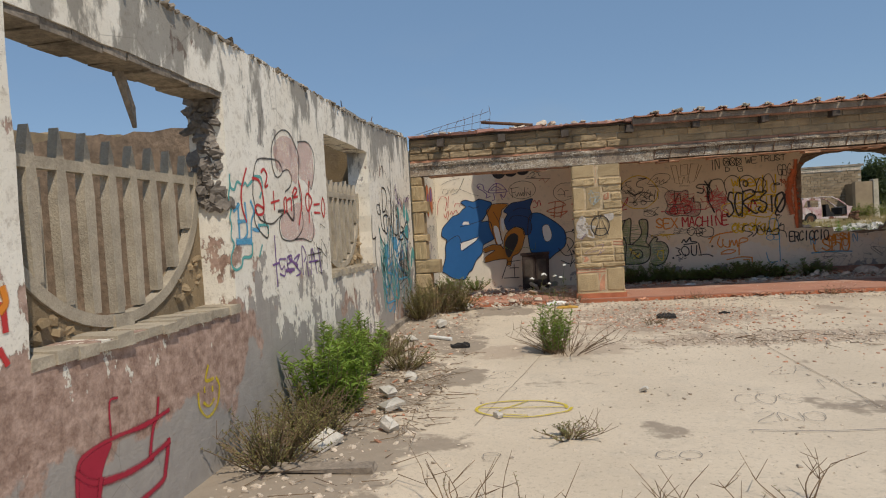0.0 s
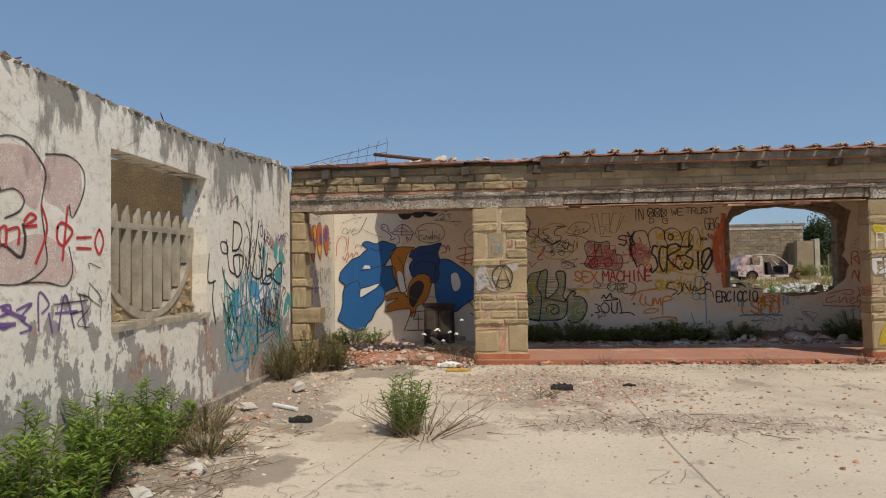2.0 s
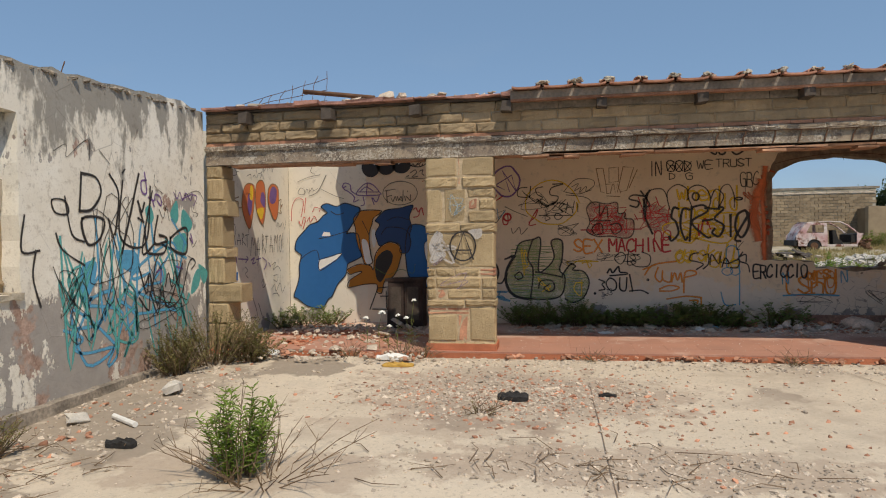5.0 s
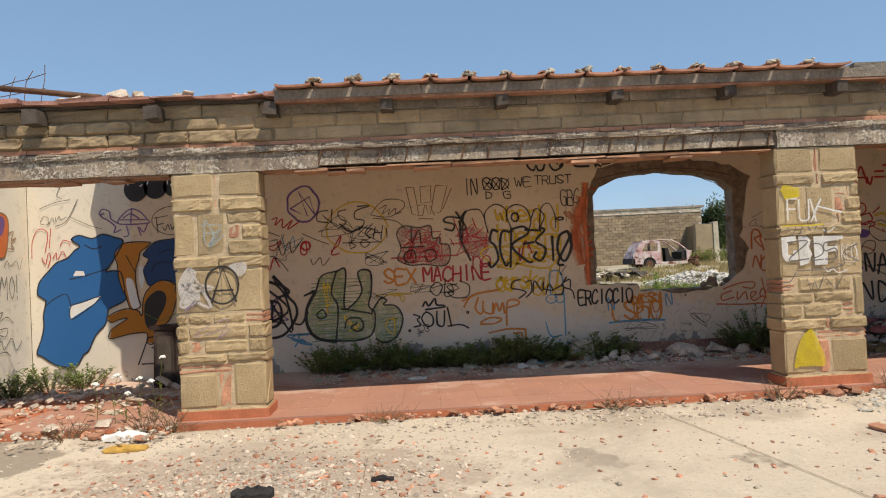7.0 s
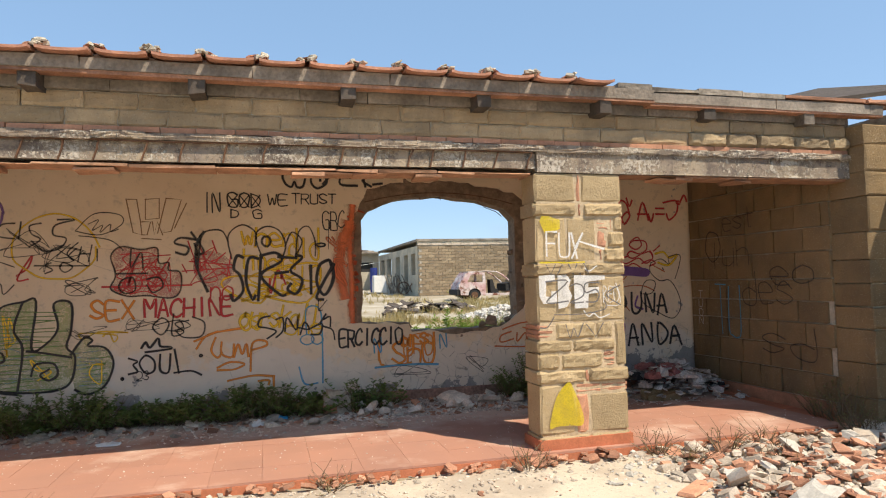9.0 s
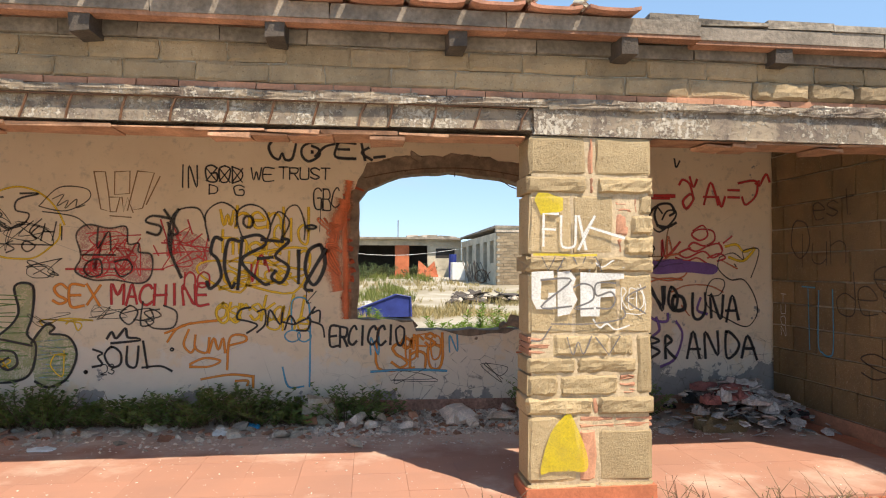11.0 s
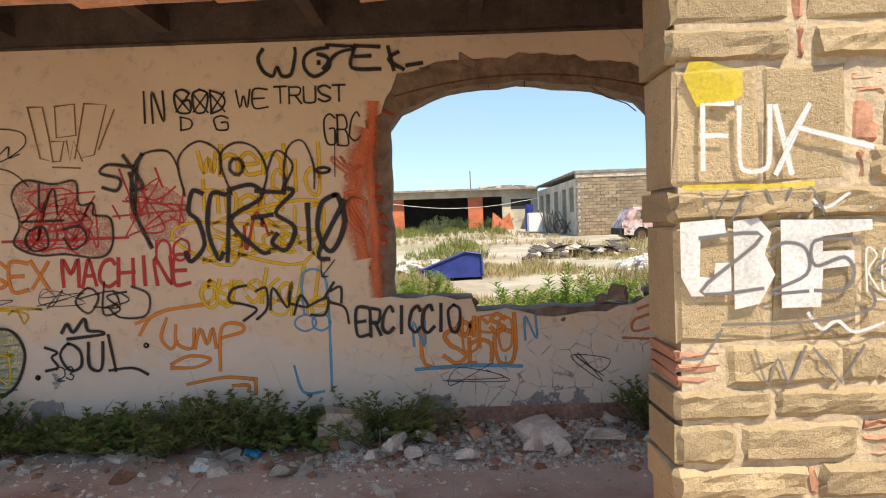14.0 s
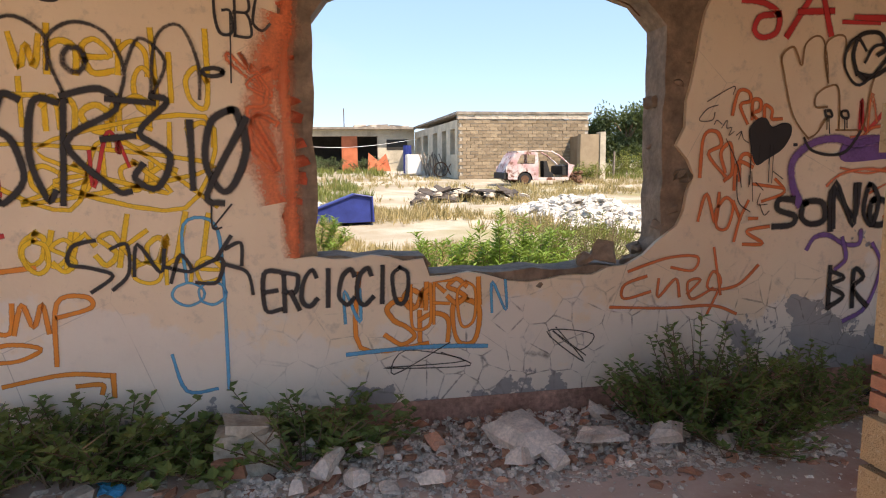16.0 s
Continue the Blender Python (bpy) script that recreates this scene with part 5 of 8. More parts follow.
Paint(on_back, P_BLACK).draw("ez 9x 7q 4i 4a 74 d2 l2 p5 qe oi po py ly mp jj gi hz ez|ez cp ei d3|7f 9h ae 8d 7f|fh jg pe|g8 hc lc m8 k6 i8 ka|pf sl uk ti xh zb x3 t0 q2|7q 3o 6q|4g 2b 0b", 1.05, 0.35, 2.57, 1.40, 0.040).draw("7q 4i 4a 74 d2", 1.04, 0.34, 2.56, 1.39, 0.07) \
    .draw("1u bw jv hz pt tn zi zb n1 20|3e ak kk nd j7 76 0b|bj d9 gi|kv uq mn", 0.48, 0.50, 1.06, 1.37, 0.065).scribble(0.45, 0.55, 1.0, 1.35, 0.05, 10).done(core, "heavy black outline of a bubble-letter piece")
Paint(on_back, P_BLACKTHIN).draw("7v 1t 0h 7e|aw 9e|jv es fj jd e5|rz zz qt pi ve s3 l0 fb", 1.42, 1.96, 2.17, 2.31, 0.036).draw("oz in me jk ns|qu od|ww ud|qm vm|zr ze|09 u8|9c 69 a4 60|gc e6 h1 l7 gc", 1.77, 1.71, 2.40, 2.05, 0.028).draw("0l dz wy yp if 0i 0l|8p gt bj jo hh pp pi vk|1e oa z0", 2.20, 1.96, 2.67, 2.38, 0.022) \
    .draw("6u 0h 65 bl 6u|ez d4 l8 fl op|ru zl x1 l0 g9", 2.98, 0.94, 3.54, 1.21, 0.034).draw("dq fd ip jf mm|r9 s4 va w3 z9|76 ad e8 h0|0y 7z eu|ov tq zl", 0.41, 1.44, 1.57, 2.02, 0.026).scribble(3.0, 0.98, 3.5, 1.18, 0.024, 8).scribble(2.05, 0.95, 2.6, 1.1, 0.014, 10) \
    .scribble(5.6, 0.3, 6.3, 0.5, 0.014, 7).scribble(6.7, 0.3, 7.2, 0.7, 0.014, 7).scribble(1.42, 1.75, 1.95, 2.25, 0.016, 16).scribble(1.8, 1.7, 2.4, 2.05, 0.016, 14).scribble(0.6, 1.5, 1.3, 2.0, 0.014, 12).scribble(2.05, 1.45, 2.4, 1.65, 0.02, 12).oval(2.2, 1.52, 0.13, 0.07, 0.016).scribble(2.6, 1.02, 3.3, 1.18, 0.014, 12).done(core, "thin dark tags")
Paint(on_back, P_TAN).draw("0y 6y 8h 94 46 0y|by jz ji bh by|nz wy q7 i5 nz|zv sa|9f ef c4 94|ff g4 if l4|91 k0", 2.70, 2.08, 3.35, 2.56, 0.022, smooth=False).done(core, "brown outlined block letters")
Paint(on_back, P_BLACKTHIN).draw("2j 0t 5z fx ny oo to tj zh z5 u0 i2 82 07 2e 2j|ax al fv gk|3h ih|6d be c6 74 48 6d|id oe q8 l4 i9", 2.54, 1.40, 3.28, 2.00, 0.034).done(core, "dark outline around a small red piece")
Paint(on_back, P_BLACKTHIN).draw("30 0d 0o 2v 7w 9q|ah 9t dz hv ho|jh ht ky ow qo ph|qo sv vq ti|ti uv xy zq zi", 3.46, 1.47, 4.83, 2.25, 0.036).oval(4.25, 2.05, 0.05, 0.06, 0.05).draw("qs 7u 0p gl de 2g|oo se|kz zh pe|vv r0", 3.22, 1.73, 3.54, 2.16, 0.05).draw("30 0d 0o 2v", 3.46, 1.47, 4.83, 2.25, 0.06).done(core, "black cloud-shaped outline")
Paint(on_back, P_BLACK).draw("4w 2x 1o 3j 48 11 05|9v 6v 5f 72 84|91 av|ax fz ht aj g5 i4|gw mv|fk jl|mx ov km of m5 j8 kc|rp r5|xt up td v4 x6 zh yr xt|zq t3 v0", 3.84, 1.33, 5.05, 1.91, 0.060).oval(4.9, 2.0, 0.05, 0.02, 0.04).done(core, "bold black sprayed letters and numbers")
Paint(on_back, P_BLACK).letters("IN", 3.53, 2.41, 3.73, 2.64, 0.026, shake=0.15).letters("GOD", 3.80, 2.46, 4.2, 2.63, 0.028, shake=0.2).letters("XXX", 3.80, 2.47, 4.2, 2.61, 0.022).letters("WE", 4.26, 2.49, 4.52, 2.62, 0.025, shake=0.15).letters("TRUST", 4.55, 2.51, 5.1, 2.63, 0.025, shake=0.15) \
    .letters("D", 3.84, 2.33, 3.94, 2.43, 0.022).letters("G", 4.09, 2.33, 4.21, 2.43, 0.022).letters("GBC", 4.92, 2.2, 5.2, 2.42, 0.024).stroke([(5.0, 2.3), (4.99, 1.95)], 0.012).done(core, "black marker slogan in capital letters")
Paint(on_back, P_BLACK).draw("0i 4f 2c 46 04|8k 5d 84 c6 cf 8k|fk f6 j4 kk|mo o3|m3 u4 z0|6r 8w ar ez fs jr kp 8n", 2.73, 0.50, 3.50, 0.94, 0.042).letters("23", 2.8, 0.47, 2.94, 0.57, 0.018).oval(3.5, 0.72, 0.014, 0.014, 0.03).oval(2.66, 0.5, 0.012, 0.012, 0.03) \
    .draw("5z 1w 0m 4j 8e 45|8u bw bf 86|ce dw hf is|ii nf lp j9|nf tm s8 o8|ui yd z0|us xv xi|sm vz", 4.15, 0.84, 5.05, 1.15, 0.034).code("09 00 40|00 20|99 00", 4.86, 1.2, 4.96, 1.32, 0.016).letters("ERCICCIO", 5.10, 0.75, 5.90, 0.95, 0.044).done(core, "black tags low on the wall")
# right bay: words, a drawn character and a scribbled flower
Paint(on_back, P_BROWN).draw("4p dv kv jo eq|8m 3i 3b 9e|bk bb fk gb|ic lj ii j9 oe|n1 qh on ne uf zp|oz qb|07 d5 o5 u0", 7.13, 0.57, 8.12, 0.99, 0.032).draw("cu ez iz jx fw is|kt kx nx nv ku os|pt pw sv st wt|0g 1p 6q 8n 3l ag|ah 8l an cn dh af|gf gk jl mj|ed fj li|06 3c 75 8c|89 bb e9 c4 84 77 89|ea h6|ka h6 f1|l6 o6|t4 k3 r0 j0|vf zc qa|me yd", 7.69, 1.01, 8.28, 1.94, 0.036).done(core, "rust-red sprayed words beside the hole")
Paint(on_back, P_RED).draw("0o 6o|bk an cq do bk|do cu aw 9u|cx dt ew|gm iv km|gp jp|kp ll mp|ns qs|np qp|qv vw vq sm rp|vv ww wu yz zw|40 47 50 96", 8.63, 1.71, 10.1, 2.67, 0.045).draw("bu hz kq fl aq ev nu ol ig bj 8e db kg ri tb n5 hb 75 29 9e|k5 r9 v5 q2|05 72 d5 j0|uj zp|tc rj", 8.96, 1.64, 9.63, 2.07, 0.034).draw("1y kw zm y6 l0 c6 hj zm", 7.93, 2.26, 8.17, 2.48, 0.07).draw("00 7y|4m fo|cy f3|oj zj", 8.24, 2.28, 8.94, 2.5, 0.07).done(core, "red sprayed symbols and scribbled flower")
Paint(on_back, P_BRICKRED).draw("0o 7m dp eu az 2z|8f ej nj tf|c6 f0|tz zu", 8.68, 1.05, 9.69, 1.67, 0.036).draw("00 74 l6 z5|jj om xn|ll mz qp", 8.59, 1.37, 9.03, 1.94, 0.05).done(core, "orange-red brush strokes")
Paint(on_back, P_PURPLE).fill_draw("0n 7z jw zn y1 j5 11", 8.68, 1.51, 9.43, 1.68).draw("30 0c 0n 6w fz nw sy zz", 8.33, 1.26, 9.01, 1.66, 0.1).draw("00 4p dv o7 y6 zz", 8.47, 0.97, 8.86, 1.06, 0.06).draw("2p 4j 0g|fn jg e4 50|vz tt zr", 8.69, 0.48, 9.32, 1.24, 0.05).done(core, "violet brush band under a drawing")
Paint(on_back, P_TAN).draw("b0 58 1m 0s 4v 7p 8w cz fw hj fv iz mz nu qz|m3 lh hi df db hb|l3 s3 v4 xi zo|b0 e2 h7", 8.21, 1.66, 8.9, 2.28, 0.022).done(core, "brown outlines of a drawn character")
Paint(on_back, P_YELLOW).draw("0u dy mj zr l0 47", 9.56, 1.67, 9.91, 1.86, 0.05).done(core, "faint yellow scribble by the corner")
Paint(on_back, P_BLACK).fill_draw("70 2d 0q 7y ey js sv zt zl sb g4", 8.01, 1.5, 8.3, 1.79).drips(8.02, 8.2, 1.62, 6, 0.30, 0.010).draw("5o 1o 1g 6b 54 03|9l 8a b4 f8 el 9l|h0 hw o9 py|um tb v2 z5 yk um", 8.22, 1.09, 9.06, 1.37, 0.07).draw("0n 0z 4n 4y|7y 6r 8n 9u 7y|ev el gj in iv|kk kv nj ou|pi ru tj|pn sn|0c 01|0b 39 07 34 01|51 5b 79 56 81|c1 ed g1|d5 g5|i1 id m2 md|pd p1 s3 t8 pd|u1 wb z0|v5 y5", 8.65, 0.55, 9.92, 1.39, 0.055).draw("gz iz jv gv fz|oy rz su pu oy|09 19|5e 95 j1 s4 zj", 8.33, 1.55, 8.8, 1.83, 0.03).draw("0z 1a|3z 61|uw va|yw zd", 8.55, 1.69, 8.7, 1.79, 0.014).draw("55 0i 4v ez ry xo qj|65 l3 z9|93 e0", 8.71, 2.02, 8.96, 2.31, 0.05).draw("e9 7c 09 04 b0 s6 ua ka e6|tz vv zy", 8.66, 1.99, 9.01, 2.82, 0.035).done(core, "bold black words with a painted heart")
Paint(on_back, P_BLACKTHIN).draw("9v ix pu py zz yt um|9v 8q gl pl we y6 r0 f3 19 0g 4l bl ci 8e 1e|js kr", 9.32, 0.92, 9.95, 1.81, 0.026).draw("3v dz dx|7u 3t 0q 5q 6s|6p 7q 9p|9o bq bo do cm en|fm hn gl|hn il kk|gb h4 m1|o9 r7|q6 p3 t3|q3 s0 u1|vc za|lb l8|mc n4|bl ge i8", 7.67, 1.19, 8.26, 1.97, 0.014).done(core, "thin black loops and a signature")
Paint(on_back, P_BLACK).draw("1w 0m 18 32 4c 52 74 8p 8w|fw cu am a9 c0 f9 fk dp|dg df|fz hy lv hp e9|lx k9 q6|ll ol|lx qv|su t5|uo sg v5|w9 zb", 4.45, 2.7, 5.67, 2.93, 0.05).done(core, "black stylised word high on the wall")

# left bay: the blue mural
Paint(on_back, P_BLUE).fill_draw("fy iz ny rz wy zx xu vs sp tp wp yo zj zh tf se rb n8 k4 i3 f0 a0 61 23 04 28 3b 3e 4h 4i 2j 1k 2n 6q 9s dt gv iw", -2.55, 0.25, -1.31, 2.08).fill_draw("3y bz kv up zj ya o4 g0 35 0g 0p", -0.51, 0.6, 0.33, 1.68).done(core, "bright blue letters of a large mural")
Paint(on_back, P_DKBLUE).fill_draw("0o 7u cw nx zz yv wq yj wd x7 u0 n0 n5 k7 c8 45 1a 0f 4l", -1.04, 1.21, -0.38, 2.02).done(core, "navy letter of a large mural")
Paint(on_back, P_LETTERORANGE).fill_draw("0u az zz yx qu oq lm kg m6 o1 e0 a6 6b 3h 2o", -1.43, 1.01, -0.95, 1.94, smooth=False).fill_draw("2d 0g 8k fj hg ip lv rz xx zs yn wg tb o8 m0 j1 j6 b6 14 29 9e 9f 5e", -1.57, 0.51, -0.58, 1.39, smooth=False).done(core, "orange letters of a large mural")
Paint(on_back, P_WHITE).fill_draw("0k hq zz rn db 00", -2.08, 0.91, -1.64, 1.22, smooth=False).fill_draw("11 9x vt z1", -2.02, 1.51, -1.85, 1.59, smooth=False).fill_draw("0z jx ub y2 g0 6d", -1.29, 1.02, -1.11, 1.43).fill_draw("1u mz yf q0 81", -0.19, 1.04, 0.03, 1.4).fill_draw("4z xx za i0 0f", -1.11, 1.3, -1.04, 1.6).done(core, "white gaps in a large mural")
Paint(on_back, P_BLACK).fill_draw("08 1o ex qz zu wk nb d1 60", -1.05, 0.71, -0.74, 1.25).draw("fy iz ny rz wy zx xu vs sp tp wp yo zj zh tf se rb n8 k4 i3 f0 a0 61 23 04 28 3b 3e 4h 4i 2j 1k 2n 6q 9s dt gv iw fy", -2.55, 0.25, -1.31, 2.08, 0.032).draw("0u az zz yx qu oq lm kg m6 o1 e0 a6 6b 3h 2o 0u", -1.43, 1.01, -0.95, 1.94, 0.026).draw("2d 0g 8k fj hg ip lv rz xx zs yn wg tb o8 m0 j1 j6 b6 14 29 9e 9f 5e 2d", -1.57, 0.51, -0.58, 1.39, 0.026).draw("0o 7u cw nx zz yv wq yj wd x7 u0 n0 n5 k7 c8 45 1a 0f 4l 0o", -1.04, 1.21, -0.38, 2.02, 0.026).draw("3y bz kv up zj ya o4 g0 35 0g 0p 3y", -0.51, 0.6, 0.33, 1.68, 0.03).draw("1u mz yf q0 81 1u", -0.19, 1.04, 0.03, 1.4, 0.02).draw("07 2a 5c 66|6j 9k fn|66 98 da c7 93 60 66|az cx ey|st vv zt|ql sp xo zk|kt ml mi", -2.4, 0.91, -0.43, 1.94, 0.022).draw("uy xz zx|ut wu yp vj|rm ug yh|sc w9 yc|vp xf w7|3d 00|3d 9e|10 80|48 88|6b 61", -1.16, 0.23, 0.55, 1.22, 0.03).done(core, "black outlines of a large mural")
Paint(on_back, P_HATCH).draw("0r c0 ni x4 zz", -1.08, 0.83, -0.35, 1, 0.016).done(core, "green line under the mural")
Paint(on_back, P_BLACK).fill_draw("zi u6 k0 82 0c 0o 8y kz vt", -1.26, 2.52, -0.94, 2.85).fill_draw("zh v6 k0 82 0c 0o 8x lz vt", -0.99, 2.55, -0.67, 2.87).fill_draw("zh v6 l0 82 0c 1o 9y lz vt", -0.72, 2.57, -0.4, 2.86).draw("zh v6 k0 83 0b 0o 8w kz vs zh", -0.47, 2.67, -0.1, 2.91, 0.03).draw("0z 78 o1 zp", -0.53, 2.7, -0.18, 2.81, 0.02).draw("04 48|8m hz kk b0 m2|qs xy vg z7", -0.47, 2.5, -0.17, 2.62, 0.026).draw("07 7s c0 lx r0 yo", -0.4, 2.67, -0.18, 2.74, 0.02).done(core, "black bubble letters near the ceiling")
Paint(on_back, P_WHITE).draw("02 1u 5z|e0 gq kv|t0 ur zw", -1.21, 2.75, -0.55, 2.86, 0.02).draw("05 2t|x3 zn", -1.04, 2.73, -0.59, 2.76, 0.03).done(core, "white highlights in bubble letters")
Paint(on_back, P_PURPLE).draw("dh hs ny tu yk zg of dh|dh 8n 7w 2z 0u 2p 6l bd a6 f9|yf v5 sb|jd k2 h0|rb t1|hn ms sm|nx mh|1s 3u|fl xk", -1.62, 2.03, -0.94, 2.43, 0.028).done(core, "violet turtle drawing")
Paint(on_back, P_BLACKTHIN).draw("zh v6 k0 82 0c 0o 8x kz vt zh", -0.88, 2.03, -0.29, 2.43, 0.022).draw("2w 30|0v ez|3g 9j|9a b3 eg g5|hg j5 mg o3|pw o5 k9|rg s5|tg y5|zj z5|vt vr", -0.86, 2.07, -0.41, 2.3, 0.026).draw("59 2b 06 45 59|55 7a 86|9a 97 bb c8 fa|dz ar do|0h 8l hn|ha s3 z0", -2.44, 2.16, -1.6, 2.81, 0.016).draw("zl wl uf u6 w0 z3|vc wf x8 v8|x5 xc yc|mu ts|4z 2k 0g", -2.23, 1.92, 0.52, 2.58, 0.022).done(core, "thin black signature in an oval")
Paint(on_back, P_RED).draw("99 c3 fd h9 e0|j8 md n7 se v8|qj to zm yj|09 1p 7z fv ce|iz gi", -2.57, 1.65, -2.04, 2.19, 0.018).draw("0u 9z hk tz z9|00 h5 mq", -0.36, 1.81, -0.19, 1.97, 0.03).done(core, "red and orange scribbles")
Paint(on_back, P_BRICKRED).draw("4w mz wq el 0f ha zd l3 76|fw c1|tw n0", -0.06, 1.55, 0.4, 1.92, 0.05).draw("0j fx m0 zo", -0.2, 2.36, 0.01, 2.46, 0.02).done(core, "orange scribble of paint")
# side wall of the porch
Paint(on_side, P_BROWN).fill_draw("7v lz zw vf k0 77 0i", 12.64, 1.63, 13.08, 2.33).fill_draw("3u hz ww ze o0 68 0j", 13.1, 1.71, 13.47, 2.41).fill_draw("3u hz zu v6 k0 6a 0j", 13.56, 1.79, 13.99, 2.39).done(wsl, "orange bubble letters")
Paint(on_side, P_PURPLE).fill_draw("6v zz zd g0 0d", 12.83, 1.83, 12.98, 2.19).fill_draw("cz zu z0 b5 0g", 13.28, 1.99, 13.44, 2.22).fill_draw("8t lz zr r4 70 0c", 13.62, 2.06, 13.92, 2.35).done(wsl, "violet shading of bubble letters")
Paint(on_side, P_YELLOW).fill_draw("0t zz p0 5b", 13.16, 1.79, 13.39, 1.97).fill_draw("cz zr q0 15", 12.9, 2.08, 13.03, 2.3).done(wsl, "yellow patches in bubble letters")
Paint(on_side, P_TAN).draw("7v lz zw vf k0 77 0i 7v", 12.64, 1.63, 13.08, 2.33, 0.032).draw("3u hz ww ze o0 68 0j 3u", 13.1, 1.71, 13.47, 2.41, 0.032).draw("3u hz zu v6 k0 6a 0j 3u", 13.56, 1.79, 13.99, 2.39, 0.032).draw("wx yz xs zu xp yl vl|6n 1l 0o 4r 1t 4w|a4 a0|k9 k6", 12.33, 1.57, 14.15, 2.15, 0.028).done(wsl, "brown outline of bubble letters")
Paint(on_side, P_BLACKTHIN).draw("0j 0y 1p 2y 3i|4i 5y 6i|4o 6o|7i 7y 8v 7p 9h|ae aw|9w bx|c1 dt eg fs f0|g1 ht i1|ga ia|k4 kx lr kl m4|m4 nu|mu ov|p5 qx r5|pf rf|s5 tx uj vx v4|xx wj x4 yj xx|zz zc|z6 z3", 12.26, 1.21, 14.13, 1.56, 0.024).draw("4t 5u 5r 4q 5q|6u 8u 7t 8r 6q|8s 9s|ix it|jw lx lu jt|my mu oy|ov py qx pw|rz rv sz|dr fs fq|gr hs ir jt|kr lt mr|0f 1l 2h 3n 4g 5l 5g|15 3a 59 76 62 30|25 46 44 66|t7 u9 v7 x9 y6 za", 11.97, 1.41, 14.27, 2.74, 0.018).draw("0x 2u 0r 2n|dh fk ec hf|nx qz os sv vq|om sm rg oi|m9 pd q6 ue w4 za|n4 r4 t0", 12.71, 0.49, 14.19, 1.08, 0.022).draw("7z j6 05|np z0", 12.87, 0.21, 13.28, 0.55, 0.03).done(wsl, "thin black handwriting")
Paint(on_side, P_PURPLE).draw("0k 1z 3w 3m|5t dr cx|dr bk|go jt hg ki|nv mc|lp pr|rs vg s0|xf z6", 12.32, 0.98, 13.62, 1.22, 0.034).done(wsl, "violet line of handwriting")
Paint(on_side, P_BLUE).fill_draw("07 2p zz y1", 12.16, 0.86, 12.48, 0.99, smooth=False).done(wsl, "blue daub")
# end wall of the porch
Paint(on_end, P_BLACKTHIN).letters("luh", -14.0, 1.62, -13.2, 1.95, 0.022).oval(-13.9, 1.9, 0.15, 0.2, 0.03).letters("est", -13.7, 2.1, -13.1, 2.35, 0.024).letters("des", -13.4, 1.15, -12.5, 1.55, 0.024).letters("sd", -13.1, 0.55, -12.2, 0.9, 0.026).letters("eo", -12.9, 1.4, -12.2, 1.7, 0.026).done(end, "thin black tags on dark stone")
Paint(on_end, P_LIGHTBLUE).letters("TU", -13.9, 0.75, -13.4, 1.4, 0.03).done(end, "pale blue tag")
Paint(on_end, P_WHITE).letters("T", -14.25, 1.2, -14.15, 1.3, 0.012).letters("U", -14.25, 1.08, -14.15, 1.18, 0.012).letters("O", -14.25, 0.96, -14.15, 1.06, 0.012).letters("N", -14.25, 0.84, -14.15, 0.94, 0.012).done(end, "small white letters down the corner")
# pillars
Paint(on_p1, P_FAINTWHITE).fill_code("05 39 68 55 72 30 11", 0.42, 1.15, 0.70, 1.52).fill_code("08 49 99 93 50", 0.92, 1.42, 1.1, 1.55).scribble(0.42, 1.12, 0.78, 1.55, 0.06, 9).done(pillar_1, "white daub")
Paint(on_p1, P_FAINTBLUE).scribble(0.64, 1.72, 0.9, 2.0, 0.03, 12).done(pillar_1, "faint blue scribble")
Paint(on_p1, P_FAINTVIOLET).scribble(0.42, 1.08, 0.6, 1.2, 0.03, 5).scribble(0.5, 0.7, 1.0, 1.02, 0.03, 6).done(pillar_1, "faint violet smears")
Paint(on_p1, P_BLACK).oval(0.858, 1.335, 0.165, 0.185, 0.034, wob=0.015).code("10 59 90|23 83", 0.72, 1.17, 0.99, 1.51, 0.034, smooth=False).done(pillar_1, "black circled letter A")
Paint(on_p2, P_LEMON).fill_code("06 19 39 49 68 97 92 60 20", 6.62, 1.93, 6.82, 2.08, smooth=False).fill_code("20 00 26 59 69 93 90 60", 6.66, 0.2, 6.98, 0.58).code("01 31 60 91", 6.62, 1.655, 7.05, 1.69, 0.03).done(pillar_2, "lemon yellow daubs")
Paint(on_p2, P_WORNWHITE).letters("FU", 6.67, 1.72, 6.92, 1.93, 0.030, shake=0.15).code("09 40|99 00|34 99", 6.93, 1.70, 7.04, 1.92, 0.032).code("09 94", 7.0, 1.72, 7.25, 1.85, 0.03).done(pillar_2, "white sprayed letters")
Paint(on_p2, P_WORNWHITE).fill_draw("0y vz wr eq d9 n8 of zf z0 70 09", 6.6, 1.29, 6.77, 1.55, smooth=False).fill_draw("0y lz wt ql zd l2 00", 6.78, 1.24, 6.92, 1.55, smooth=False).fill_draw("0z zy zu gs gm sm sg gf f0 00", 6.94, 1.24, 7.25, 1.54, smooth=False).draw("05 0u 7q 1h 86|kt ct b6 j6|ci ii|nu n6 wa vn nu|rz yh w0 60", 7.23, 1.26, 7.4, 1.46, 0.012).draw("05 61 d3 l0 y2|3x 9v mz tv", 7.03, 1.15, 7.29, 1.63, 0.018).done(pillar_2, "white block letters")
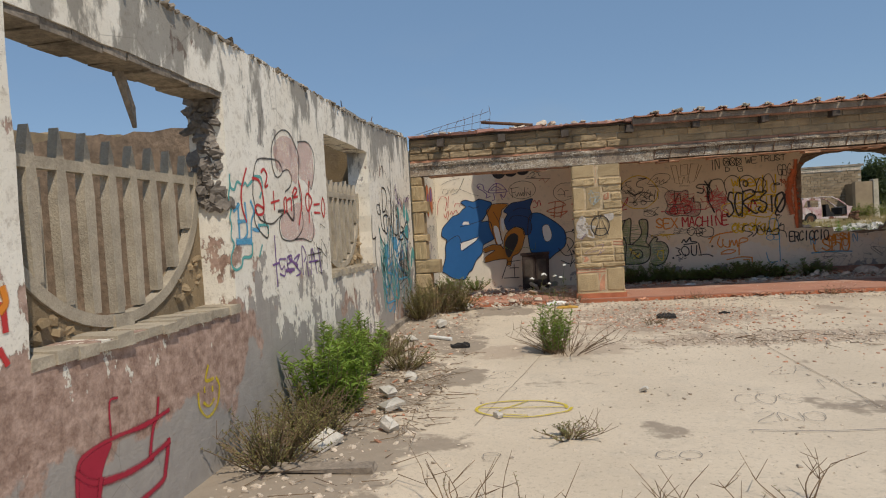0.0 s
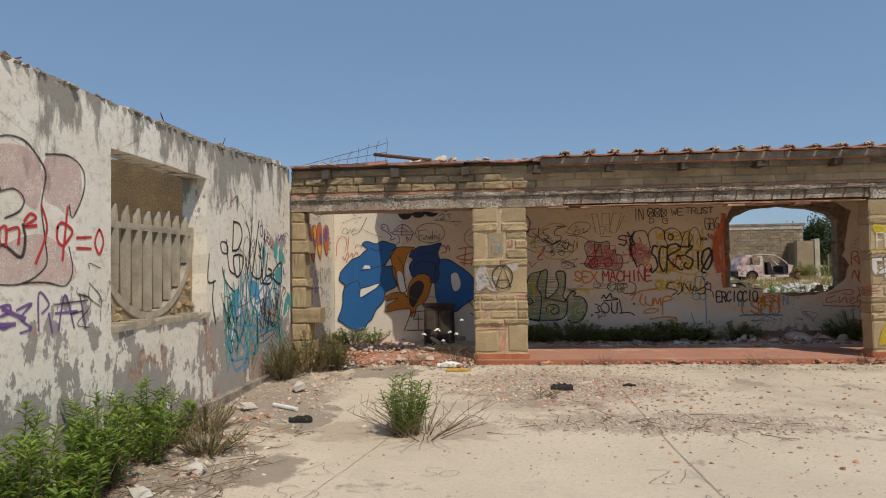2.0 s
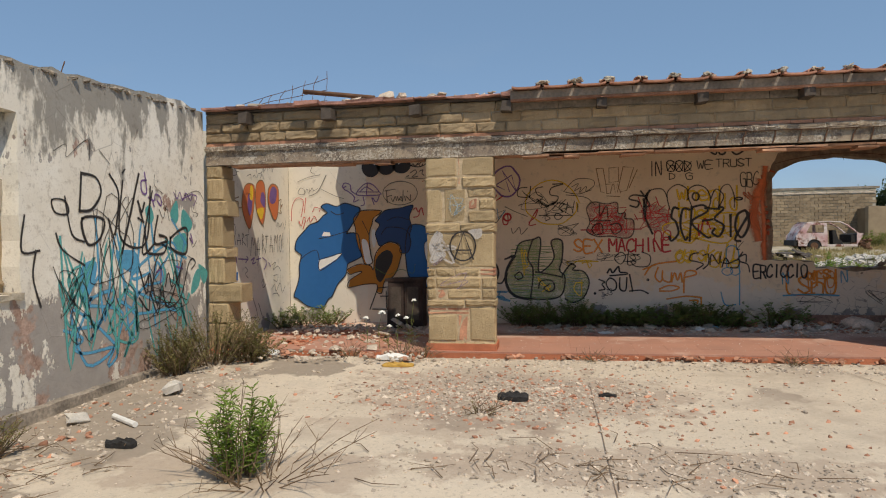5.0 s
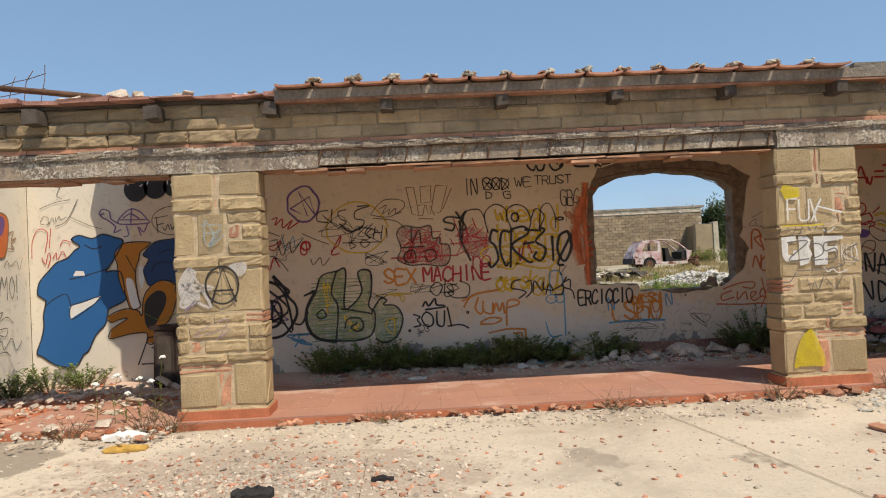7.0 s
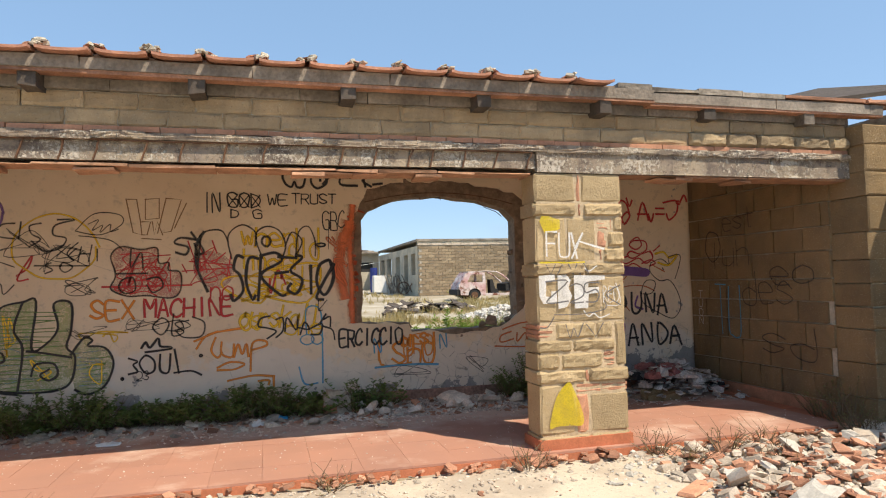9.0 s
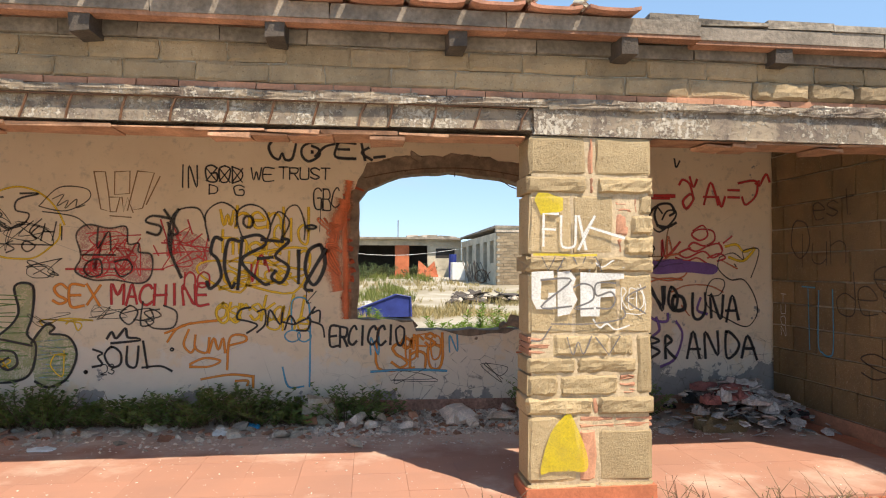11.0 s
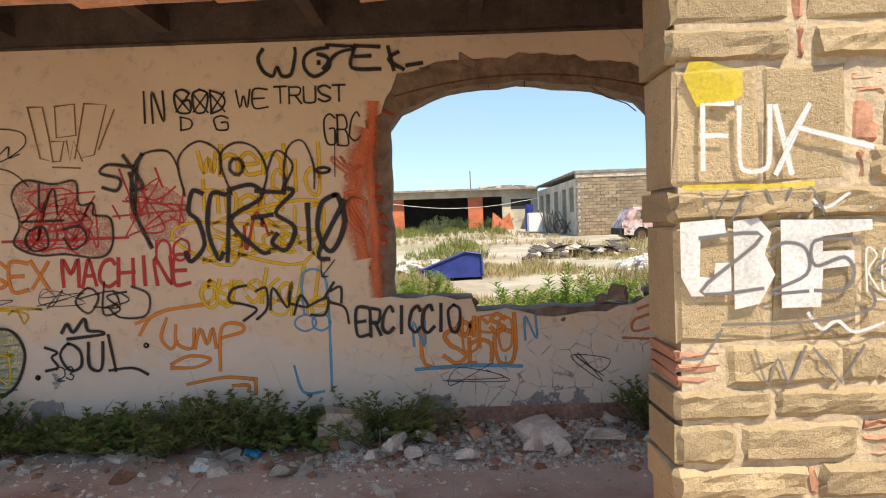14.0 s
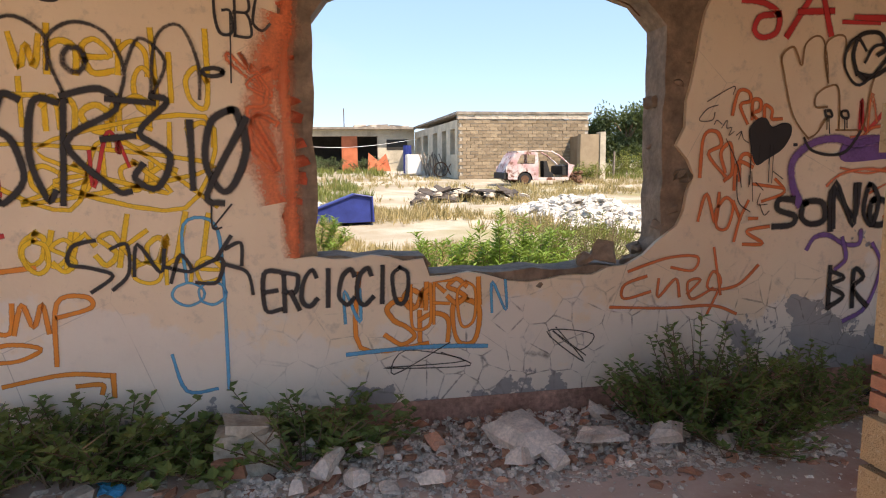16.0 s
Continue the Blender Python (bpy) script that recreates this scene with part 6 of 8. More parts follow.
Paint(on_p2, P_GREY).letters("Z", 6.64, 1.30, 6.90, 1.48, 0.026, shake=0.1).letters("25", 6.88, 1.29, 7.20, 1.46, 0.026, shake=0.15).code("00 50 93 99", 6.74, 1.19, 7.24, 1.3, 0.022).code("99 05 90", 7.26, 1.26, 7.40, 1.44, 0.022).code("00 30 69", 6.6, 1.08, 6.8, 1.17, 0.02).letters("WV", 6.82, 0.98, 7.24, 1.1, 0.02).letters("VAVA", 6.66, 1.55, 7.1, 1.64, 0.018).done(pillar_2, "thin dark grey tag over white letters")
# courtyard wall
Paint(on_left, P_PALEPINK).fill_draw("0o cz sz zm w0 o2 i9 a6 3a", 5.05, 1.99, 5.66, 2.41).fill_draw("1v rz zq y9 o0 c5 09", 5.68, 1.95, 6.13, 2.43).fill_draw("4o lz zf w0 61 0c", 5.11, 1.41, 6.04, 1.79).done(wall_left, "pale pink sprayed fill")
Paint(on_left, P_LIGHTBLUE).draw("6w 52|gx ha c4|pz tr oi m0|0r 7w|32 k1|qc zb zf|5i hj", 4.17, 1.41, 4.62, 1.76, 0.05).draw("08 z0", 4.2, 1.43, 4.43, 1.44, 0.09).draw("dp ej gd|ir hh mi|8i 4c|nz om|db i6 f2|05 42 20|uz zr", 9.03, 0.41, 11.19, 1.72, 0.06).fill_draw("cy yz se b0 0g", 9.21, 0.85, 9.51, 1.24).fill_draw("0z uy z0 99", 9.82, 1.1, 10.21, 1.34).scribble(9.1, 0.0, 10.0, 1.0, 0.06, 14).scribble(10.0, 0.5, 11.2, 1.5, 0.06, 16).code("09 12 38 50 79 91", 9.5, 0.3, 10.5, 1.7, 0.055).done(wall_left, "pale blue sprayed letters in a wavy outline")
Paint(on_left, P_TEAL).draw("3y 3u 6t 9w dv gw iv mx|3v 1q 3n 1j 2g 1c 39 05 02 30 81 a4 f4 i5 j9|pz vz wv tr|rg zg zd|s8 p4", 4.07, 1.21, 4.81, 1.98, 0.04).fill_draw("0z zk i0", 11.48, 0.87, 11.71, 1.14).fill_draw("6z zf k0 0a", 11.09, 1.56, 11.35, 1.86).fill_draw("0f sz za j0", 10.85, 1.67, 11.03, 1.96).fill_draw("pz zt sa 00 7l", 11.29, 0.76, 11.52, 1.08).fill_draw("1p zz z0 a4", 10.9, 1.32, 11.18, 1.55).fill_draw("1q my zc e1", 10.34, 1.65, 10.51, 1.88).draw("og sa we|0z 5r 1j|bn oj|x4 z0|j8 q5", 10.62, 0.43, 11.29, 1.25, 0.07).scribble(8.95, 0.15, 9.5, 1.4, 0.05, 14).scribble(9.6, 0.1, 10.3, 1.0, 0.05, 14).scribble(10.4, 0.3, 11.3, 1.5, 0.045, 14).code("09 10 38 41 79 80 99", 9.0, 0.2, 9.9, 1.5, 0.05).code("08 20 39 51 78 90", 10.3, 0.1, 11.3, 0.9, 0.04).done(wall_left, "teal sprayed outline and fill")
Paint(on_left, P_BLACKTHIN).draw("0e 1k 3o 8p dp fm ck an as cw gz kz nw ps ok pb p5 k1 e1 c3 c7 fa|fm in kl ji gg|0e 1a 37 86 c8 ga|1a 08 15 52 64 48|px vy zv zp wi vl|k1 p1 u0 w4 va", 4.54, 1.39, 6.16, 2.47, 0.03).draw("0c gc v0 zj xy", 5.08, 1.61, 5.48, 1.85, 0.055).done(wall_left, "black cloud-shaped outlines")
Paint(on_left, P_RED).draw("2x 1r 0j 0a 12|4s 6r 7j 78 56 49 5c 7a|7x 8z 9v 8o 9p|ae dg|bl ba|f8 fg gi g9|gg ii ia|jm kq lo jj lk|mv ni l0|pk qn sj rd qa pd pk|rw q2|tf wg|t9 w9|yl ze y6 xd yl", 4.32, 1.57, 6.44, 2.06, 0.04).draw("rz vl|18 o1", 1.81, 0.95, 1.85, 1.21, 0.06).done(wall_left, "red sprayed formula and strokes")
Paint(on_left, P_PURPLE).draw("2z 2j 20|0f 4g|8i 4i 5b 7d 76 48|9e cg ck 9i a8 d9|eh ik fc i6 f4|k4 kq nj le|nd o2|q3 so v3|pd wd|xn z2", 4.87, 1.01, 6.19, 1.46, 0.034).draw("01 n0|bz za", 5.18, 1.13, 5.47, 1.24, 0.06).draw("6z 9e 1e 0p 9r|c9 m6 pd ya z1 s6|ha m0", 10.28, 1.87, 10.66, 2.25, 0.036).draw("0x 5g 9z dc iz pe sv zr u0|cf sz", 10.93, 1.92, 11.47, 2.07, 0.026).draw("08 49 30|ib o9|xz zs ww", 10.54, 0.95, 11.35, 1.54, 0.04).done(wall_left, "violet handwriting")
Paint(on_left, P_LEMON).draw("0j 19 d0 t5 zh vo|iz dq pp|al aj|nj nh|8b g7 oa", 3.44, 0.21, 3.74, 0.56, 0.04).done(wall_left, "yellow smiling face")
Paint(on_left, P_BLACK).draw("1w 0h|1w 7v 9p 5i 0h|1e 34 86 ae 1e|dx hp f8|jv h8 p2 v7 xu|rz i0|ys s0 z4", 9.27, 1.33, 10.52, 2.22, 0.05).draw("9p dp em am 9p|1l 0d 5d|4d 37 50|ah cd j9|dq fh jf|yy zz|sl vd", 8.53, 0.86, 9.99, 2.25, 0.035).draw("az 7b gc|0o 15 51 d1 g5 hf bi|kg l5 x0 zf yp rm kf", 10.33, 1.29, 11.22, 1.75, 0.055).draw("0t 4d 6o a5 dh g3 qt|0b 53 6d a0 dd g3 o7 to|1q 3i 6p 7e 9t bz|fg ho jf lp nf pq|qb us xw zt wp", 10.2, 0.59, 11.4, 1.28, 0.034).draw("0z ji yx|07 s1|al o4", 10.21, 1.67, 10.33, 1.91, 0.05).done(wall_left, "black sprayed tags")
Paint(on_left, P_BLACKTHIN).draw("18 16 24|07 16 14 01 10|19 26 23 21|08 07 16|iv jx ju kx|kx lz lu|st sq to|wo yq zn|nu mx|1c 1d 2c", 6.08, 1.03, 11.65, 2.49, 0.018).draw("0u 3p 6w 8o|tu zt xr|rd t8 xc|o3 v0|2z 6u", 10.62, 1.2, 11.49, 1.94, 0.018).draw("0u zz|h0 t5", 5.8, 1.16, 6.21, 1.26, 0.03).scribble(8.9, 0.4, 9.5, 1.7, 0.02, 16).scribble(9.4, 0.6, 10.3, 2.0, 0.022, 22).scribble(10.2, 0.4, 11.3, 1.2, 0.02, 18).done(wall_left, "thin black sprayed scrawls")
Paint(on_left, P_ORANGE).draw("lz wd 01", 1.83, 1.19, 1.86, 1.28, 0.06).scribble(-1.5, 0.9, 1.2, 1.9, 0.05, 14).done(wall_left, "orange sprayed strokes")
Paint(on_left, P_CRIMSON).fill_draw("2u ez zz so mc j0 09", 2.21, 0.12, 2.5, 0.38).draw("zy 3w 00", 2.5, 0.42, 2.57, 0.61, 0.035).draw("vz uo sh q0|zo pm do 5n 1i 00", 2.21, 0.19, 3.06, 0.49, 0.06).draw("0z 5q gl rl|zp xa v3 m0|rm zp|7p 6h", 2.23, -0.04, 3.04, 0.3, 0.075).done(wall_left, "crimson sprayed figure on bare render")
# drawings on the paving
Paint(on_yard, P_LEMON).oval(-0.52, 5.1, 0.42, 0.26, 0.05).code("05 95|50 22 59", -0.9, 4.88, -0.14, 5.32, 0.035).done(pavement, "yellow circle drawn on the paving")
g = Paint(on_yard, P_GREY)
for word, x0, y0, x1, y1 in (("So", -1.0, 5.7, -0.5, 6.1), ("ZS", -0.95, 6.3, -0.55, 6.7), ("So", 0.1, 6.3, 0.5, 6.6), ("ZNO", 1.3, 4.6, 2.0, 4.9), ("COS", 1.3, 5.1, 2.0, 5.5), ("SUN", 2.1, 5.0, 2.9, 5.4), ("Mea", 2.2, 5.6, 2.9, 6.0), ("co", 0.4, 3.8, 0.8, 4.1), ("oz", -1.4, 8.6, -0.8, 9.0), ("e", -0.8, 3.8, -0.6, 4.1), ("ZA", 1.9, 6.2, 2.5, 6.6)):
    g.letters(word, x0, y0, x0 + 0.8 * (x1 - x0), y0 + 0.8 * (y1 - y0), 0.010, 0.05)
g.stroke([(1.2, 4.4), (1.7, 4.36), (2.3, 4.42)], 0.02)
g.done(pavement, "faint dark scribbles on the paving")

# ---- outbuildings and yard beyond the hole ----
GB = slope(39.5)
annex = thing("outbuilding", "low tufa outbuilding with a flat roof and broken windows", "building")
AX0, AX1, AY0, AY1, AH = 11.85, 17.95, 39.5, 52.0, 2.62
box_ob("wall", AX0 + 0.06, AX1, AY0 + 0.025, AY0 + 0.35, GB - 0.3, GB + AH, M_MORTAR, annex)
wall_with_holes("side_wall", [(AY0 + 0.35, GB - 0.3), (AY1, GB - 0.3), (AY1, GB + AH), (AY0 + 0.35, GB + AH)],
                [[(y, GB + a), (y + w, GB + a), (y + w, GB + 2.25), (y, GB + 2.25)] for y, w, a in ((40.4, 1.0, 1.1), (42.3, 1.1, 0.05), (44.6, 1.3, 0.05), (47.3, 1.6, 1.1), (49.8, 1.3, 0.1))],
                lambda u, v, d: (AX0 + 0.03 + d, u, v), 0.28, M_FARPLASTER, annex, "stained render with gaping doorways")
# solid block, its dark colour stands in for the unlit rooms
box_ob("inside", AX0 + 1.6, AX1, AY0 + 0.5, AY1, GB - 0.2, GB + AH - 0.1, M_DARK, annex, "solid dark box for the unlit interior")
box_ob("roof", AX0 - 0.1, AX1 + 0.12, AY0 - 0.06, AY1 + 0.3, GB + AH + 0.22, GB + AH + 0.32, M_CONC, annex, "thin grey roof slab", 0.02)
base_blocks = []
for k in range(4):
    me = bpy.data.meshes.new("block")
    w, h = 0.36, 0.152
    me.from_pydata(box_v(0.008, w - 0.008, 0, 0.08, 0.008, h - 0.008, 0.007), [], BOX_F)
    me.materials.append(M_FAR)
    base_blocks.append(me)
for r in range(17):
    for c in range(18):
        x = AX0 + 0.36 * c - (0.18 if r % 2 else 0)
        if x < AX0 - 0.01 or x > AX1 - 0.3:
            continue
        o = new("block", base_blocks[(r * 7 + c * 3) % 4])
        o.parent = annex
        o.location = (x, AY0 + jit(0.008), GB + 0.152 * r)
for r in range(2):
    for c in range(24):
        mesh_ob("brick", box_v(AX0 - 0.03 + 0.255 * c, AX0 + 0.22 + 0.255 * c, AY0 - 0.03, AY0 + 0.2, GB + AH + 0.01 + 0.105 * r, GB + AH + 0.105 + 0.105 * r, 0.008), BOX_F, M_FARPLASTER if r else M_RUBBLE, annex)
far_wing = thing("outbuilding", "long shed with orange piers and dark garage openings", "building")
WY, WB = 52.0, slope(52)
for a, b, mat in ((-12.0, 0.8, M_FARPLASTER), (2.4, 3.2, M_ORANGE), (7.35, 8.3, M_ORANGE), (9.55, 11.85, M_FARPLASTER)):
    box_ob("pier", a, b, WY, WY + 0.4, WB - 0.3, WB + 2.1, mat, far_wing, "faded orange pier" if mat is M_ORANGE else "", 0.01)
# black panel on the wall face, painting the shade of a window gap
box_ob("window", 10.1, 11.4, WY - 0.02, WY + 0.1, WB + 1.25, WB + 1.9, M_DARK, far_wing, "black panel for a shaded window gap")
box_ob("beam", -12, 11.85, WY - 0.05, WY + 0.4, WB + 2.1, WB + 2.5, M_FARPLASTER, far_wing, "stained concrete beam")
box_ob("roof", -12.2, 11.85, WY - 0.6, WY + 7, WB + 2.5, WB + 2.62, M_CONC, far_wing, "flat roof slab", 0.02)
# garage back and floor, the shade of the openings put into their colour
box_ob("interior", -12, 11.8, WY + 4.5, WY + 5, WB - 0.3, WB + 2.5, M_DARK, far_wing, "back wall coloured dark for shade")
box_ob("floor", -12, 11.8, WY + 0.4, WY + 4.5, WB - 0.3, WB + 0.0, M_DARK, far_wing, "floor coloured dark for shade")
for i in range(7):
    box_ob("rubble_board", 8.2 + 0.45 * i, 8.9 + 0.45 * i, WY + 0.5, WY + 2.2, WB + 2.62, WB + 2.72 + rng.uniform(0.02, 0.16), M_TIMBER if i % 2 else M_RUBBLE, far_wing, "", 0.04)
pole = thing("aerial_pole", "thin aerial pole standing on the shed roof", "pole")
s = Soup()
s.tube([(7.6, WY + 1.5, WB + 2.6), (7.6, WY + 1.5, WB + 3.9)], 0.03, sides=6)
s.ob("pole", M_RUST, pole)
wire = thing("cable", "slack cable strung across the shed front", "cable")
s = Soup()
s.tube([(2.0 + 0.9 * i, WY - 0.7, WB + 1.9 - 0.5 * math.sin(math.pi * i / 11)) for i in range(12)], 0.014, sides=4)
s.ob("cable", M_WHITE, wire)
stub = thing("garden_wall", "short tufa wall end beside the outbuilding", "wall")
box_ob("core", 16.95, 18.0, 38.0, 38.3, slope(38) - 0.2, slope(38) + 1.95, M_FAR, stub, j=0.02)
box_ob("end_face", 17.85, 18.12, 37.95, 38.35, slope(38) - 0.2, slope(38) + 2.05, M_FARPLASTER, stub, "pale rendered end", 0.02)
box_ob("return", 17.05, 17.3, 38.3, 39.45, slope(38) - 0.2, slope(38) + 1.9, M_FAR, stub, j=0.02)


def wreck(cx, cy):
    """A stripped hatchback: pink shell, door and bonnet gone, rear wheel still on."""
    z0 = slope(cy) - 0.02
    car = thing("car_wreck", "burnt-out pink hatchback without doors, bonnet or glass", "car")

    def panel(name, prof, y0, y1, mat, lab="", holes=()):
        return wall_with_holes(name, prof, [list(h) for h in holes], lambda u, v, d: (cx + u, cy + y0 + d, z0 + v), y1 - y0, mat, car, lab)
    arch = [(0.88 + 0.32 * math.cos(a), 0.30 + 0.32 * math.sin(a)) for a in [math.pi - math.pi * i / 8 for i in range(9)]]
    side = [(0.10, 0.30), (0.55, 0.28)] + arch[1:-1] + [(1.22, 0.26), (1.45, 0.26), (1.45, 0.86), (1.42, 1.40), (0.62, 1.42), (0.42, 1.30), (0.22, 0.92), (0.08, 0.80)]
    glass = [(0.52, 0.93), (1.30, 0.93), (1.30, 1.30), (0.72, 1.32)]
    panel("side_panel", side, 0.0, 0.05, M_CARPINK, "faded pink rear quarter panel", [glass])
    panel("side_panel", side, 1.40, 1.45, M_CARPINK, "", [glass])
    panel("roof", [(0.55, 1.41), (1.5, 1.46), (2.0, 1.42), (2.0, 1.46), (1.5, 1.50), (0.55, 1.46)], 0.02, 1.43, M_CARWHITE, "scorched pale roof")
    panel("tailgate", [(0.05, 0.55), (0.20, 0.95), (0.50, 1.40), (0.56, 1.40), (0.28, 0.95), (0.13, 0.55)], 0.1, 1.35, M_CARPINK)
    panel("bumper", [(-0.02, 0.32), (0.16, 0.30), (0.16, 0.58), (0.0, 0.58)], 0.0, 1.45, M_BLACK, "dark rear bumper")
    panel("door_sill", [(1.45, 0.24), (2.75, 0.24), (2.75, 0.36), (1.45, 0.36)], 0.0, 0.08, M_CARWHITE, "pale door sill")
    panel("floor_pan", [(0.3, 0.25), (2.9, 0.25), (2.9, 0.30), (0.3, 0.30)], 0.05, 1.4, M_RUST)
    panel("rear_seat", [(1.05, 0.3), (1.5, 0.3), (1.3, 0.95), (1.1, 0.95)], 0.15, 1.3, M_BLACK, "charred rear seat")
    panel("front_seat", [(1.75, 0.3), (2.2, 0.3), (2.1, 0.55), (1.98, 0.6), (1.85, 1.05), (1.72, 1.05)], 0.15, 0.6, M_BLACK, "charred front seat")
    panel("dashboard", [(2.5, 0.45), (2.75, 0.45), (2.75, 0.88), (2.5, 0.82)], 0.08, 1.38, M_BLACK, "burnt dashboard")
    panel("front_wing", [(2.72, 0.30), (2.9, 0.62), (3.0, 0.86), (2.72, 0.92)], 0.0, 0.05, M_CARPINK, "torn front wing")
    for dy in (0.03, 1.40):
        s = Soup()
        s.tube([(cx + 1.98, cy + dy, z0 + 1.45), (cx + 2.3, cy + dy, z0 + 1.28), (cx + 2.62, cy + dy, z0 + 1.02), (cx + 2.78, cy + dy, z0 + 0.86)], 0.035, sides=6)
        s.ob("windscreen_pillar", M_CARPINK, car)
    for xw, dy in ((0.88, 0.02), (0.88, 1.25)):
        wh = Soup()
        ring = [(0.28 * math.cos(2 * math.pi * i / 18), 0.28 * math.sin(2 * math.pi * i / 18)) for i in range(18)]
        wh.add([(cx + xw + a * r, cy + dy + d, z0 + 0.29 + b * r) for d, r in ((0.0, 0.9), (0.03, 1.0), (0.15, 1.0), (0.17, 0.9)) for a, b in ring],
               [(k * 18 + i, k * 18 + (i + 1) % 18, k * 18 + 18 + (i + 1) % 18, k * 18 + 18 + i) for k in range(3) for i in range(18)] + [tuple(range(18)), tuple(range(54, 72))[::-1]])
        wheel = wh.ob("wheel", M_TYRE, car)
        rim = Soup()
        rim.add([(cx + xw + a * 0.6, cy + dy - 0.012 + d, z0 + 0.29 + b * 0.6) for d in (0, 0.06) for a, b in ring], [tuple(range(18)), tuple(range(18, 36))[::-1]] + [(i, i + 18, (i + 1) % 18 + 18, (i + 1) % 18) for i in range(18)])
        rim.ob("rim", M_RUST, wheel)
    eng = Soup()
    for i in range(40):
        eng.stone((cx + rng.uniform(2.85, 3.45), cy + rng.uniform(0.1, 1.3), z0 + rng.uniform(0.1, 0.62)), rng.uniform(0.1, 0.3), 0.9)
    eng.ob("engine", M_RUST, car, "rusty engine parts where the bonnet was")
    return car


car = wreck(12.9, 36.4)
car.matrix_basis = Matrix.Translation((-0.45, -1.9, slope(34.5) - 0.9 * slope(36.4))) @ Matrix.Translation((12.9, 36.4, 0)) @ Matrix.Diagonal((0.93, 0.93, 0.90, 1)) @ Matrix.Translation((-12.9, -36.4, 0))

skip = thing("blue_container", "tilted blue plastic container lying in the grass", "container")
b0 = slope(24.6)
s = Soup()
prof = [(5.25, 0.0), (6.65, 0.02), (6.62, 0.52), (6.25, 0.58), (5.2, 0.18)]
m = len(prof)
s.add([(x, y, b0 + z) for y in (24.3, 25.1) for x, z in prof], [tuple(range(m)), tuple(range(m, 2 * m))[::-1]] + [(k, k + m, (k + 1) % m + m, (k + 1) % m) for k in range(m)])
s.ob("tub", M_BLUE, skip)
s = Soup()
s.tube([(6.62, 24.28, b0 + 0.02), (6.6, 24.28, b0 + 0.53), (6.25, 24.28, b0 + 0.59), (5.2, 24.28, b0 + 0.19)], 0.025, sides=6)
s.ob("rim", M_BLUE, skip)

fridge = thing("white_appliance", "discarded white appliance standing by the shed", "appliance")
fz = slope(44)
box_ob("body", 10.2, 10.95, 44, 44.6, fz, fz + 1.0, M_WHITE, fridge, j=0.015)
box_ob("door", 10.23, 10.92, 43.95, 43.99, fz + 0.05, fz + 0.95, M_WHITE, fridge, j=0.006)
drum = thing("blue_drum", "blue plastic drum on top of discarded junk", "drum")
s = Soup()
s.tube([(10.4, 45.2, slope(45)), (10.4, 45.2, slope(45) + 1.45)], 0.22, sides=12)
s.ob("drum", M_BLUE, drum)
junk = tagged(new("scrap_heap"), "heap of scrap boards, bicycles and sheet metal", "scrap heap")
s = Soup()
for i in range(26):
    a = (rng.uniform(10.9, 12.4), rng.uniform(41.5, 43.5))
    s = Soup()
    s.tube([(a[0], a[1], slope(42) + 0.02), (a[0] + jit(0.5), a[1] + jit(0.4), slope(42) + rng.uniform(0.4, 1.2))], 0.03, sides=4)
    s.ob("board", M_TIMBER, junk)
s = Soup()
for i in range(2):
    s = Soup()
    s.tube([(11.4 + 0.7 * i + 0.33 * math.cos(k * 0.393), 41.3, slope(41) + 0.36 + 0.33 * math.sin(k * 0.393)) for k in range(17)], 0.025, sides=4)
    s.ob("wheel", M_RUST, junk)
orange_sheet = thing("orange_sheet", "crumpled orange sheet leaning on the shed wall", "sheet")
s = Soup()
s.add([(8.6, 48.5, slope(48)), (9.9, 48.3, slope(48)), (9.7, 48.9, slope(48) + 1.0), (9.2, 49.0, slope(48) + 0.5), (8.7, 48.9, slope(48) + 1.05), (8.6, 48.56, slope(48)), (9.9, 48.36, slope(48)), (9.7, 48.96, slope(48) + 1.0), (9.2, 49.06, slope(48) + 0.5), (8.7, 48.96, slope(48) + 1.05)],
      [(0, 1, 2, 3, 4), (9, 8, 7, 6, 5), (0, 5, 6, 1), (1, 6, 7, 2), (4, 9, 5, 0)])
s.ob("sheet", M_ORANGE, orange_sheet)
tarp = thing("roofing_felt", "torn dark roofing sheets heaped with boards", "felt heap")
for i in range(34):
    s = Soup()
    s.shard((rng.uniform(8.6, 11.4), rng.uniform(28.6, 30.4), slope(29) + rng.uniform(0.02, 0.3)), rng.uniform(0.4, 1.1), 0.02)
    s.ob("sheet", M_DARKWOOD, tarp)
for i in range(30):
    s = Soup()
    s.stone((rng.uniform(8.2, 11.6), rng.uniform(28.2, 30.6), slope(29) + rng.uniform(0.02, 0.2)), rng.uniform(0.1, 0.35), 0.7)
    s.ob("stone", M_RUBBLE, tarp)
s = Soup()
s.tube([(8.0, 28.2, slope(28) + 0.04), (9.3, 29.4, slope(29) + 0.35)], 0.06, sides=6)
s.ob("plank", M_DARKWOOD, tarp)
heap = Soup()
for i in range(900):
    a, r = jit(3.14), math.sqrt(rng.random())
    x, y = 11.3 + 1.45 * r * math.cos(a), 24.4 + 2.6 * r * math.sin(a)
    heap.stone((x, y, slope(y) + 0.5 * (1 - r) ** 0.8 * rng.uniform(0.6, 1.0) + 0.02), rng.uniform(0.08, 0.24), 0.8)
tagged(heap.ob("stone_heap", M_WHITE_STONE), "heap of pale broken stone and concrete rubble", "rubble", kind="stuff")
heap = Soup()
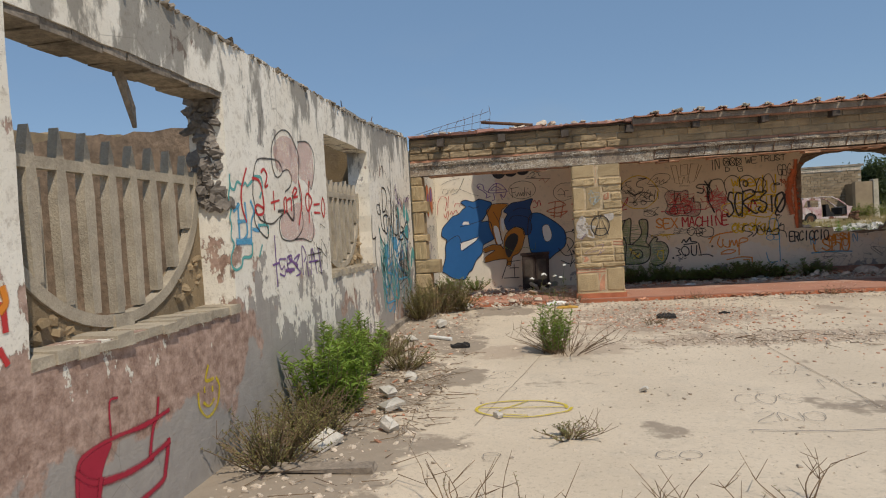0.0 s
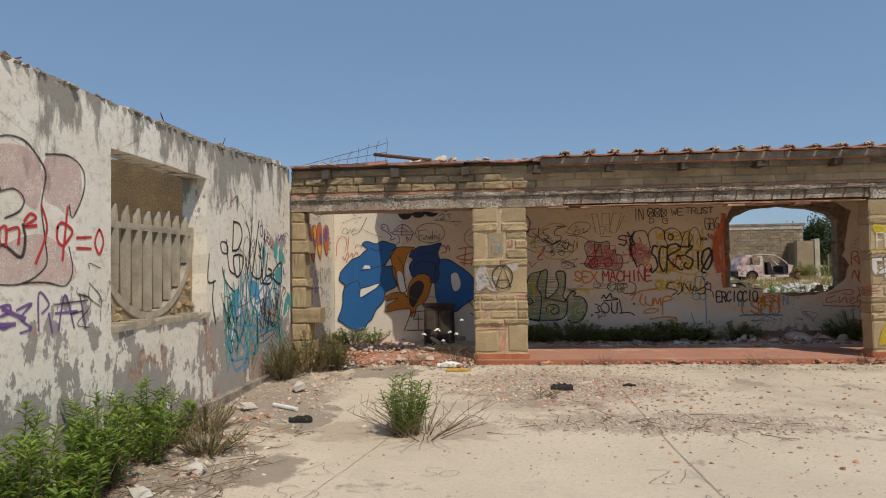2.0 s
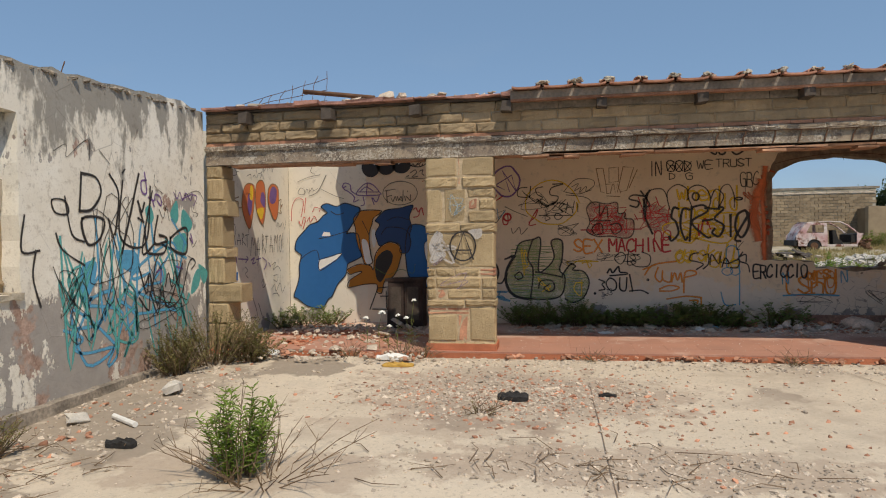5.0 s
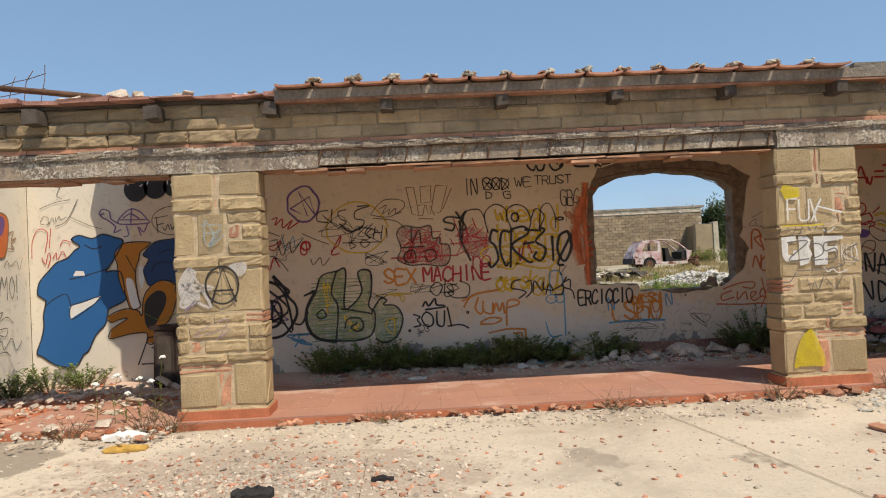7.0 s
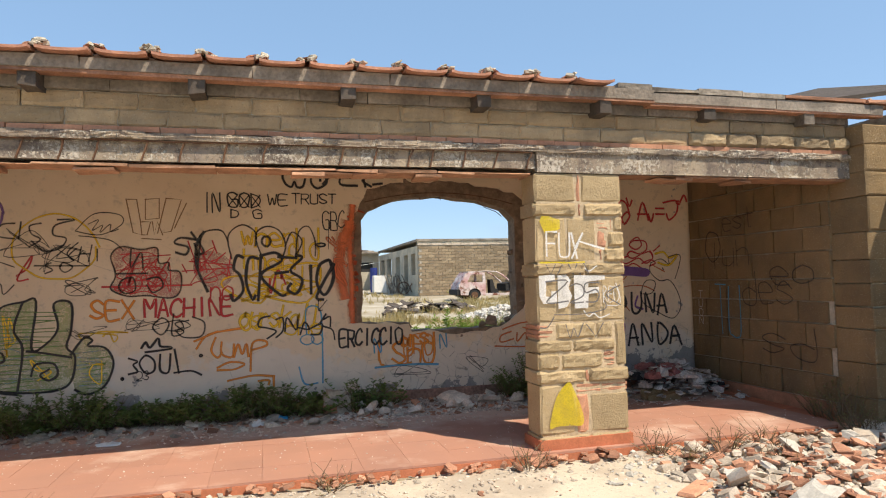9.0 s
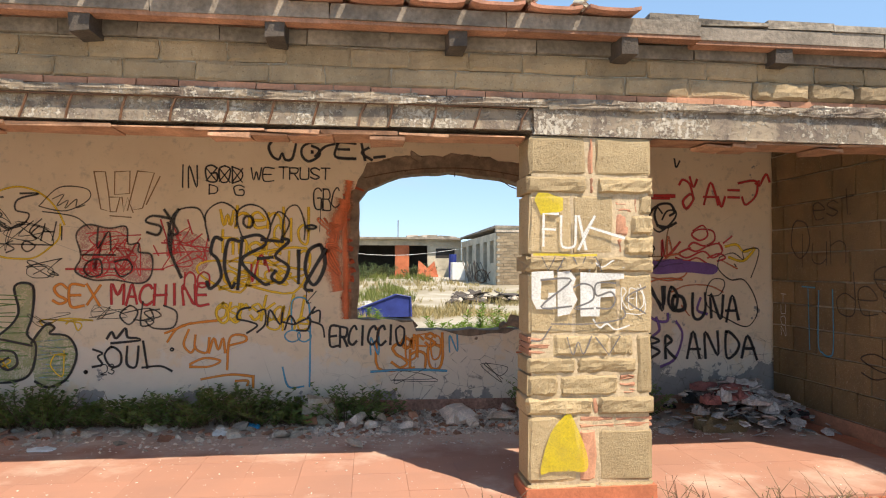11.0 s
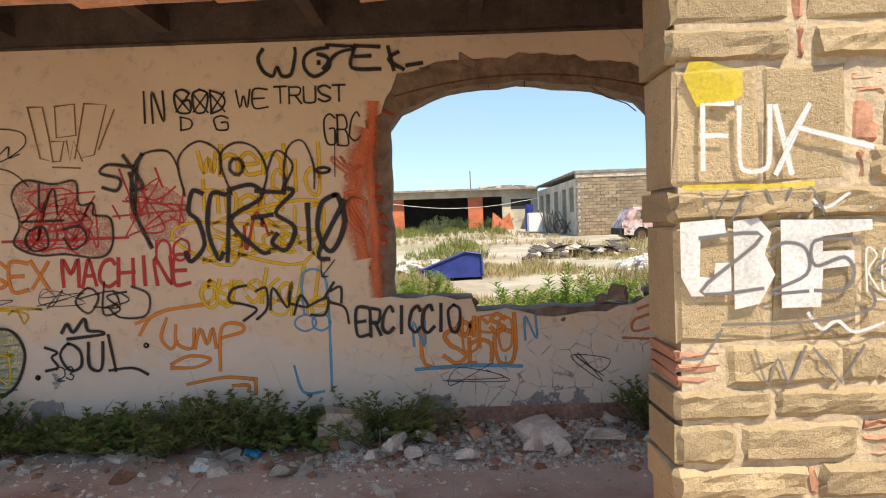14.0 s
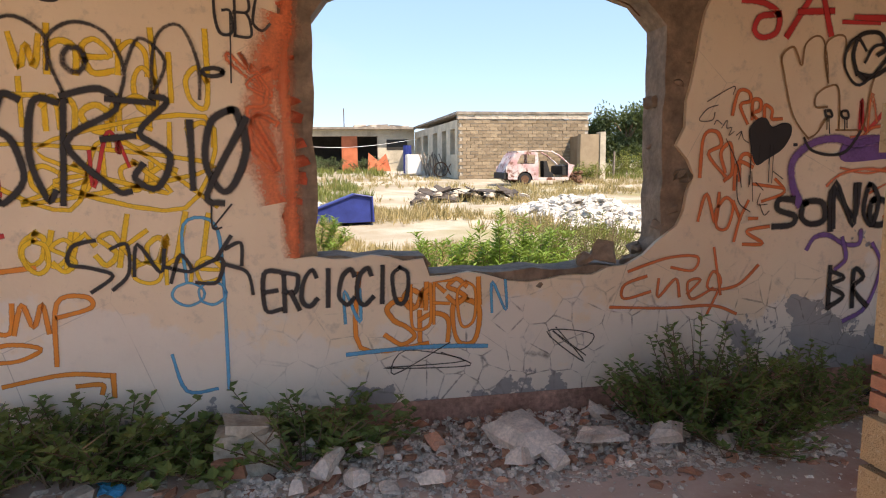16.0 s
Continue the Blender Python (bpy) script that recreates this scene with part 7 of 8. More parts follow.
for i in range(260):
    x, y = rng.uniform(3.2, 6.6), rng.uniform(25.4, 27.4)
    heap.stone((x, y, slope(y) + rng.uniform(0, 0.18)), rng.uniform(0.08, 0.25), 0.7)
tagged(heap.ob("stone_heap", M_WHITE_STONE), "low spread of pale rubble in the grass", "rubble", kind="stuff")


# ---- plants ----
def shrub(name, label, x, y, r, h, n, leaf_len, leaf_w, leaf_mat, upright=0.7, twigs=0, z=None, leaves=16, spread=1.0):
    """Stems from one root, leaves up each stem."""
    p = thing(name, label, "plant", name)
    z = (yard_z(x, y) if y < 11.5 else slope(y)) - 0.01 if z is None else z
    st, lf = Soup(), Soup()
    for i in range(n + twigs):
        a, rr = jit(math.pi), r * math.sqrt(rng.random())
        bx, by = x + 0.45 * rr * math.cos(a) * spread, y + 0.45 * rr * math.sin(a)
        hh = h * rng.uniform(0.5, 1.05) * (1 - 0.35 * rr / max(r, 0.01))
        lean = (1 - upright)
        tip = Vector((bx + rr * math.cos(a) * (0.5 + lean) + jit(0.05), by + rr * math.sin(a) * (0.5 + lean) + jit(0.05), z + hh))
        mid = Vector((bx, by, z)).lerp(tip, 0.5) + Vector((jit(0.04), jit(0.04), hh * 0.06))
        pts = curve([(bx, by, z), tuple(mid), tuple(tip)], 3)
        st.tube([tuple(q) for q in pts], 0.006, 0.002, sides=3)
        if i >= n:
            for k in range(3):
                q = pts[rng.randrange(2, len(pts))]
                st.tube([tuple(q), (q.x + jit(0.14), q.y + jit(0.14), q.z + rng.uniform(0.02, 0.16))], 0.003, 0.0015, sides=3)
            continue
        m = max(4, int(leaves * hh / h))
        for k in range(m):
            t = 0.12 + 0.88 * (k + rng.random()) / m
            f = t * (len(pts) - 1)
            q = pts[int(f)].lerp(pts[min(len(pts) - 1, int(f) + 1)], f % 1)
            b = k * 2.4 + jit(0.5)
            d = Vector((math.cos(b), math.sin(b), rng.uniform(0.2, 1.0)))
            L = leaf_len * rng.uniform(0.6, 1.15)
            lf.leaf(q, d, (0, 0, 1), L, leaf_w * rng.uniform(0.7, 1.2))
    tagged(st.ob("stem", M_STEM, p), kind="stuff")
    if lf.v:
        tagged(lf.ob("foliage", leaf_mat, p), kind="stuff")
    return p


for x, y, r, h, n in ((-2.32, 4.95, 0.29, 0.92, 26), (-2.26, 5.45, 0.27, 0.8, 24), (-2.36, 5.95, 0.28, 0.95, 24), (-2.36, 6.6, 0.26, 0.82, 20), (-2.12, 5.15, 0.22, 0.55, 14), (-2.42, 7.15, 0.22, 0.62, 14)):
    shrub("shrub", "bright green leafy shrub growing along the wall foot", x, y, r, h, n, 0.095, 0.030, M_LEAF, 0.75, 3, leaves=58)
for x, y, r, h, n in ((-2.3, 3.75, 0.38, 0.5, 26), (-2.15, 4.3, 0.32, 0.42, 22), (-2.35, 4.55, 0.25, 0.5, 12), (-1.95, 6.9, 0.3, 0.35, 14), (-2.3, 7.7, 0.25, 0.4, 12)):
    shrub("dry_scrub", "dry brownish scrub with fine twigs at the wall foot", x, y, r, h, n * 3, 0.036, 0.014, M_DRYLEAF, 0.55, 10, leaves=44)
shrub("shrub", "bright green upright shrub rooted in the paving", -0.18, 7.6, 0.27, 0.76, 34, 0.085, 0.020, M_LEAF, 0.88, 4, leaves=60)
shrub("dry_scrub", "bare brown twigs round a shrub on the paving", -0.02, 7.65, 0.60, 0.46, 4, 0.03, 0.01, M_DRYLEAF, 0.5, 34)
shrub("weed", "low green weed in a paving crack", -0.15, 4.3, 0.17, 0.14, 22, 0.035, 0.014, M_DRYLEAF, 0.35, 5, leaves=24)
for x, y in ((-0.55, 2.75), (-0.15, 2.6), (0.25, 2.8), (0.7, 2.7), (-0.85, 3.0), (1.05, 3.05)):
    shrub("dry_weed", "thin dry weed stalks standing on the paving", x, y, 0.22, 0.34, 1, 0.025, 0.009, M_DRYLEAF, 0.7, 5)
for x, y, r, h in ((-2.2, 11.0, 0.48, 0.85), (-2.4, 10.5, 0.34, 0.62), (-1.8, 11.2, 0.32, 0.5)):
    shrub("dry_scrub", "olive-green scrub where the walls meet", x, y, r, h, 70, 0.05, 0.020, M_DRYLEAF, 0.6, 14, leaves=46)
for x, y, r, h in ((-2.15, 14.0, 0.36, 0.42), (-1.75, 14.1, 0.3, 0.34), (-2.4, 13.6, 0.25, 0.32)):
    shrub("ivy_bush", "dark green bush in the porch corner", x, y, r, h, 32, 0.056, 0.034, M_IVY, 0.5, 0, 0.0, leaves=26)
for i in range(19):
    x = 1.45 + 0.225 * i + jit(0.05)
    shrub("ivy_bush", "dark green creeper along the porch wall foot", x, 14.18 + jit(0.08), rng.uniform(0.22, 0.34), rng.uniform(0.2, 0.52), 34, 0.064, 0.044, M_IVY, 0.35, 2, 0.0, leaves=24)
for x, y, r, h in ((7.55, 14.12, 0.4, 0.62), (7.95, 14.1, 0.42, 0.5), (8.3, 14.1, 0.34, 0.4), (7.3, 14.15, 0.25, 0.36), (7.6, 13.85, 0.35, 0.3)):
    shrub("ivy_bush", "dense dark bush beside the hole in the wall", x, y, r, h * 1.12, 46, 0.056, 0.034, M_IVY, 0.5, 2, 0.0, leaves=30)
for x, y, h in ((6.35, 11.45, 0.22), (7.6, 11.5, 0.2), (8.2, 11.35, 0.3), (0.1, 11.6, 0.3), (-0.6, 11.45, 0.22), (0.35, 11.5, 0.25), (2.5, 11.5, 0.1), (4.7, 11.45, 0.12), (8.7, 11.4, 0.2), (7.75, 11.2, 0.16), (8.45, 10.9, 0.15), (1.3, 9.3, 0.12), (9.7, 11.3, 0.3)):
    shrub("weed", "small dry weed at the edge of the porch", x, y, 0.18, h, 8, 0.03, 0.008, M_DRYLEAF, 0.6, 8, leaves=16)
for x, y, r, h in ((10.0, 11.75, 0.3, 0.55), (10.05, 12.1, 0.25, 0.45), (9.85, 11.45, 0.25, 0.35)):
    shrub("dry_scrub", "olive-green scrub at the end pier", x, y, r, h, 22, 0.045, 0.014, M_DRYLEAF, 0.6, 6, leaves=28)
def wildflower(x, y, h, r):
    """A tall stalk with a domed head of many tiny white florets."""
    f = thing("white_wildflower", "tall weed with a domed white flower head", "flower", "wildflowers")
    st, hd = Soup(), Soup()
    tip = Vector((x + jit(0.04), y + jit(0.03), h))
    st.tube([(x, y, -0.08), (x + jit(0.03), y, h * 0.55), tuple(tip)], 0.004, 0.0025, sides=4)
    for k in range(46):
        a, q = jit(math.pi), math.sqrt(rng.random())
        p = tip + Vector((r * q * math.cos(a), r * q * math.sin(a), r * 0.75 * (1 - q * q) + jit(0.004)))
        st.tube([tuple(tip), tuple(p)], 0.0008, sides=3) if k % 4 == 0 else None
        hd.stone(tuple(p), rng.uniform(0.012, 0.02), 0.9)
    for k in range(7):
        a = jit(math.pi)
        st.leaf((x, y, h * rng.uniform(0.1, 0.6)), (math.cos(a), math.sin(a), 0.6), (0, 0, 1), 0.12, 0.015)
    st.ob("stalk", M_GREENGRASS, f)
    hd.ob("flower_head", M_FLOWER, f, "white flower head")


for x, y, h, r in ((-0.26, 11.75, 0.47, 0.045), (-0.44, 11.72, 0.40, 0.035), (-0.04, 11.78, 0.43, 0.032), (-0.14, 11.70, 0.30, 0.025), (0.12, 11.8, 0.40, 0.03), (0.16, 11.85, 0.62, 0.028)):
    wildflower(x, y, h, r)

# beyond the hole
for x, y, r, h, n in ((6.7, 17.3, 0.5, 0.92, 46), (7.25, 17.1, 0.5, 1.0, 50), (7.7, 17.4, 0.45, 0.92, 40), (5.45, 20.4, 0.4, 0.75, 30), (5.1, 20.0, 0.3, 0.5, 20)):
    shrub("shrub", "bright green shrub outside the broken wall", x, y, r, h, n, 0.11, 0.03, M_LEAF, 0.75, 0, leaves=64)
for x, y, r, h, n in ((8.3, 17.8, 0.55, 0.95, 50), (8.8, 18.4, 0.55, 0.95, 46), (8.1, 18.6, 0.5, 0.9, 40), (9.2, 18.9, 0.5, 0.8, 36)):
    shrub("dry_scrub", "yellowing scrub outside the broken wall", x, y, r, h, n, 0.07, 0.016, M_GREENGRASS, 0.7, 18, leaves=44)


def meadow(name, label, areas, material, length, per):
    s = Soup()
    for x0, x1, y0, y1, dens in areas:
        for i in range(int(per * dens)):
            x, y = rng.uniform(x0, x1), rng.uniform(y0, y1)
            if noise.noise((x * 0.35, y * 0.35, 3.0)) < -0.08:
                continue
            z = slope(y) - 0.03
            tall = length * (0.45 + 0.9 * max(0.0, noise.noise((x * 0.9, y * 0.9, 7.0)) + 0.3))
            for k in range(5):
                b = jit(math.pi)
                L = tall * rng.uniform(0.4, 1.2)
                lean = rng.uniform(0.2, 0.9)
                d = Vector((math.cos(b) * lean, math.sin(b) * lean, 1))
                s.leaf((x + jit(0.06), y + jit(0.06), z), d, (math.cos(b), math.sin(b), 0.1), L, 0.011 + 0.0006 * (y - 14))
    return tagged(s.ob(name, material), label, "grass", kind="stuff")


meadow("dry_grass", "withered straw-coloured grass of the back yard", ((4.5, 8.6, 17.5, 23.0, 1.1), (4.3, 7.4, 19.5, 27.5, 0.9), (7.4, 9.2, 24.5, 26.5, 0.2), (9.6, 13.0, 22.0, 30.0, 0.35), (9.0, 10.2, 20, 26, 0.12), (5, 12, 26, 30, 0.18), (11.5, 18, 30, 36, 0.7), (4, 11, 33, 42, 0.3), (17.5, 30, 25, 40, 1.6), (-6, 4, 16, 40, 0.8)), M_GRASS, 0.32, 1500)
meadow("green_grass", "patchy greenish weeds of the back yard", ((4.5, 7.0, 28, 36, 0.4), (17.8, 32, 36, 46, 1.6), (2, 9, 42, 50, 0.8), (9.2, 10.6, 20, 22.0, 0.15)), M_GREENGRASS, 0.45, 1300)
for x, y, h in ((5.7, 47.5, 1.1), (6.5, 48.3, 0.9), (9.0, 49.2, 1.0), (8.4, 49.4, 0.8), (5.2, 45.0, 1.0), (17.0, 37.2, 0.95), (16.7, 37.3, 0.7), (13.4, 36.2, 0.6), (19.5, 40.0, 1.5), (20.8, 41.0, 1.4)):
    shrub("yard_bush", "dull green bush in the weedy back yard", x, y, 0.75, h, 40, 0.16, 0.06, M_OLIVE if y > 44 else M_GREENGRASS, 0.6, 0, leaves=22)


def tree(x, y, h, r):
    t = thing("tree", "bushy grey-green tree behind the outbuilding", "tree", "trees")
    z = slope(y)
    tr, cr = Soup(), Soup()
    tr.tube([(x, y, z - 0.1), (x + 0.1, y, z + h * 0.3), (x - 0.1, y + 0.1, z + h * 0.6)], 0.2, 0.09, sides=8)
    for i in range(13):
        a = i * 2.4
        e = (x + r * 0.75 * math.cos(a) * rng.uniform(0.5, 1), y + r * 0.75 * math.sin(a), z + h * rng.uniform(0.25, 0.92))
        tr.tube([(x, y, z + h * rng.uniform(0.2, 0.5)), ((x + e[0]) / 2, (y + e[1]) / 2, e[2] - 0.3), e], 0.07, 0.02, sides=5)
        for k in range(420):
            p = Vector(e) + Vector((rng.gauss(0, 0.36), rng.gauss(0, 0.36), rng.gauss(0, 0.34))) * r * 0.62
            cr.leaf(p, (jit(1), jit(1), jit(1) + 0.2), (0, 0, 1), rng.uniform(0.18, 0.36), rng.uniform(0.09, 0.16))
    tr.ob("trunk", M_STEM, t)
    cr.ob("crown", M_OLIVE, t)
    return t


tree(23.9, 47.5, 3.5, 1.7)
tree(26.0, 49.5, 3.2, 1.7)
tree(22.8, 50.0, 3.0, 1.4)
far_trees = Soup()
for i in range(1600):
    x = rng.uniform(14, 75)
    y = rng.uniform(80, 92)
    far_trees.leaf((x, y, slope(60) + rng.uniform(0, 1.7) * (0.6 + 0.5 * noise.noise((x * 0.2, 0, 0)))), (jit(1), jit(1), 0.6), (0, 0, 1), rng.uniform(0.5, 1.0), rng.uniform(0.25, 0.5))
tagged(far_trees.ob("far_scrub", M_OLIVE), "distant belt of low scrub", "scrub", kind="stuff")
post = thing("fence_post", "weathered fence post among the weeds", "post")
s = Soup()
s.tube([(19.0, 39.0, slope(39) - 0.1), (19.02, 39.0, slope(39) + 1.2)], 0.06, 0.05, sides=7)
s.ob("post", M_TIMBER, post)

# ---- rubble ----
def scatter(name, label, material, n, where, size, lift=0.0, flat=0.7, shard=False):
    s = Soup()
    for i in range(n):
        x, y, z = where()
        k = rng.uniform(*size)
        k = size[0] + (k - size[0]) * rng.random()
        if shard:
            s.shard((x, y, z + k * 0.08 + lift), k, rng.uniform(0.012, 0.03))
        else:
            s.stone((x, y, z + k * 0.12 + lift), k, flat)
    return tagged(s.ob(name, material), label, "rubble", kind="stuff")


def in_box(x0, x1, y0, y1, zf=None, gauss=False):
    def pick():
        while True:
            x = rng.gauss((x0 + x1) / 2, (x1 - x0) / 4) if gauss else rng.uniform(x0, x1)
            y = rng.gauss((y0 + y1) / 2, (y1 - y0) / 4) if gauss else rng.uniform(y0, y1)
            if x > -2.6:
                return x, y, (zf(x, y) if zf else yard_z(x, y))
    return pick


def porch(x, y):
    return 0.0


def mound(cx, cy, rx, ry, h, base):
    def f(x, y):
        d = ((x - cx) / rx) ** 2 + ((y - cy) / ry) ** 2
        return base + h * max(0.0, 1 - d) * rng.uniform(0.5, 1.0)
    return f


scatter("gravel", "small stones strewn over the paving", M_RUBBLE, 2400, in_box(-2.5, 9.5, 3.5, 11.4), (0.008, 0.045))
scatter("gravel", "gravel and mortar crumbs in a worn patch", M_RUBBLE, 3200, in_box(0.0, 3.2, 8.9, 10.9, None, True), (0.008, 0.055))
scatter("gravel", "brick crumbs in a worn patch", M_RUBBLE_RED, 1100, in_box(0.0, 3.2, 8.7, 11.0, None, True), (0.008, 0.055))
scatter("gravel", "gravel swept against a patch of twigs", M_RUBBLE, 1700, in_box(0.7, 4.6, 7.5, 8.6, None, True), (0.008, 0.05))
scatter("gravel", "brick crumbs on the paving", M_RUBBLE_RED, 350, in_box(2.0, 6.5, 6.0, 11.2), (0.01, 0.06))
scatter("gravel", "gravel along the wall foot", M_RUBBLE, 1600, in_box(-2.58, -1.3, 3.0, 10.8), (0.01, 0.07))
scatter("gravel", "brick crumbs along the wall foot", M_RUBBLE_RED, 200, in_box(-2.55, -1.5, 4.0, 11.2), (0.015, 0.09))
scatter("gravel", "mortar crumbs along the porch edge", M_RUBBLE, 1300, in_box(-0.5, 7.6, 11.0, 11.55), (0.008, 0.06))
scatter("tile_shards", "broken red tile along the porch edge", M_RUBBLE_RED, 120, in_box(1.4, 7.2, 11.42, 11.62, lambda x, y: -0.04), (0.05, 0.2), shard=True)
scatter("tile_shards", "heaped red tile shards in the fallen bay", M_RUBBLE_RED, 170, in_box(-2.3, 0.35, 11.2, 13.2, mound(-1.5, 12.0, 1.2, 1.0, 0.05, -0.04)), (0.04, 0.24), shard=True)
scatter("gravel", "mortar rubble in the fallen bay", M_RUBBLE, 700, in_box(-2.4, 0.4, 11.0, 14.2, mound(-1.0, 13.2, 1.7, 1.2, 0.08, -0.02)), (0.015, 0.10))
scatter("rubble_field", "broken stone spread before the porch", M_RUBBLE, 2200, in_box(7.35, 10.6, 8.9, 11.65, mound(9.2, 10.9, 2.0, 1.3, 0.08, -0.10)), (0.02, 0.17))
scatter("tile_shards", "broken roof tiles spread before the porch", M_RUBBLE_RED, 900, in_box(7.4, 10.8, 8.8, 11.65, mound(9.2, 10.9, 2.0, 1.3, 0.10, -0.09)), (0.05, 0.26), shard=True)
scatter("gravel", "crumbs before the porch", M_WHITE_STONE, 500, in_box(6.8, 9.6, 9.6, 11.6), (0.015, 0.07))
scatter("rubble_field", "grey rubble fallen from the hole in the wall", M_DEBRIS, 4600, in_box(4.9, 8.1, 13.6, 14.42, mound(6.5, 14.5, 1.9, 0.8, 0.06, 0.0)), (0.008, 0.055), flat=0.95)
scatter("gravel", "brick crumbs in the fallen rubble", M_RUBBLE_RED, 260, in_box(5.0, 8.0, 13.5, 14.4, mound(6.5, 14.45, 1.9, 0.8, 0.09, 0.0)), (0.015, 0.10))
scatter("gravel", "dust and crumbs on the porch floor", M_DEBRIS, 3400, in_box(1.3, 9.8, 13.2, 14.4, porch), (0.006, 0.04))
scatter("gravel", "crumbs on the porch floor", M_DEBRIS, 700, in_box(1.3, 9.8, 11.8, 13.4, porch), (0.004, 0.018))
scatter("tile_shards", "brick pieces under the creeper", M_RUBBLE_RED, 60, in_box(1.4, 5.6, 13.55, 14.1, porch), (0.05, 0.22), shard=True)
scatter("gravel", "stones under the creeper", M_RUBBLE, 90, in_box(1.4, 5.0, 13.5, 14.1, porch), (0.05, 0.2))


def single(name, label, x, y, z, s, material, flat=0.8, category="stone", group=""):
    k = Soup()
    k.stone((0, 0, 0), s, flat)
    low = min(v[2] for v in k.v)
    ob = mesh_ob(name, [(a, b, c - low) for a, b, c in k.v], k.f, material)
    ob.location = (x, y, z)
    return tagged(ob, label, category, group or name)


for i in range(18):
    x, y = rng.uniform(5.2, 8.0), rng.uniform(13.7, 14.25)
    single("rubble_stone", "grey lump of broken masonry on the porch floor", x, y, 0.05 * max(0, (y - 13.6)), rng.uniform(0.06, 0.14), M_DEBRIS, 0.95)
for x, y, s in ((6.42, 13.98, 0.25), (6.85, 13.92, 0.22), (7.2, 13.9, 0.17), (5.62, 14.02, 0.17), (5.42, 13.9, 0.15)):
    single("rubble_slab", "broken lump of concrete on the rubble", x, y, 0.02, s, M_DEBRIS, 0.7)
for i in range(46):
    x, y = rng.uniform(7.6, 10.4), rng.uniform(9.3, 11.5)
    single("rubble_stone", "pale broken block lying before the porch", x, y, yard_z(x, y) + 0.01, rng.uniform(0.10, 0.24), M_WHITE_STONE if i % 2 else M_RUBBLE, 0.6)
for i in range(7):
    x, y = rng.uniform(-2.2, 0.2), rng.uniform(11.5, 13.6)
    single("rubble_stone", "broken block in the fallen bay", x, y, 0.0, rng.uniform(0.10, 0.24), M_RUBBLE, 0.5)
for x, y, s in ((-1.72, 5.15, 0.24), (-1.85, 5.6, 0.14), (-2.0, 4.1, 0.2), (-1.75, 6.3, 0.15), (-1.6, 4.5, 0.16), (0.62, 5.6, 0.07), (-0.72, 4.85, 0.08), (-2.2, 8.6, 0.2), (-1.9, 9.6, 0.24)):
    single("rubble_stone", "pale stone lying on the dirt by the wall", x, y, yard_z(x, y), s, M_WHITE_STONE, 0.8)
blk = thing("masonry_lump", "fallen lump of brick masonry with mortar", "masonry")
mesh_ob("mortar", box_v(4.87, 5.19, 13.98, 14.18, 0.0, 0.22, 0.035), BOX_F, M_MORTAR, blk)
mesh_ob("mortar", box_v(4.90, 5.12, 13.99, 14.17, 0.17, 0.28, 0.04), BOX_F, M_MORTAR, blk)
mesh_ob("brick", box_v(4.87, 5.02, 13.93, 14.10, 0.02, 0.11, 0.02), BOX_F, M_BRICK, blk, "broken red brick")

# ---- small finds ----
for x, y, L, turn in ((6.66, 10.2, 0.5, -70), (6.82, 10.05, 0.42, -62), (7.35, 10.6, 0.4, 30)):
    bm = bmesh.new()
    bmesh.ops.create_cube(bm, size=1.0, matrix=pose(0, 0, 0.02) @ Matrix.Diagonal((L, 0.13, 0.036, 1)))
    bmesh.ops.bevel(bm, geom=list(bm.edges), offset=0.012, segments=1, affect="EDGES")
    for v in bm.verts:
        v.co += Vector((jit(0.012), jit(0.008), jit(0.006)))
    piece = part("clay_edging", bm, M_BRICK)
    piece.matrix_basis = pose(x, y, yard_z(x, y), jit(4), jit(3), turn)
    tagged(piece, "fallen length of red clay edging on the paving", "edging", "fallen edging")
twigs = Soup()
for i in range(90):
    x, y = (rng.gauss(2.3, 0.8), rng.gauss(8.0, 0.28)) if i % 2 else (rng.uniform(-2.4, -1.3), rng.uniform(4.2, 8.0))
    a = jit(math.pi)
    L = rng.uniform(0.1, 0.45)
    twigs.tube([(x, y, yard_z(x, y) + 0.012), (x + L * 0.5 * math.cos(a), y + L * 0.5 * math.sin(a), yard_z(x, y) + rng.uniform(0.015, 0.06)), (x + L * math.cos(a + 0.3), y + L * math.sin(a + 0.3), yard_z(x, y) + 0.02)], 0.005, 0.002, sides=3)
for i in range(260):
    x, y = rng.uniform(-2.5, -1.25), rng.gauss(5.4, 1.1)
    a = jit(math.pi)
    L = rng.uniform(0.08, 0.35)
    z = yard_z(x, y) + rng.uniform(0.01, 0.06)
    twigs.tube([(x, y, z), (x + L * math.cos(a), y + L * math.sin(a), z + jit(0.03))], 0.004, 0.002, sides=3)
tagged(twigs.ob("twigs", M_STEM), "dry twigs scattered on the paving", "twig", kind="stuff")


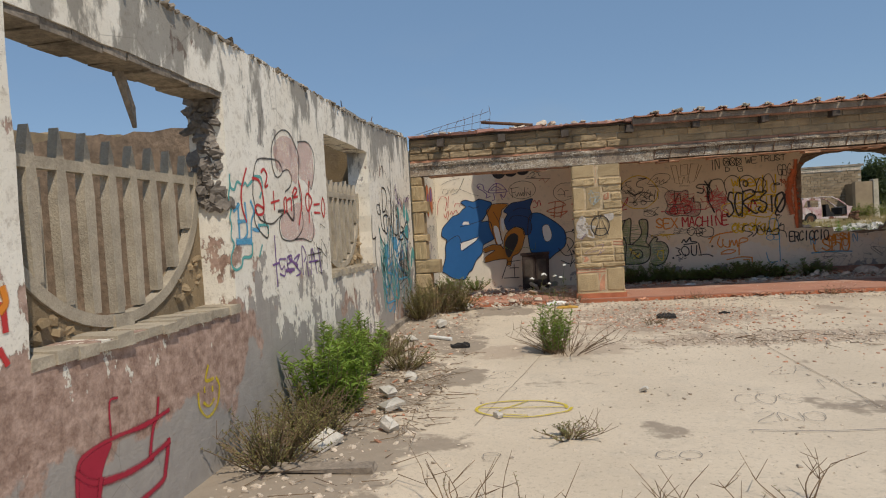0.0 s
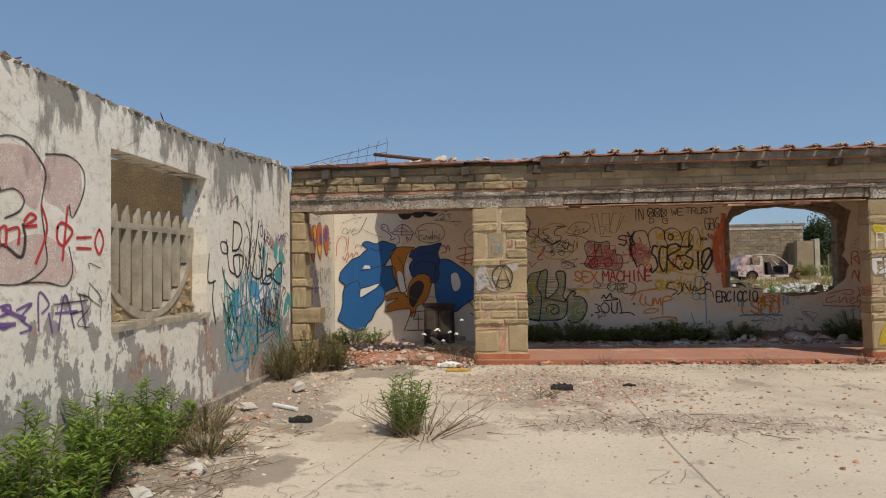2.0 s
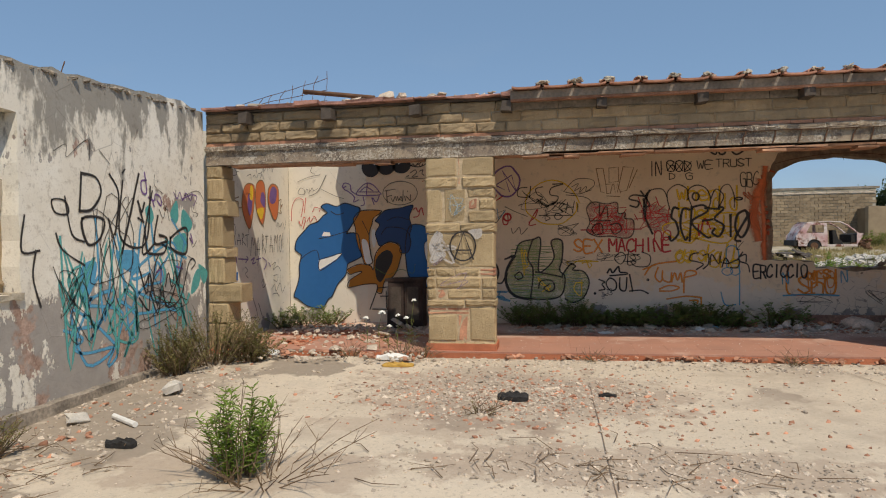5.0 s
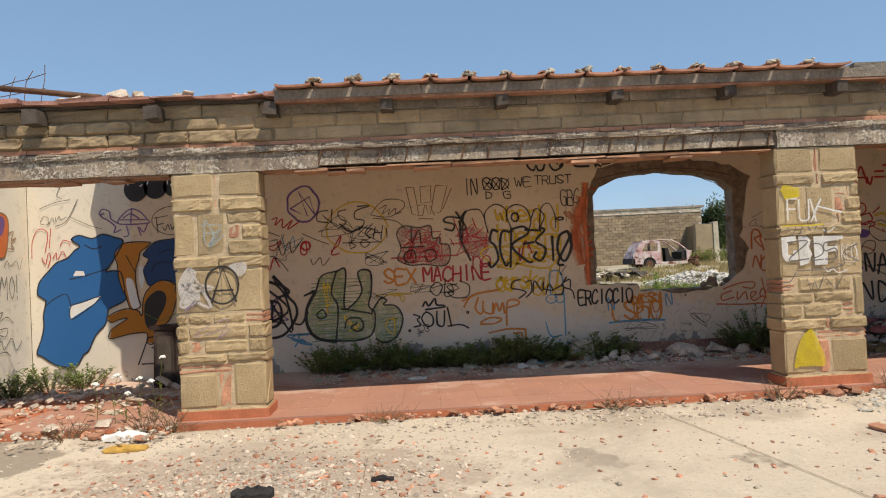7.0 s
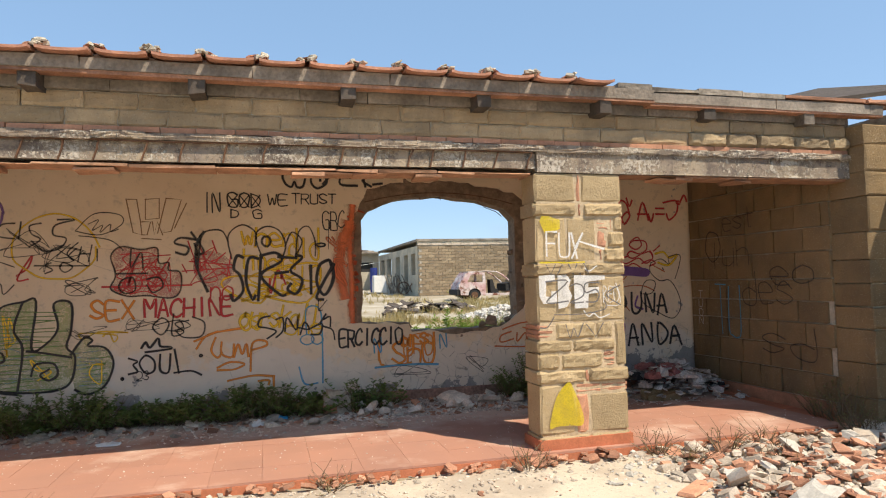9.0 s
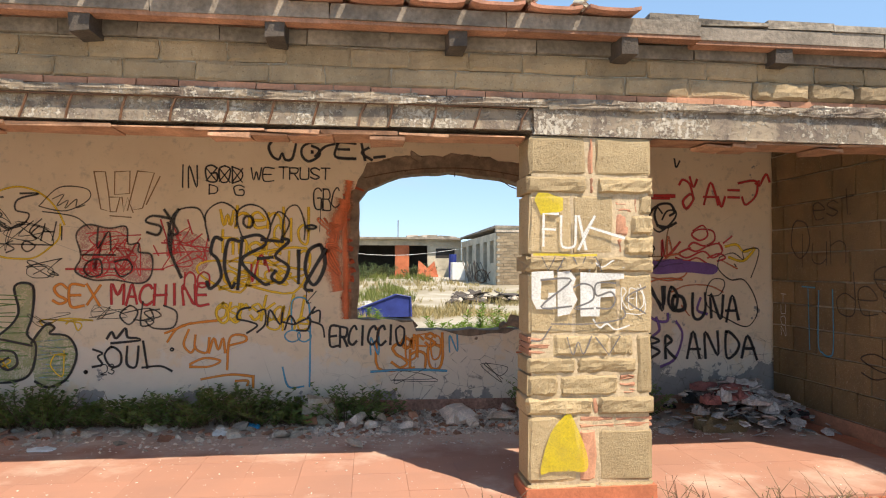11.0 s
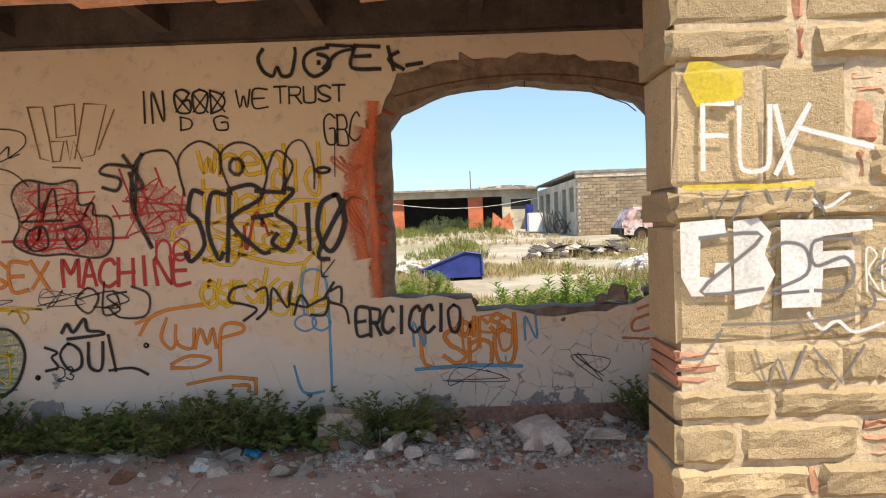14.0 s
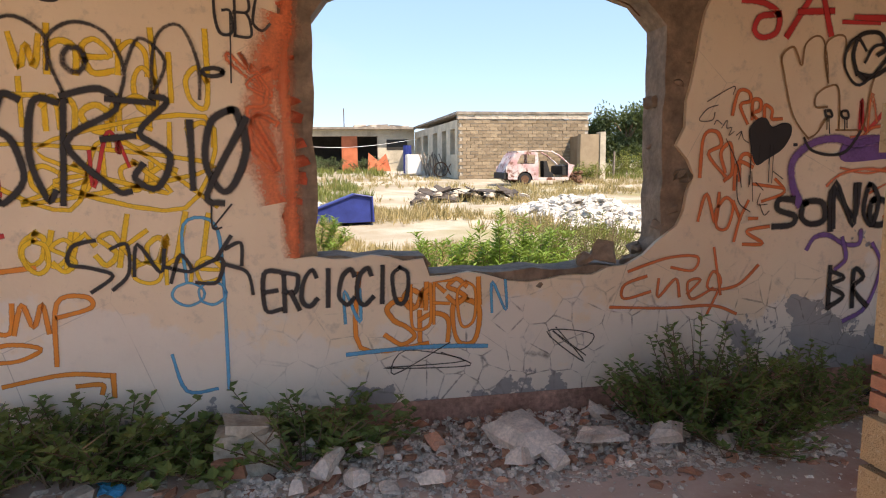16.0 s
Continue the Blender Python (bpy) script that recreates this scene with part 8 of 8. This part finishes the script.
def crumple(name, label, category, x, y, z, rx, ry, h, material, n=9):
    """A crumpled soft thing, a bent sheet with a lifted middle."""
    vs, fs = [], []
    seed = rng.random() * 50
    for k in (1, 0):
        for j in range(n):
            for i in range(n):
                u, v = -1 + 2 * i / (n - 1), -1 + 2 * j / (n - 1)
                s = math.sqrt(max(0.0, 1 - 0.5 * (u * u + v * v)))
                zz = (h * s * (0.5 + 0.9 * abs(noise.noise((u * 1.7, v * 1.7, seed)))) if k else 0)
                w = 1 + 0.25 * noise.noise((u * 2, v * 2, seed + 9))
                vs.append((x + rx * u * w * (0.75 + 0.25 * s), y + ry * v * w * (0.75 + 0.25 * s), z + zz + 0.004))
    for j in range(n - 1):
        for i in range(n - 1):
            a = j * n + i
            fs += [(a, a + 1, a + n + 1, a + n), (n * n + a + n, n * n + a + n + 1, n * n + a + 1, n * n + a)]
    rim = list(range(n)) + [n * k + n - 1 for k in range(1, n)] + [n * n - 1 - k for k in range(1, n)] + [n * (n - 1 - k) for k in range(1, n - 1)]
    for a, b in zip(rim, rim[1:] + rim[:1]):
        fs.append((b, a, a + n * n, b + n * n))
    return tagged(mesh_ob(name, vs, fs, material, smooth=False), label, category)


crumple("black_rag", "crumpled black rag lying on the paving", "rag", 1.6, 9.72, yard_z(1.6, 9.7), 0.15, 0.07, 0.10, M_BLACK)
crumple("black_rag", "small black scrap lying on the gravel", "rag", 2.5, 9.9, yard_z(2.5, 9.9), 0.09, 0.03, 0.04, M_BLACK)
crumple("ochre_cloth", "flattened ochre cloth on the dirt by the porch", "cloth", 0.15, 11.02, yard_z(0.15, 11), 0.19, 0.09, 0.05, M_YELLOWCLOTH)
crumple("old_shoe", "worn black shoe lying on its sole", "shoe", -1.42, 8.1, yard_z(-1.42, 8.1), 0.14, 0.05, 0.09, M_BLACK)
crumple("blue_wrapper", "bright blue snack wrapper on the porch floor", "wrapper", 4.38, 13.98, 0.0, 0.09, 0.06, 0.05, M_CYAN)
crumple("paper_scrap", "crumpled white paper on the porch floor", "paper", 4.15, 13.75, 0.0, 0.08, 0.06, 0.06, M_WHITE)
crumple("paper_scrap", "white paper on the porch floor", "paper", 2.75, 13.35, 0.0, 0.12, 0.06, 0.03, M_WHITE)
crumple("plastic_bag", "torn white plastic bag in the fallen bay", "bag", 0.0, 11.35, -0.06, 0.22, 0.1, 0.08, M_WHITE)
crumple("plastic_bag", "torn white plastic bag by the pier", "bag", -1.7, 11.5, -0.05, 0.14, 0.1, 0.08, M_WHITE)
single("brick_piece", "lone broken brick on the porch floor", 5.4, 13.2, 0.0, 0.14, M_RUBBLE, 0.6, "brick")
tube = thing("plastic_pipe", "short white plastic pipe on the dirt", "pipe")
s = Soup()
s.tube([(-1.95, 8.75, yard_z(-1.95, 8.7) + 0.03), (-1.6, 8.55, yard_z(-1.6, 8.5) + 0.03)], 0.025, sides=9)
s.ob("tube", M_WHITE, tube)
board = thing("board", "weathered board half buried in the dirt", "board")
box_ob("plank", -2.3, -1.5, 3.55, 3.68, -0.2, -0.17, M_TIMBER, board, j=0.015)
for i in range(44):
    x, y = rng.gauss(9.35, 0.34), rng.gauss(13.85, 0.22)
    h = 0.42 * max(0.0, 1 - ((x - 9.2) / 0.9) ** 2 - ((y - 13.8) / 0.7) ** 2)
    crumple("rag", ("crumpled grey rag on a heap of rubbish", "grubby pale plastic scrap on a heap of rubbish", "dark cloth on a heap of rubbish", "reddish cloth on a heap of rubbish")[i % 4], "rag", x, min(y, 14.2), h * rng.uniform(0.1, 0.9), rng.uniform(0.06, 0.15), rng.uniform(0.05, 0.11), rng.uniform(0.05, 0.13), (M_RAG, M_RAGPALE, M_BLACK, M_RAGRED)[i % 4], 7)
crumple("cushion", "dirty brown cushion in the rubbish heap", "cushion", 8.95, 13.5, 0.0, 0.26, 0.16, 0.16, M_TUFA_IN)
s = Soup()
for i in range(260):
    x, y = rng.gauss(9.35, 0.38), min(14.3, rng.gauss(13.8, 0.28))
    s.shard((x, y, 0.02 + 0.42 * max(0.0, 1 - ((x - 9.3) / 0.9) ** 2 - ((y - 13.85) / 0.7) ** 2) * rng.random()), rng.uniform(0.06, 0.2), 0.01)
tagged(s.ob("rubbish_heap", M_RAG), "heap of torn rags, paper and plastic in the porch corner", "rubbish", kind="stuff")
cabinet = thing("charred_cabinet", "dark charred cabinet standing before the mural", "cabinet")
box_ob("body", -0.67, -0.09, 13.74, 14.14, 0.0, 0.76, M_CHARRED, cabinet, j=0.012)
box_ob("top", -0.70, -0.06, 13.70, 14.16, 0.763, 0.80, M_CHARRED, cabinet, j=0.010)
for a, b in ((-0.65, -0.395), (-0.375, -0.11)):
    door = box_ob("door", a, b, 13.715, 13.737, 0.08, 0.73, M_CHARRED, cabinet, j=0.006)
    box_ob("panel", a + 0.04, b - 0.04, 13.708, 13.714, 0.14, 0.67, M_DARKWOOD, door, j=0.004)

# collapsed roof seen past the end pier
felt = thing("fallen_roof", "collapsed dark roof sheets on the neighbouring wing", "roof")
s = Soup()
s.add([(10.3, 12.9, 3.58), (12.5, 12.2, 3.80), (12.5, 14.4, 4.35), (10.8, 14.4, 3.95), (10.3, 12.9, 3.53), (12.5, 12.2, 3.74), (12.5, 14.4, 4.30), (10.8, 14.4, 3.90)], BOX_F)
s.ob("sheet", M_DARKWOOD, felt)
s = Soup()
for i in range(5):
    s.tube([(10.6 + 0.1 * i, 12.9, 3.1), (10.65 + 0.25 * i, 13.0, 3.60 + 0.03 * i)], 0.03, sides=5)
s.ob("props", M_TIMBER, felt)
wing = box_ob("wall_wing", 10.76, 11.1, 4.0, 14.4, -0.4, 3.2, M_MORTAR)
tagged(wing, "plain rendered wall of the neighbouring wing", "wall", kind="structure")

# ---- porch paving, tile by tile ----
tile_meshes = []
for k in range(5):
    me = bpy.data.meshes.new("tile")
    v = box_v(0.0008, 0.3992, 0.0008, 0.3992, -0.02, 0.0, 0.0006)
    me.from_pydata(v, [], BOX_F)
    me.materials.append(M_RED)
    tile_meshes.append(me)
for r in range(7):
    for c in range(32):
        x, y = -2.6 + 0.4 * c, 11.63 + 0.4 * r
        if x > 9.75:
            continue
        if x < 0.2 and rng.random() < 0.25:
            continue
        if r == 0 and rng.random() < 0.05:
            continue
        o = new("tile", tile_meshes[(r * 3 + c * 5) % 5])
        o.parent = floor_base
        o.location = (x, y, jit(0.0012))
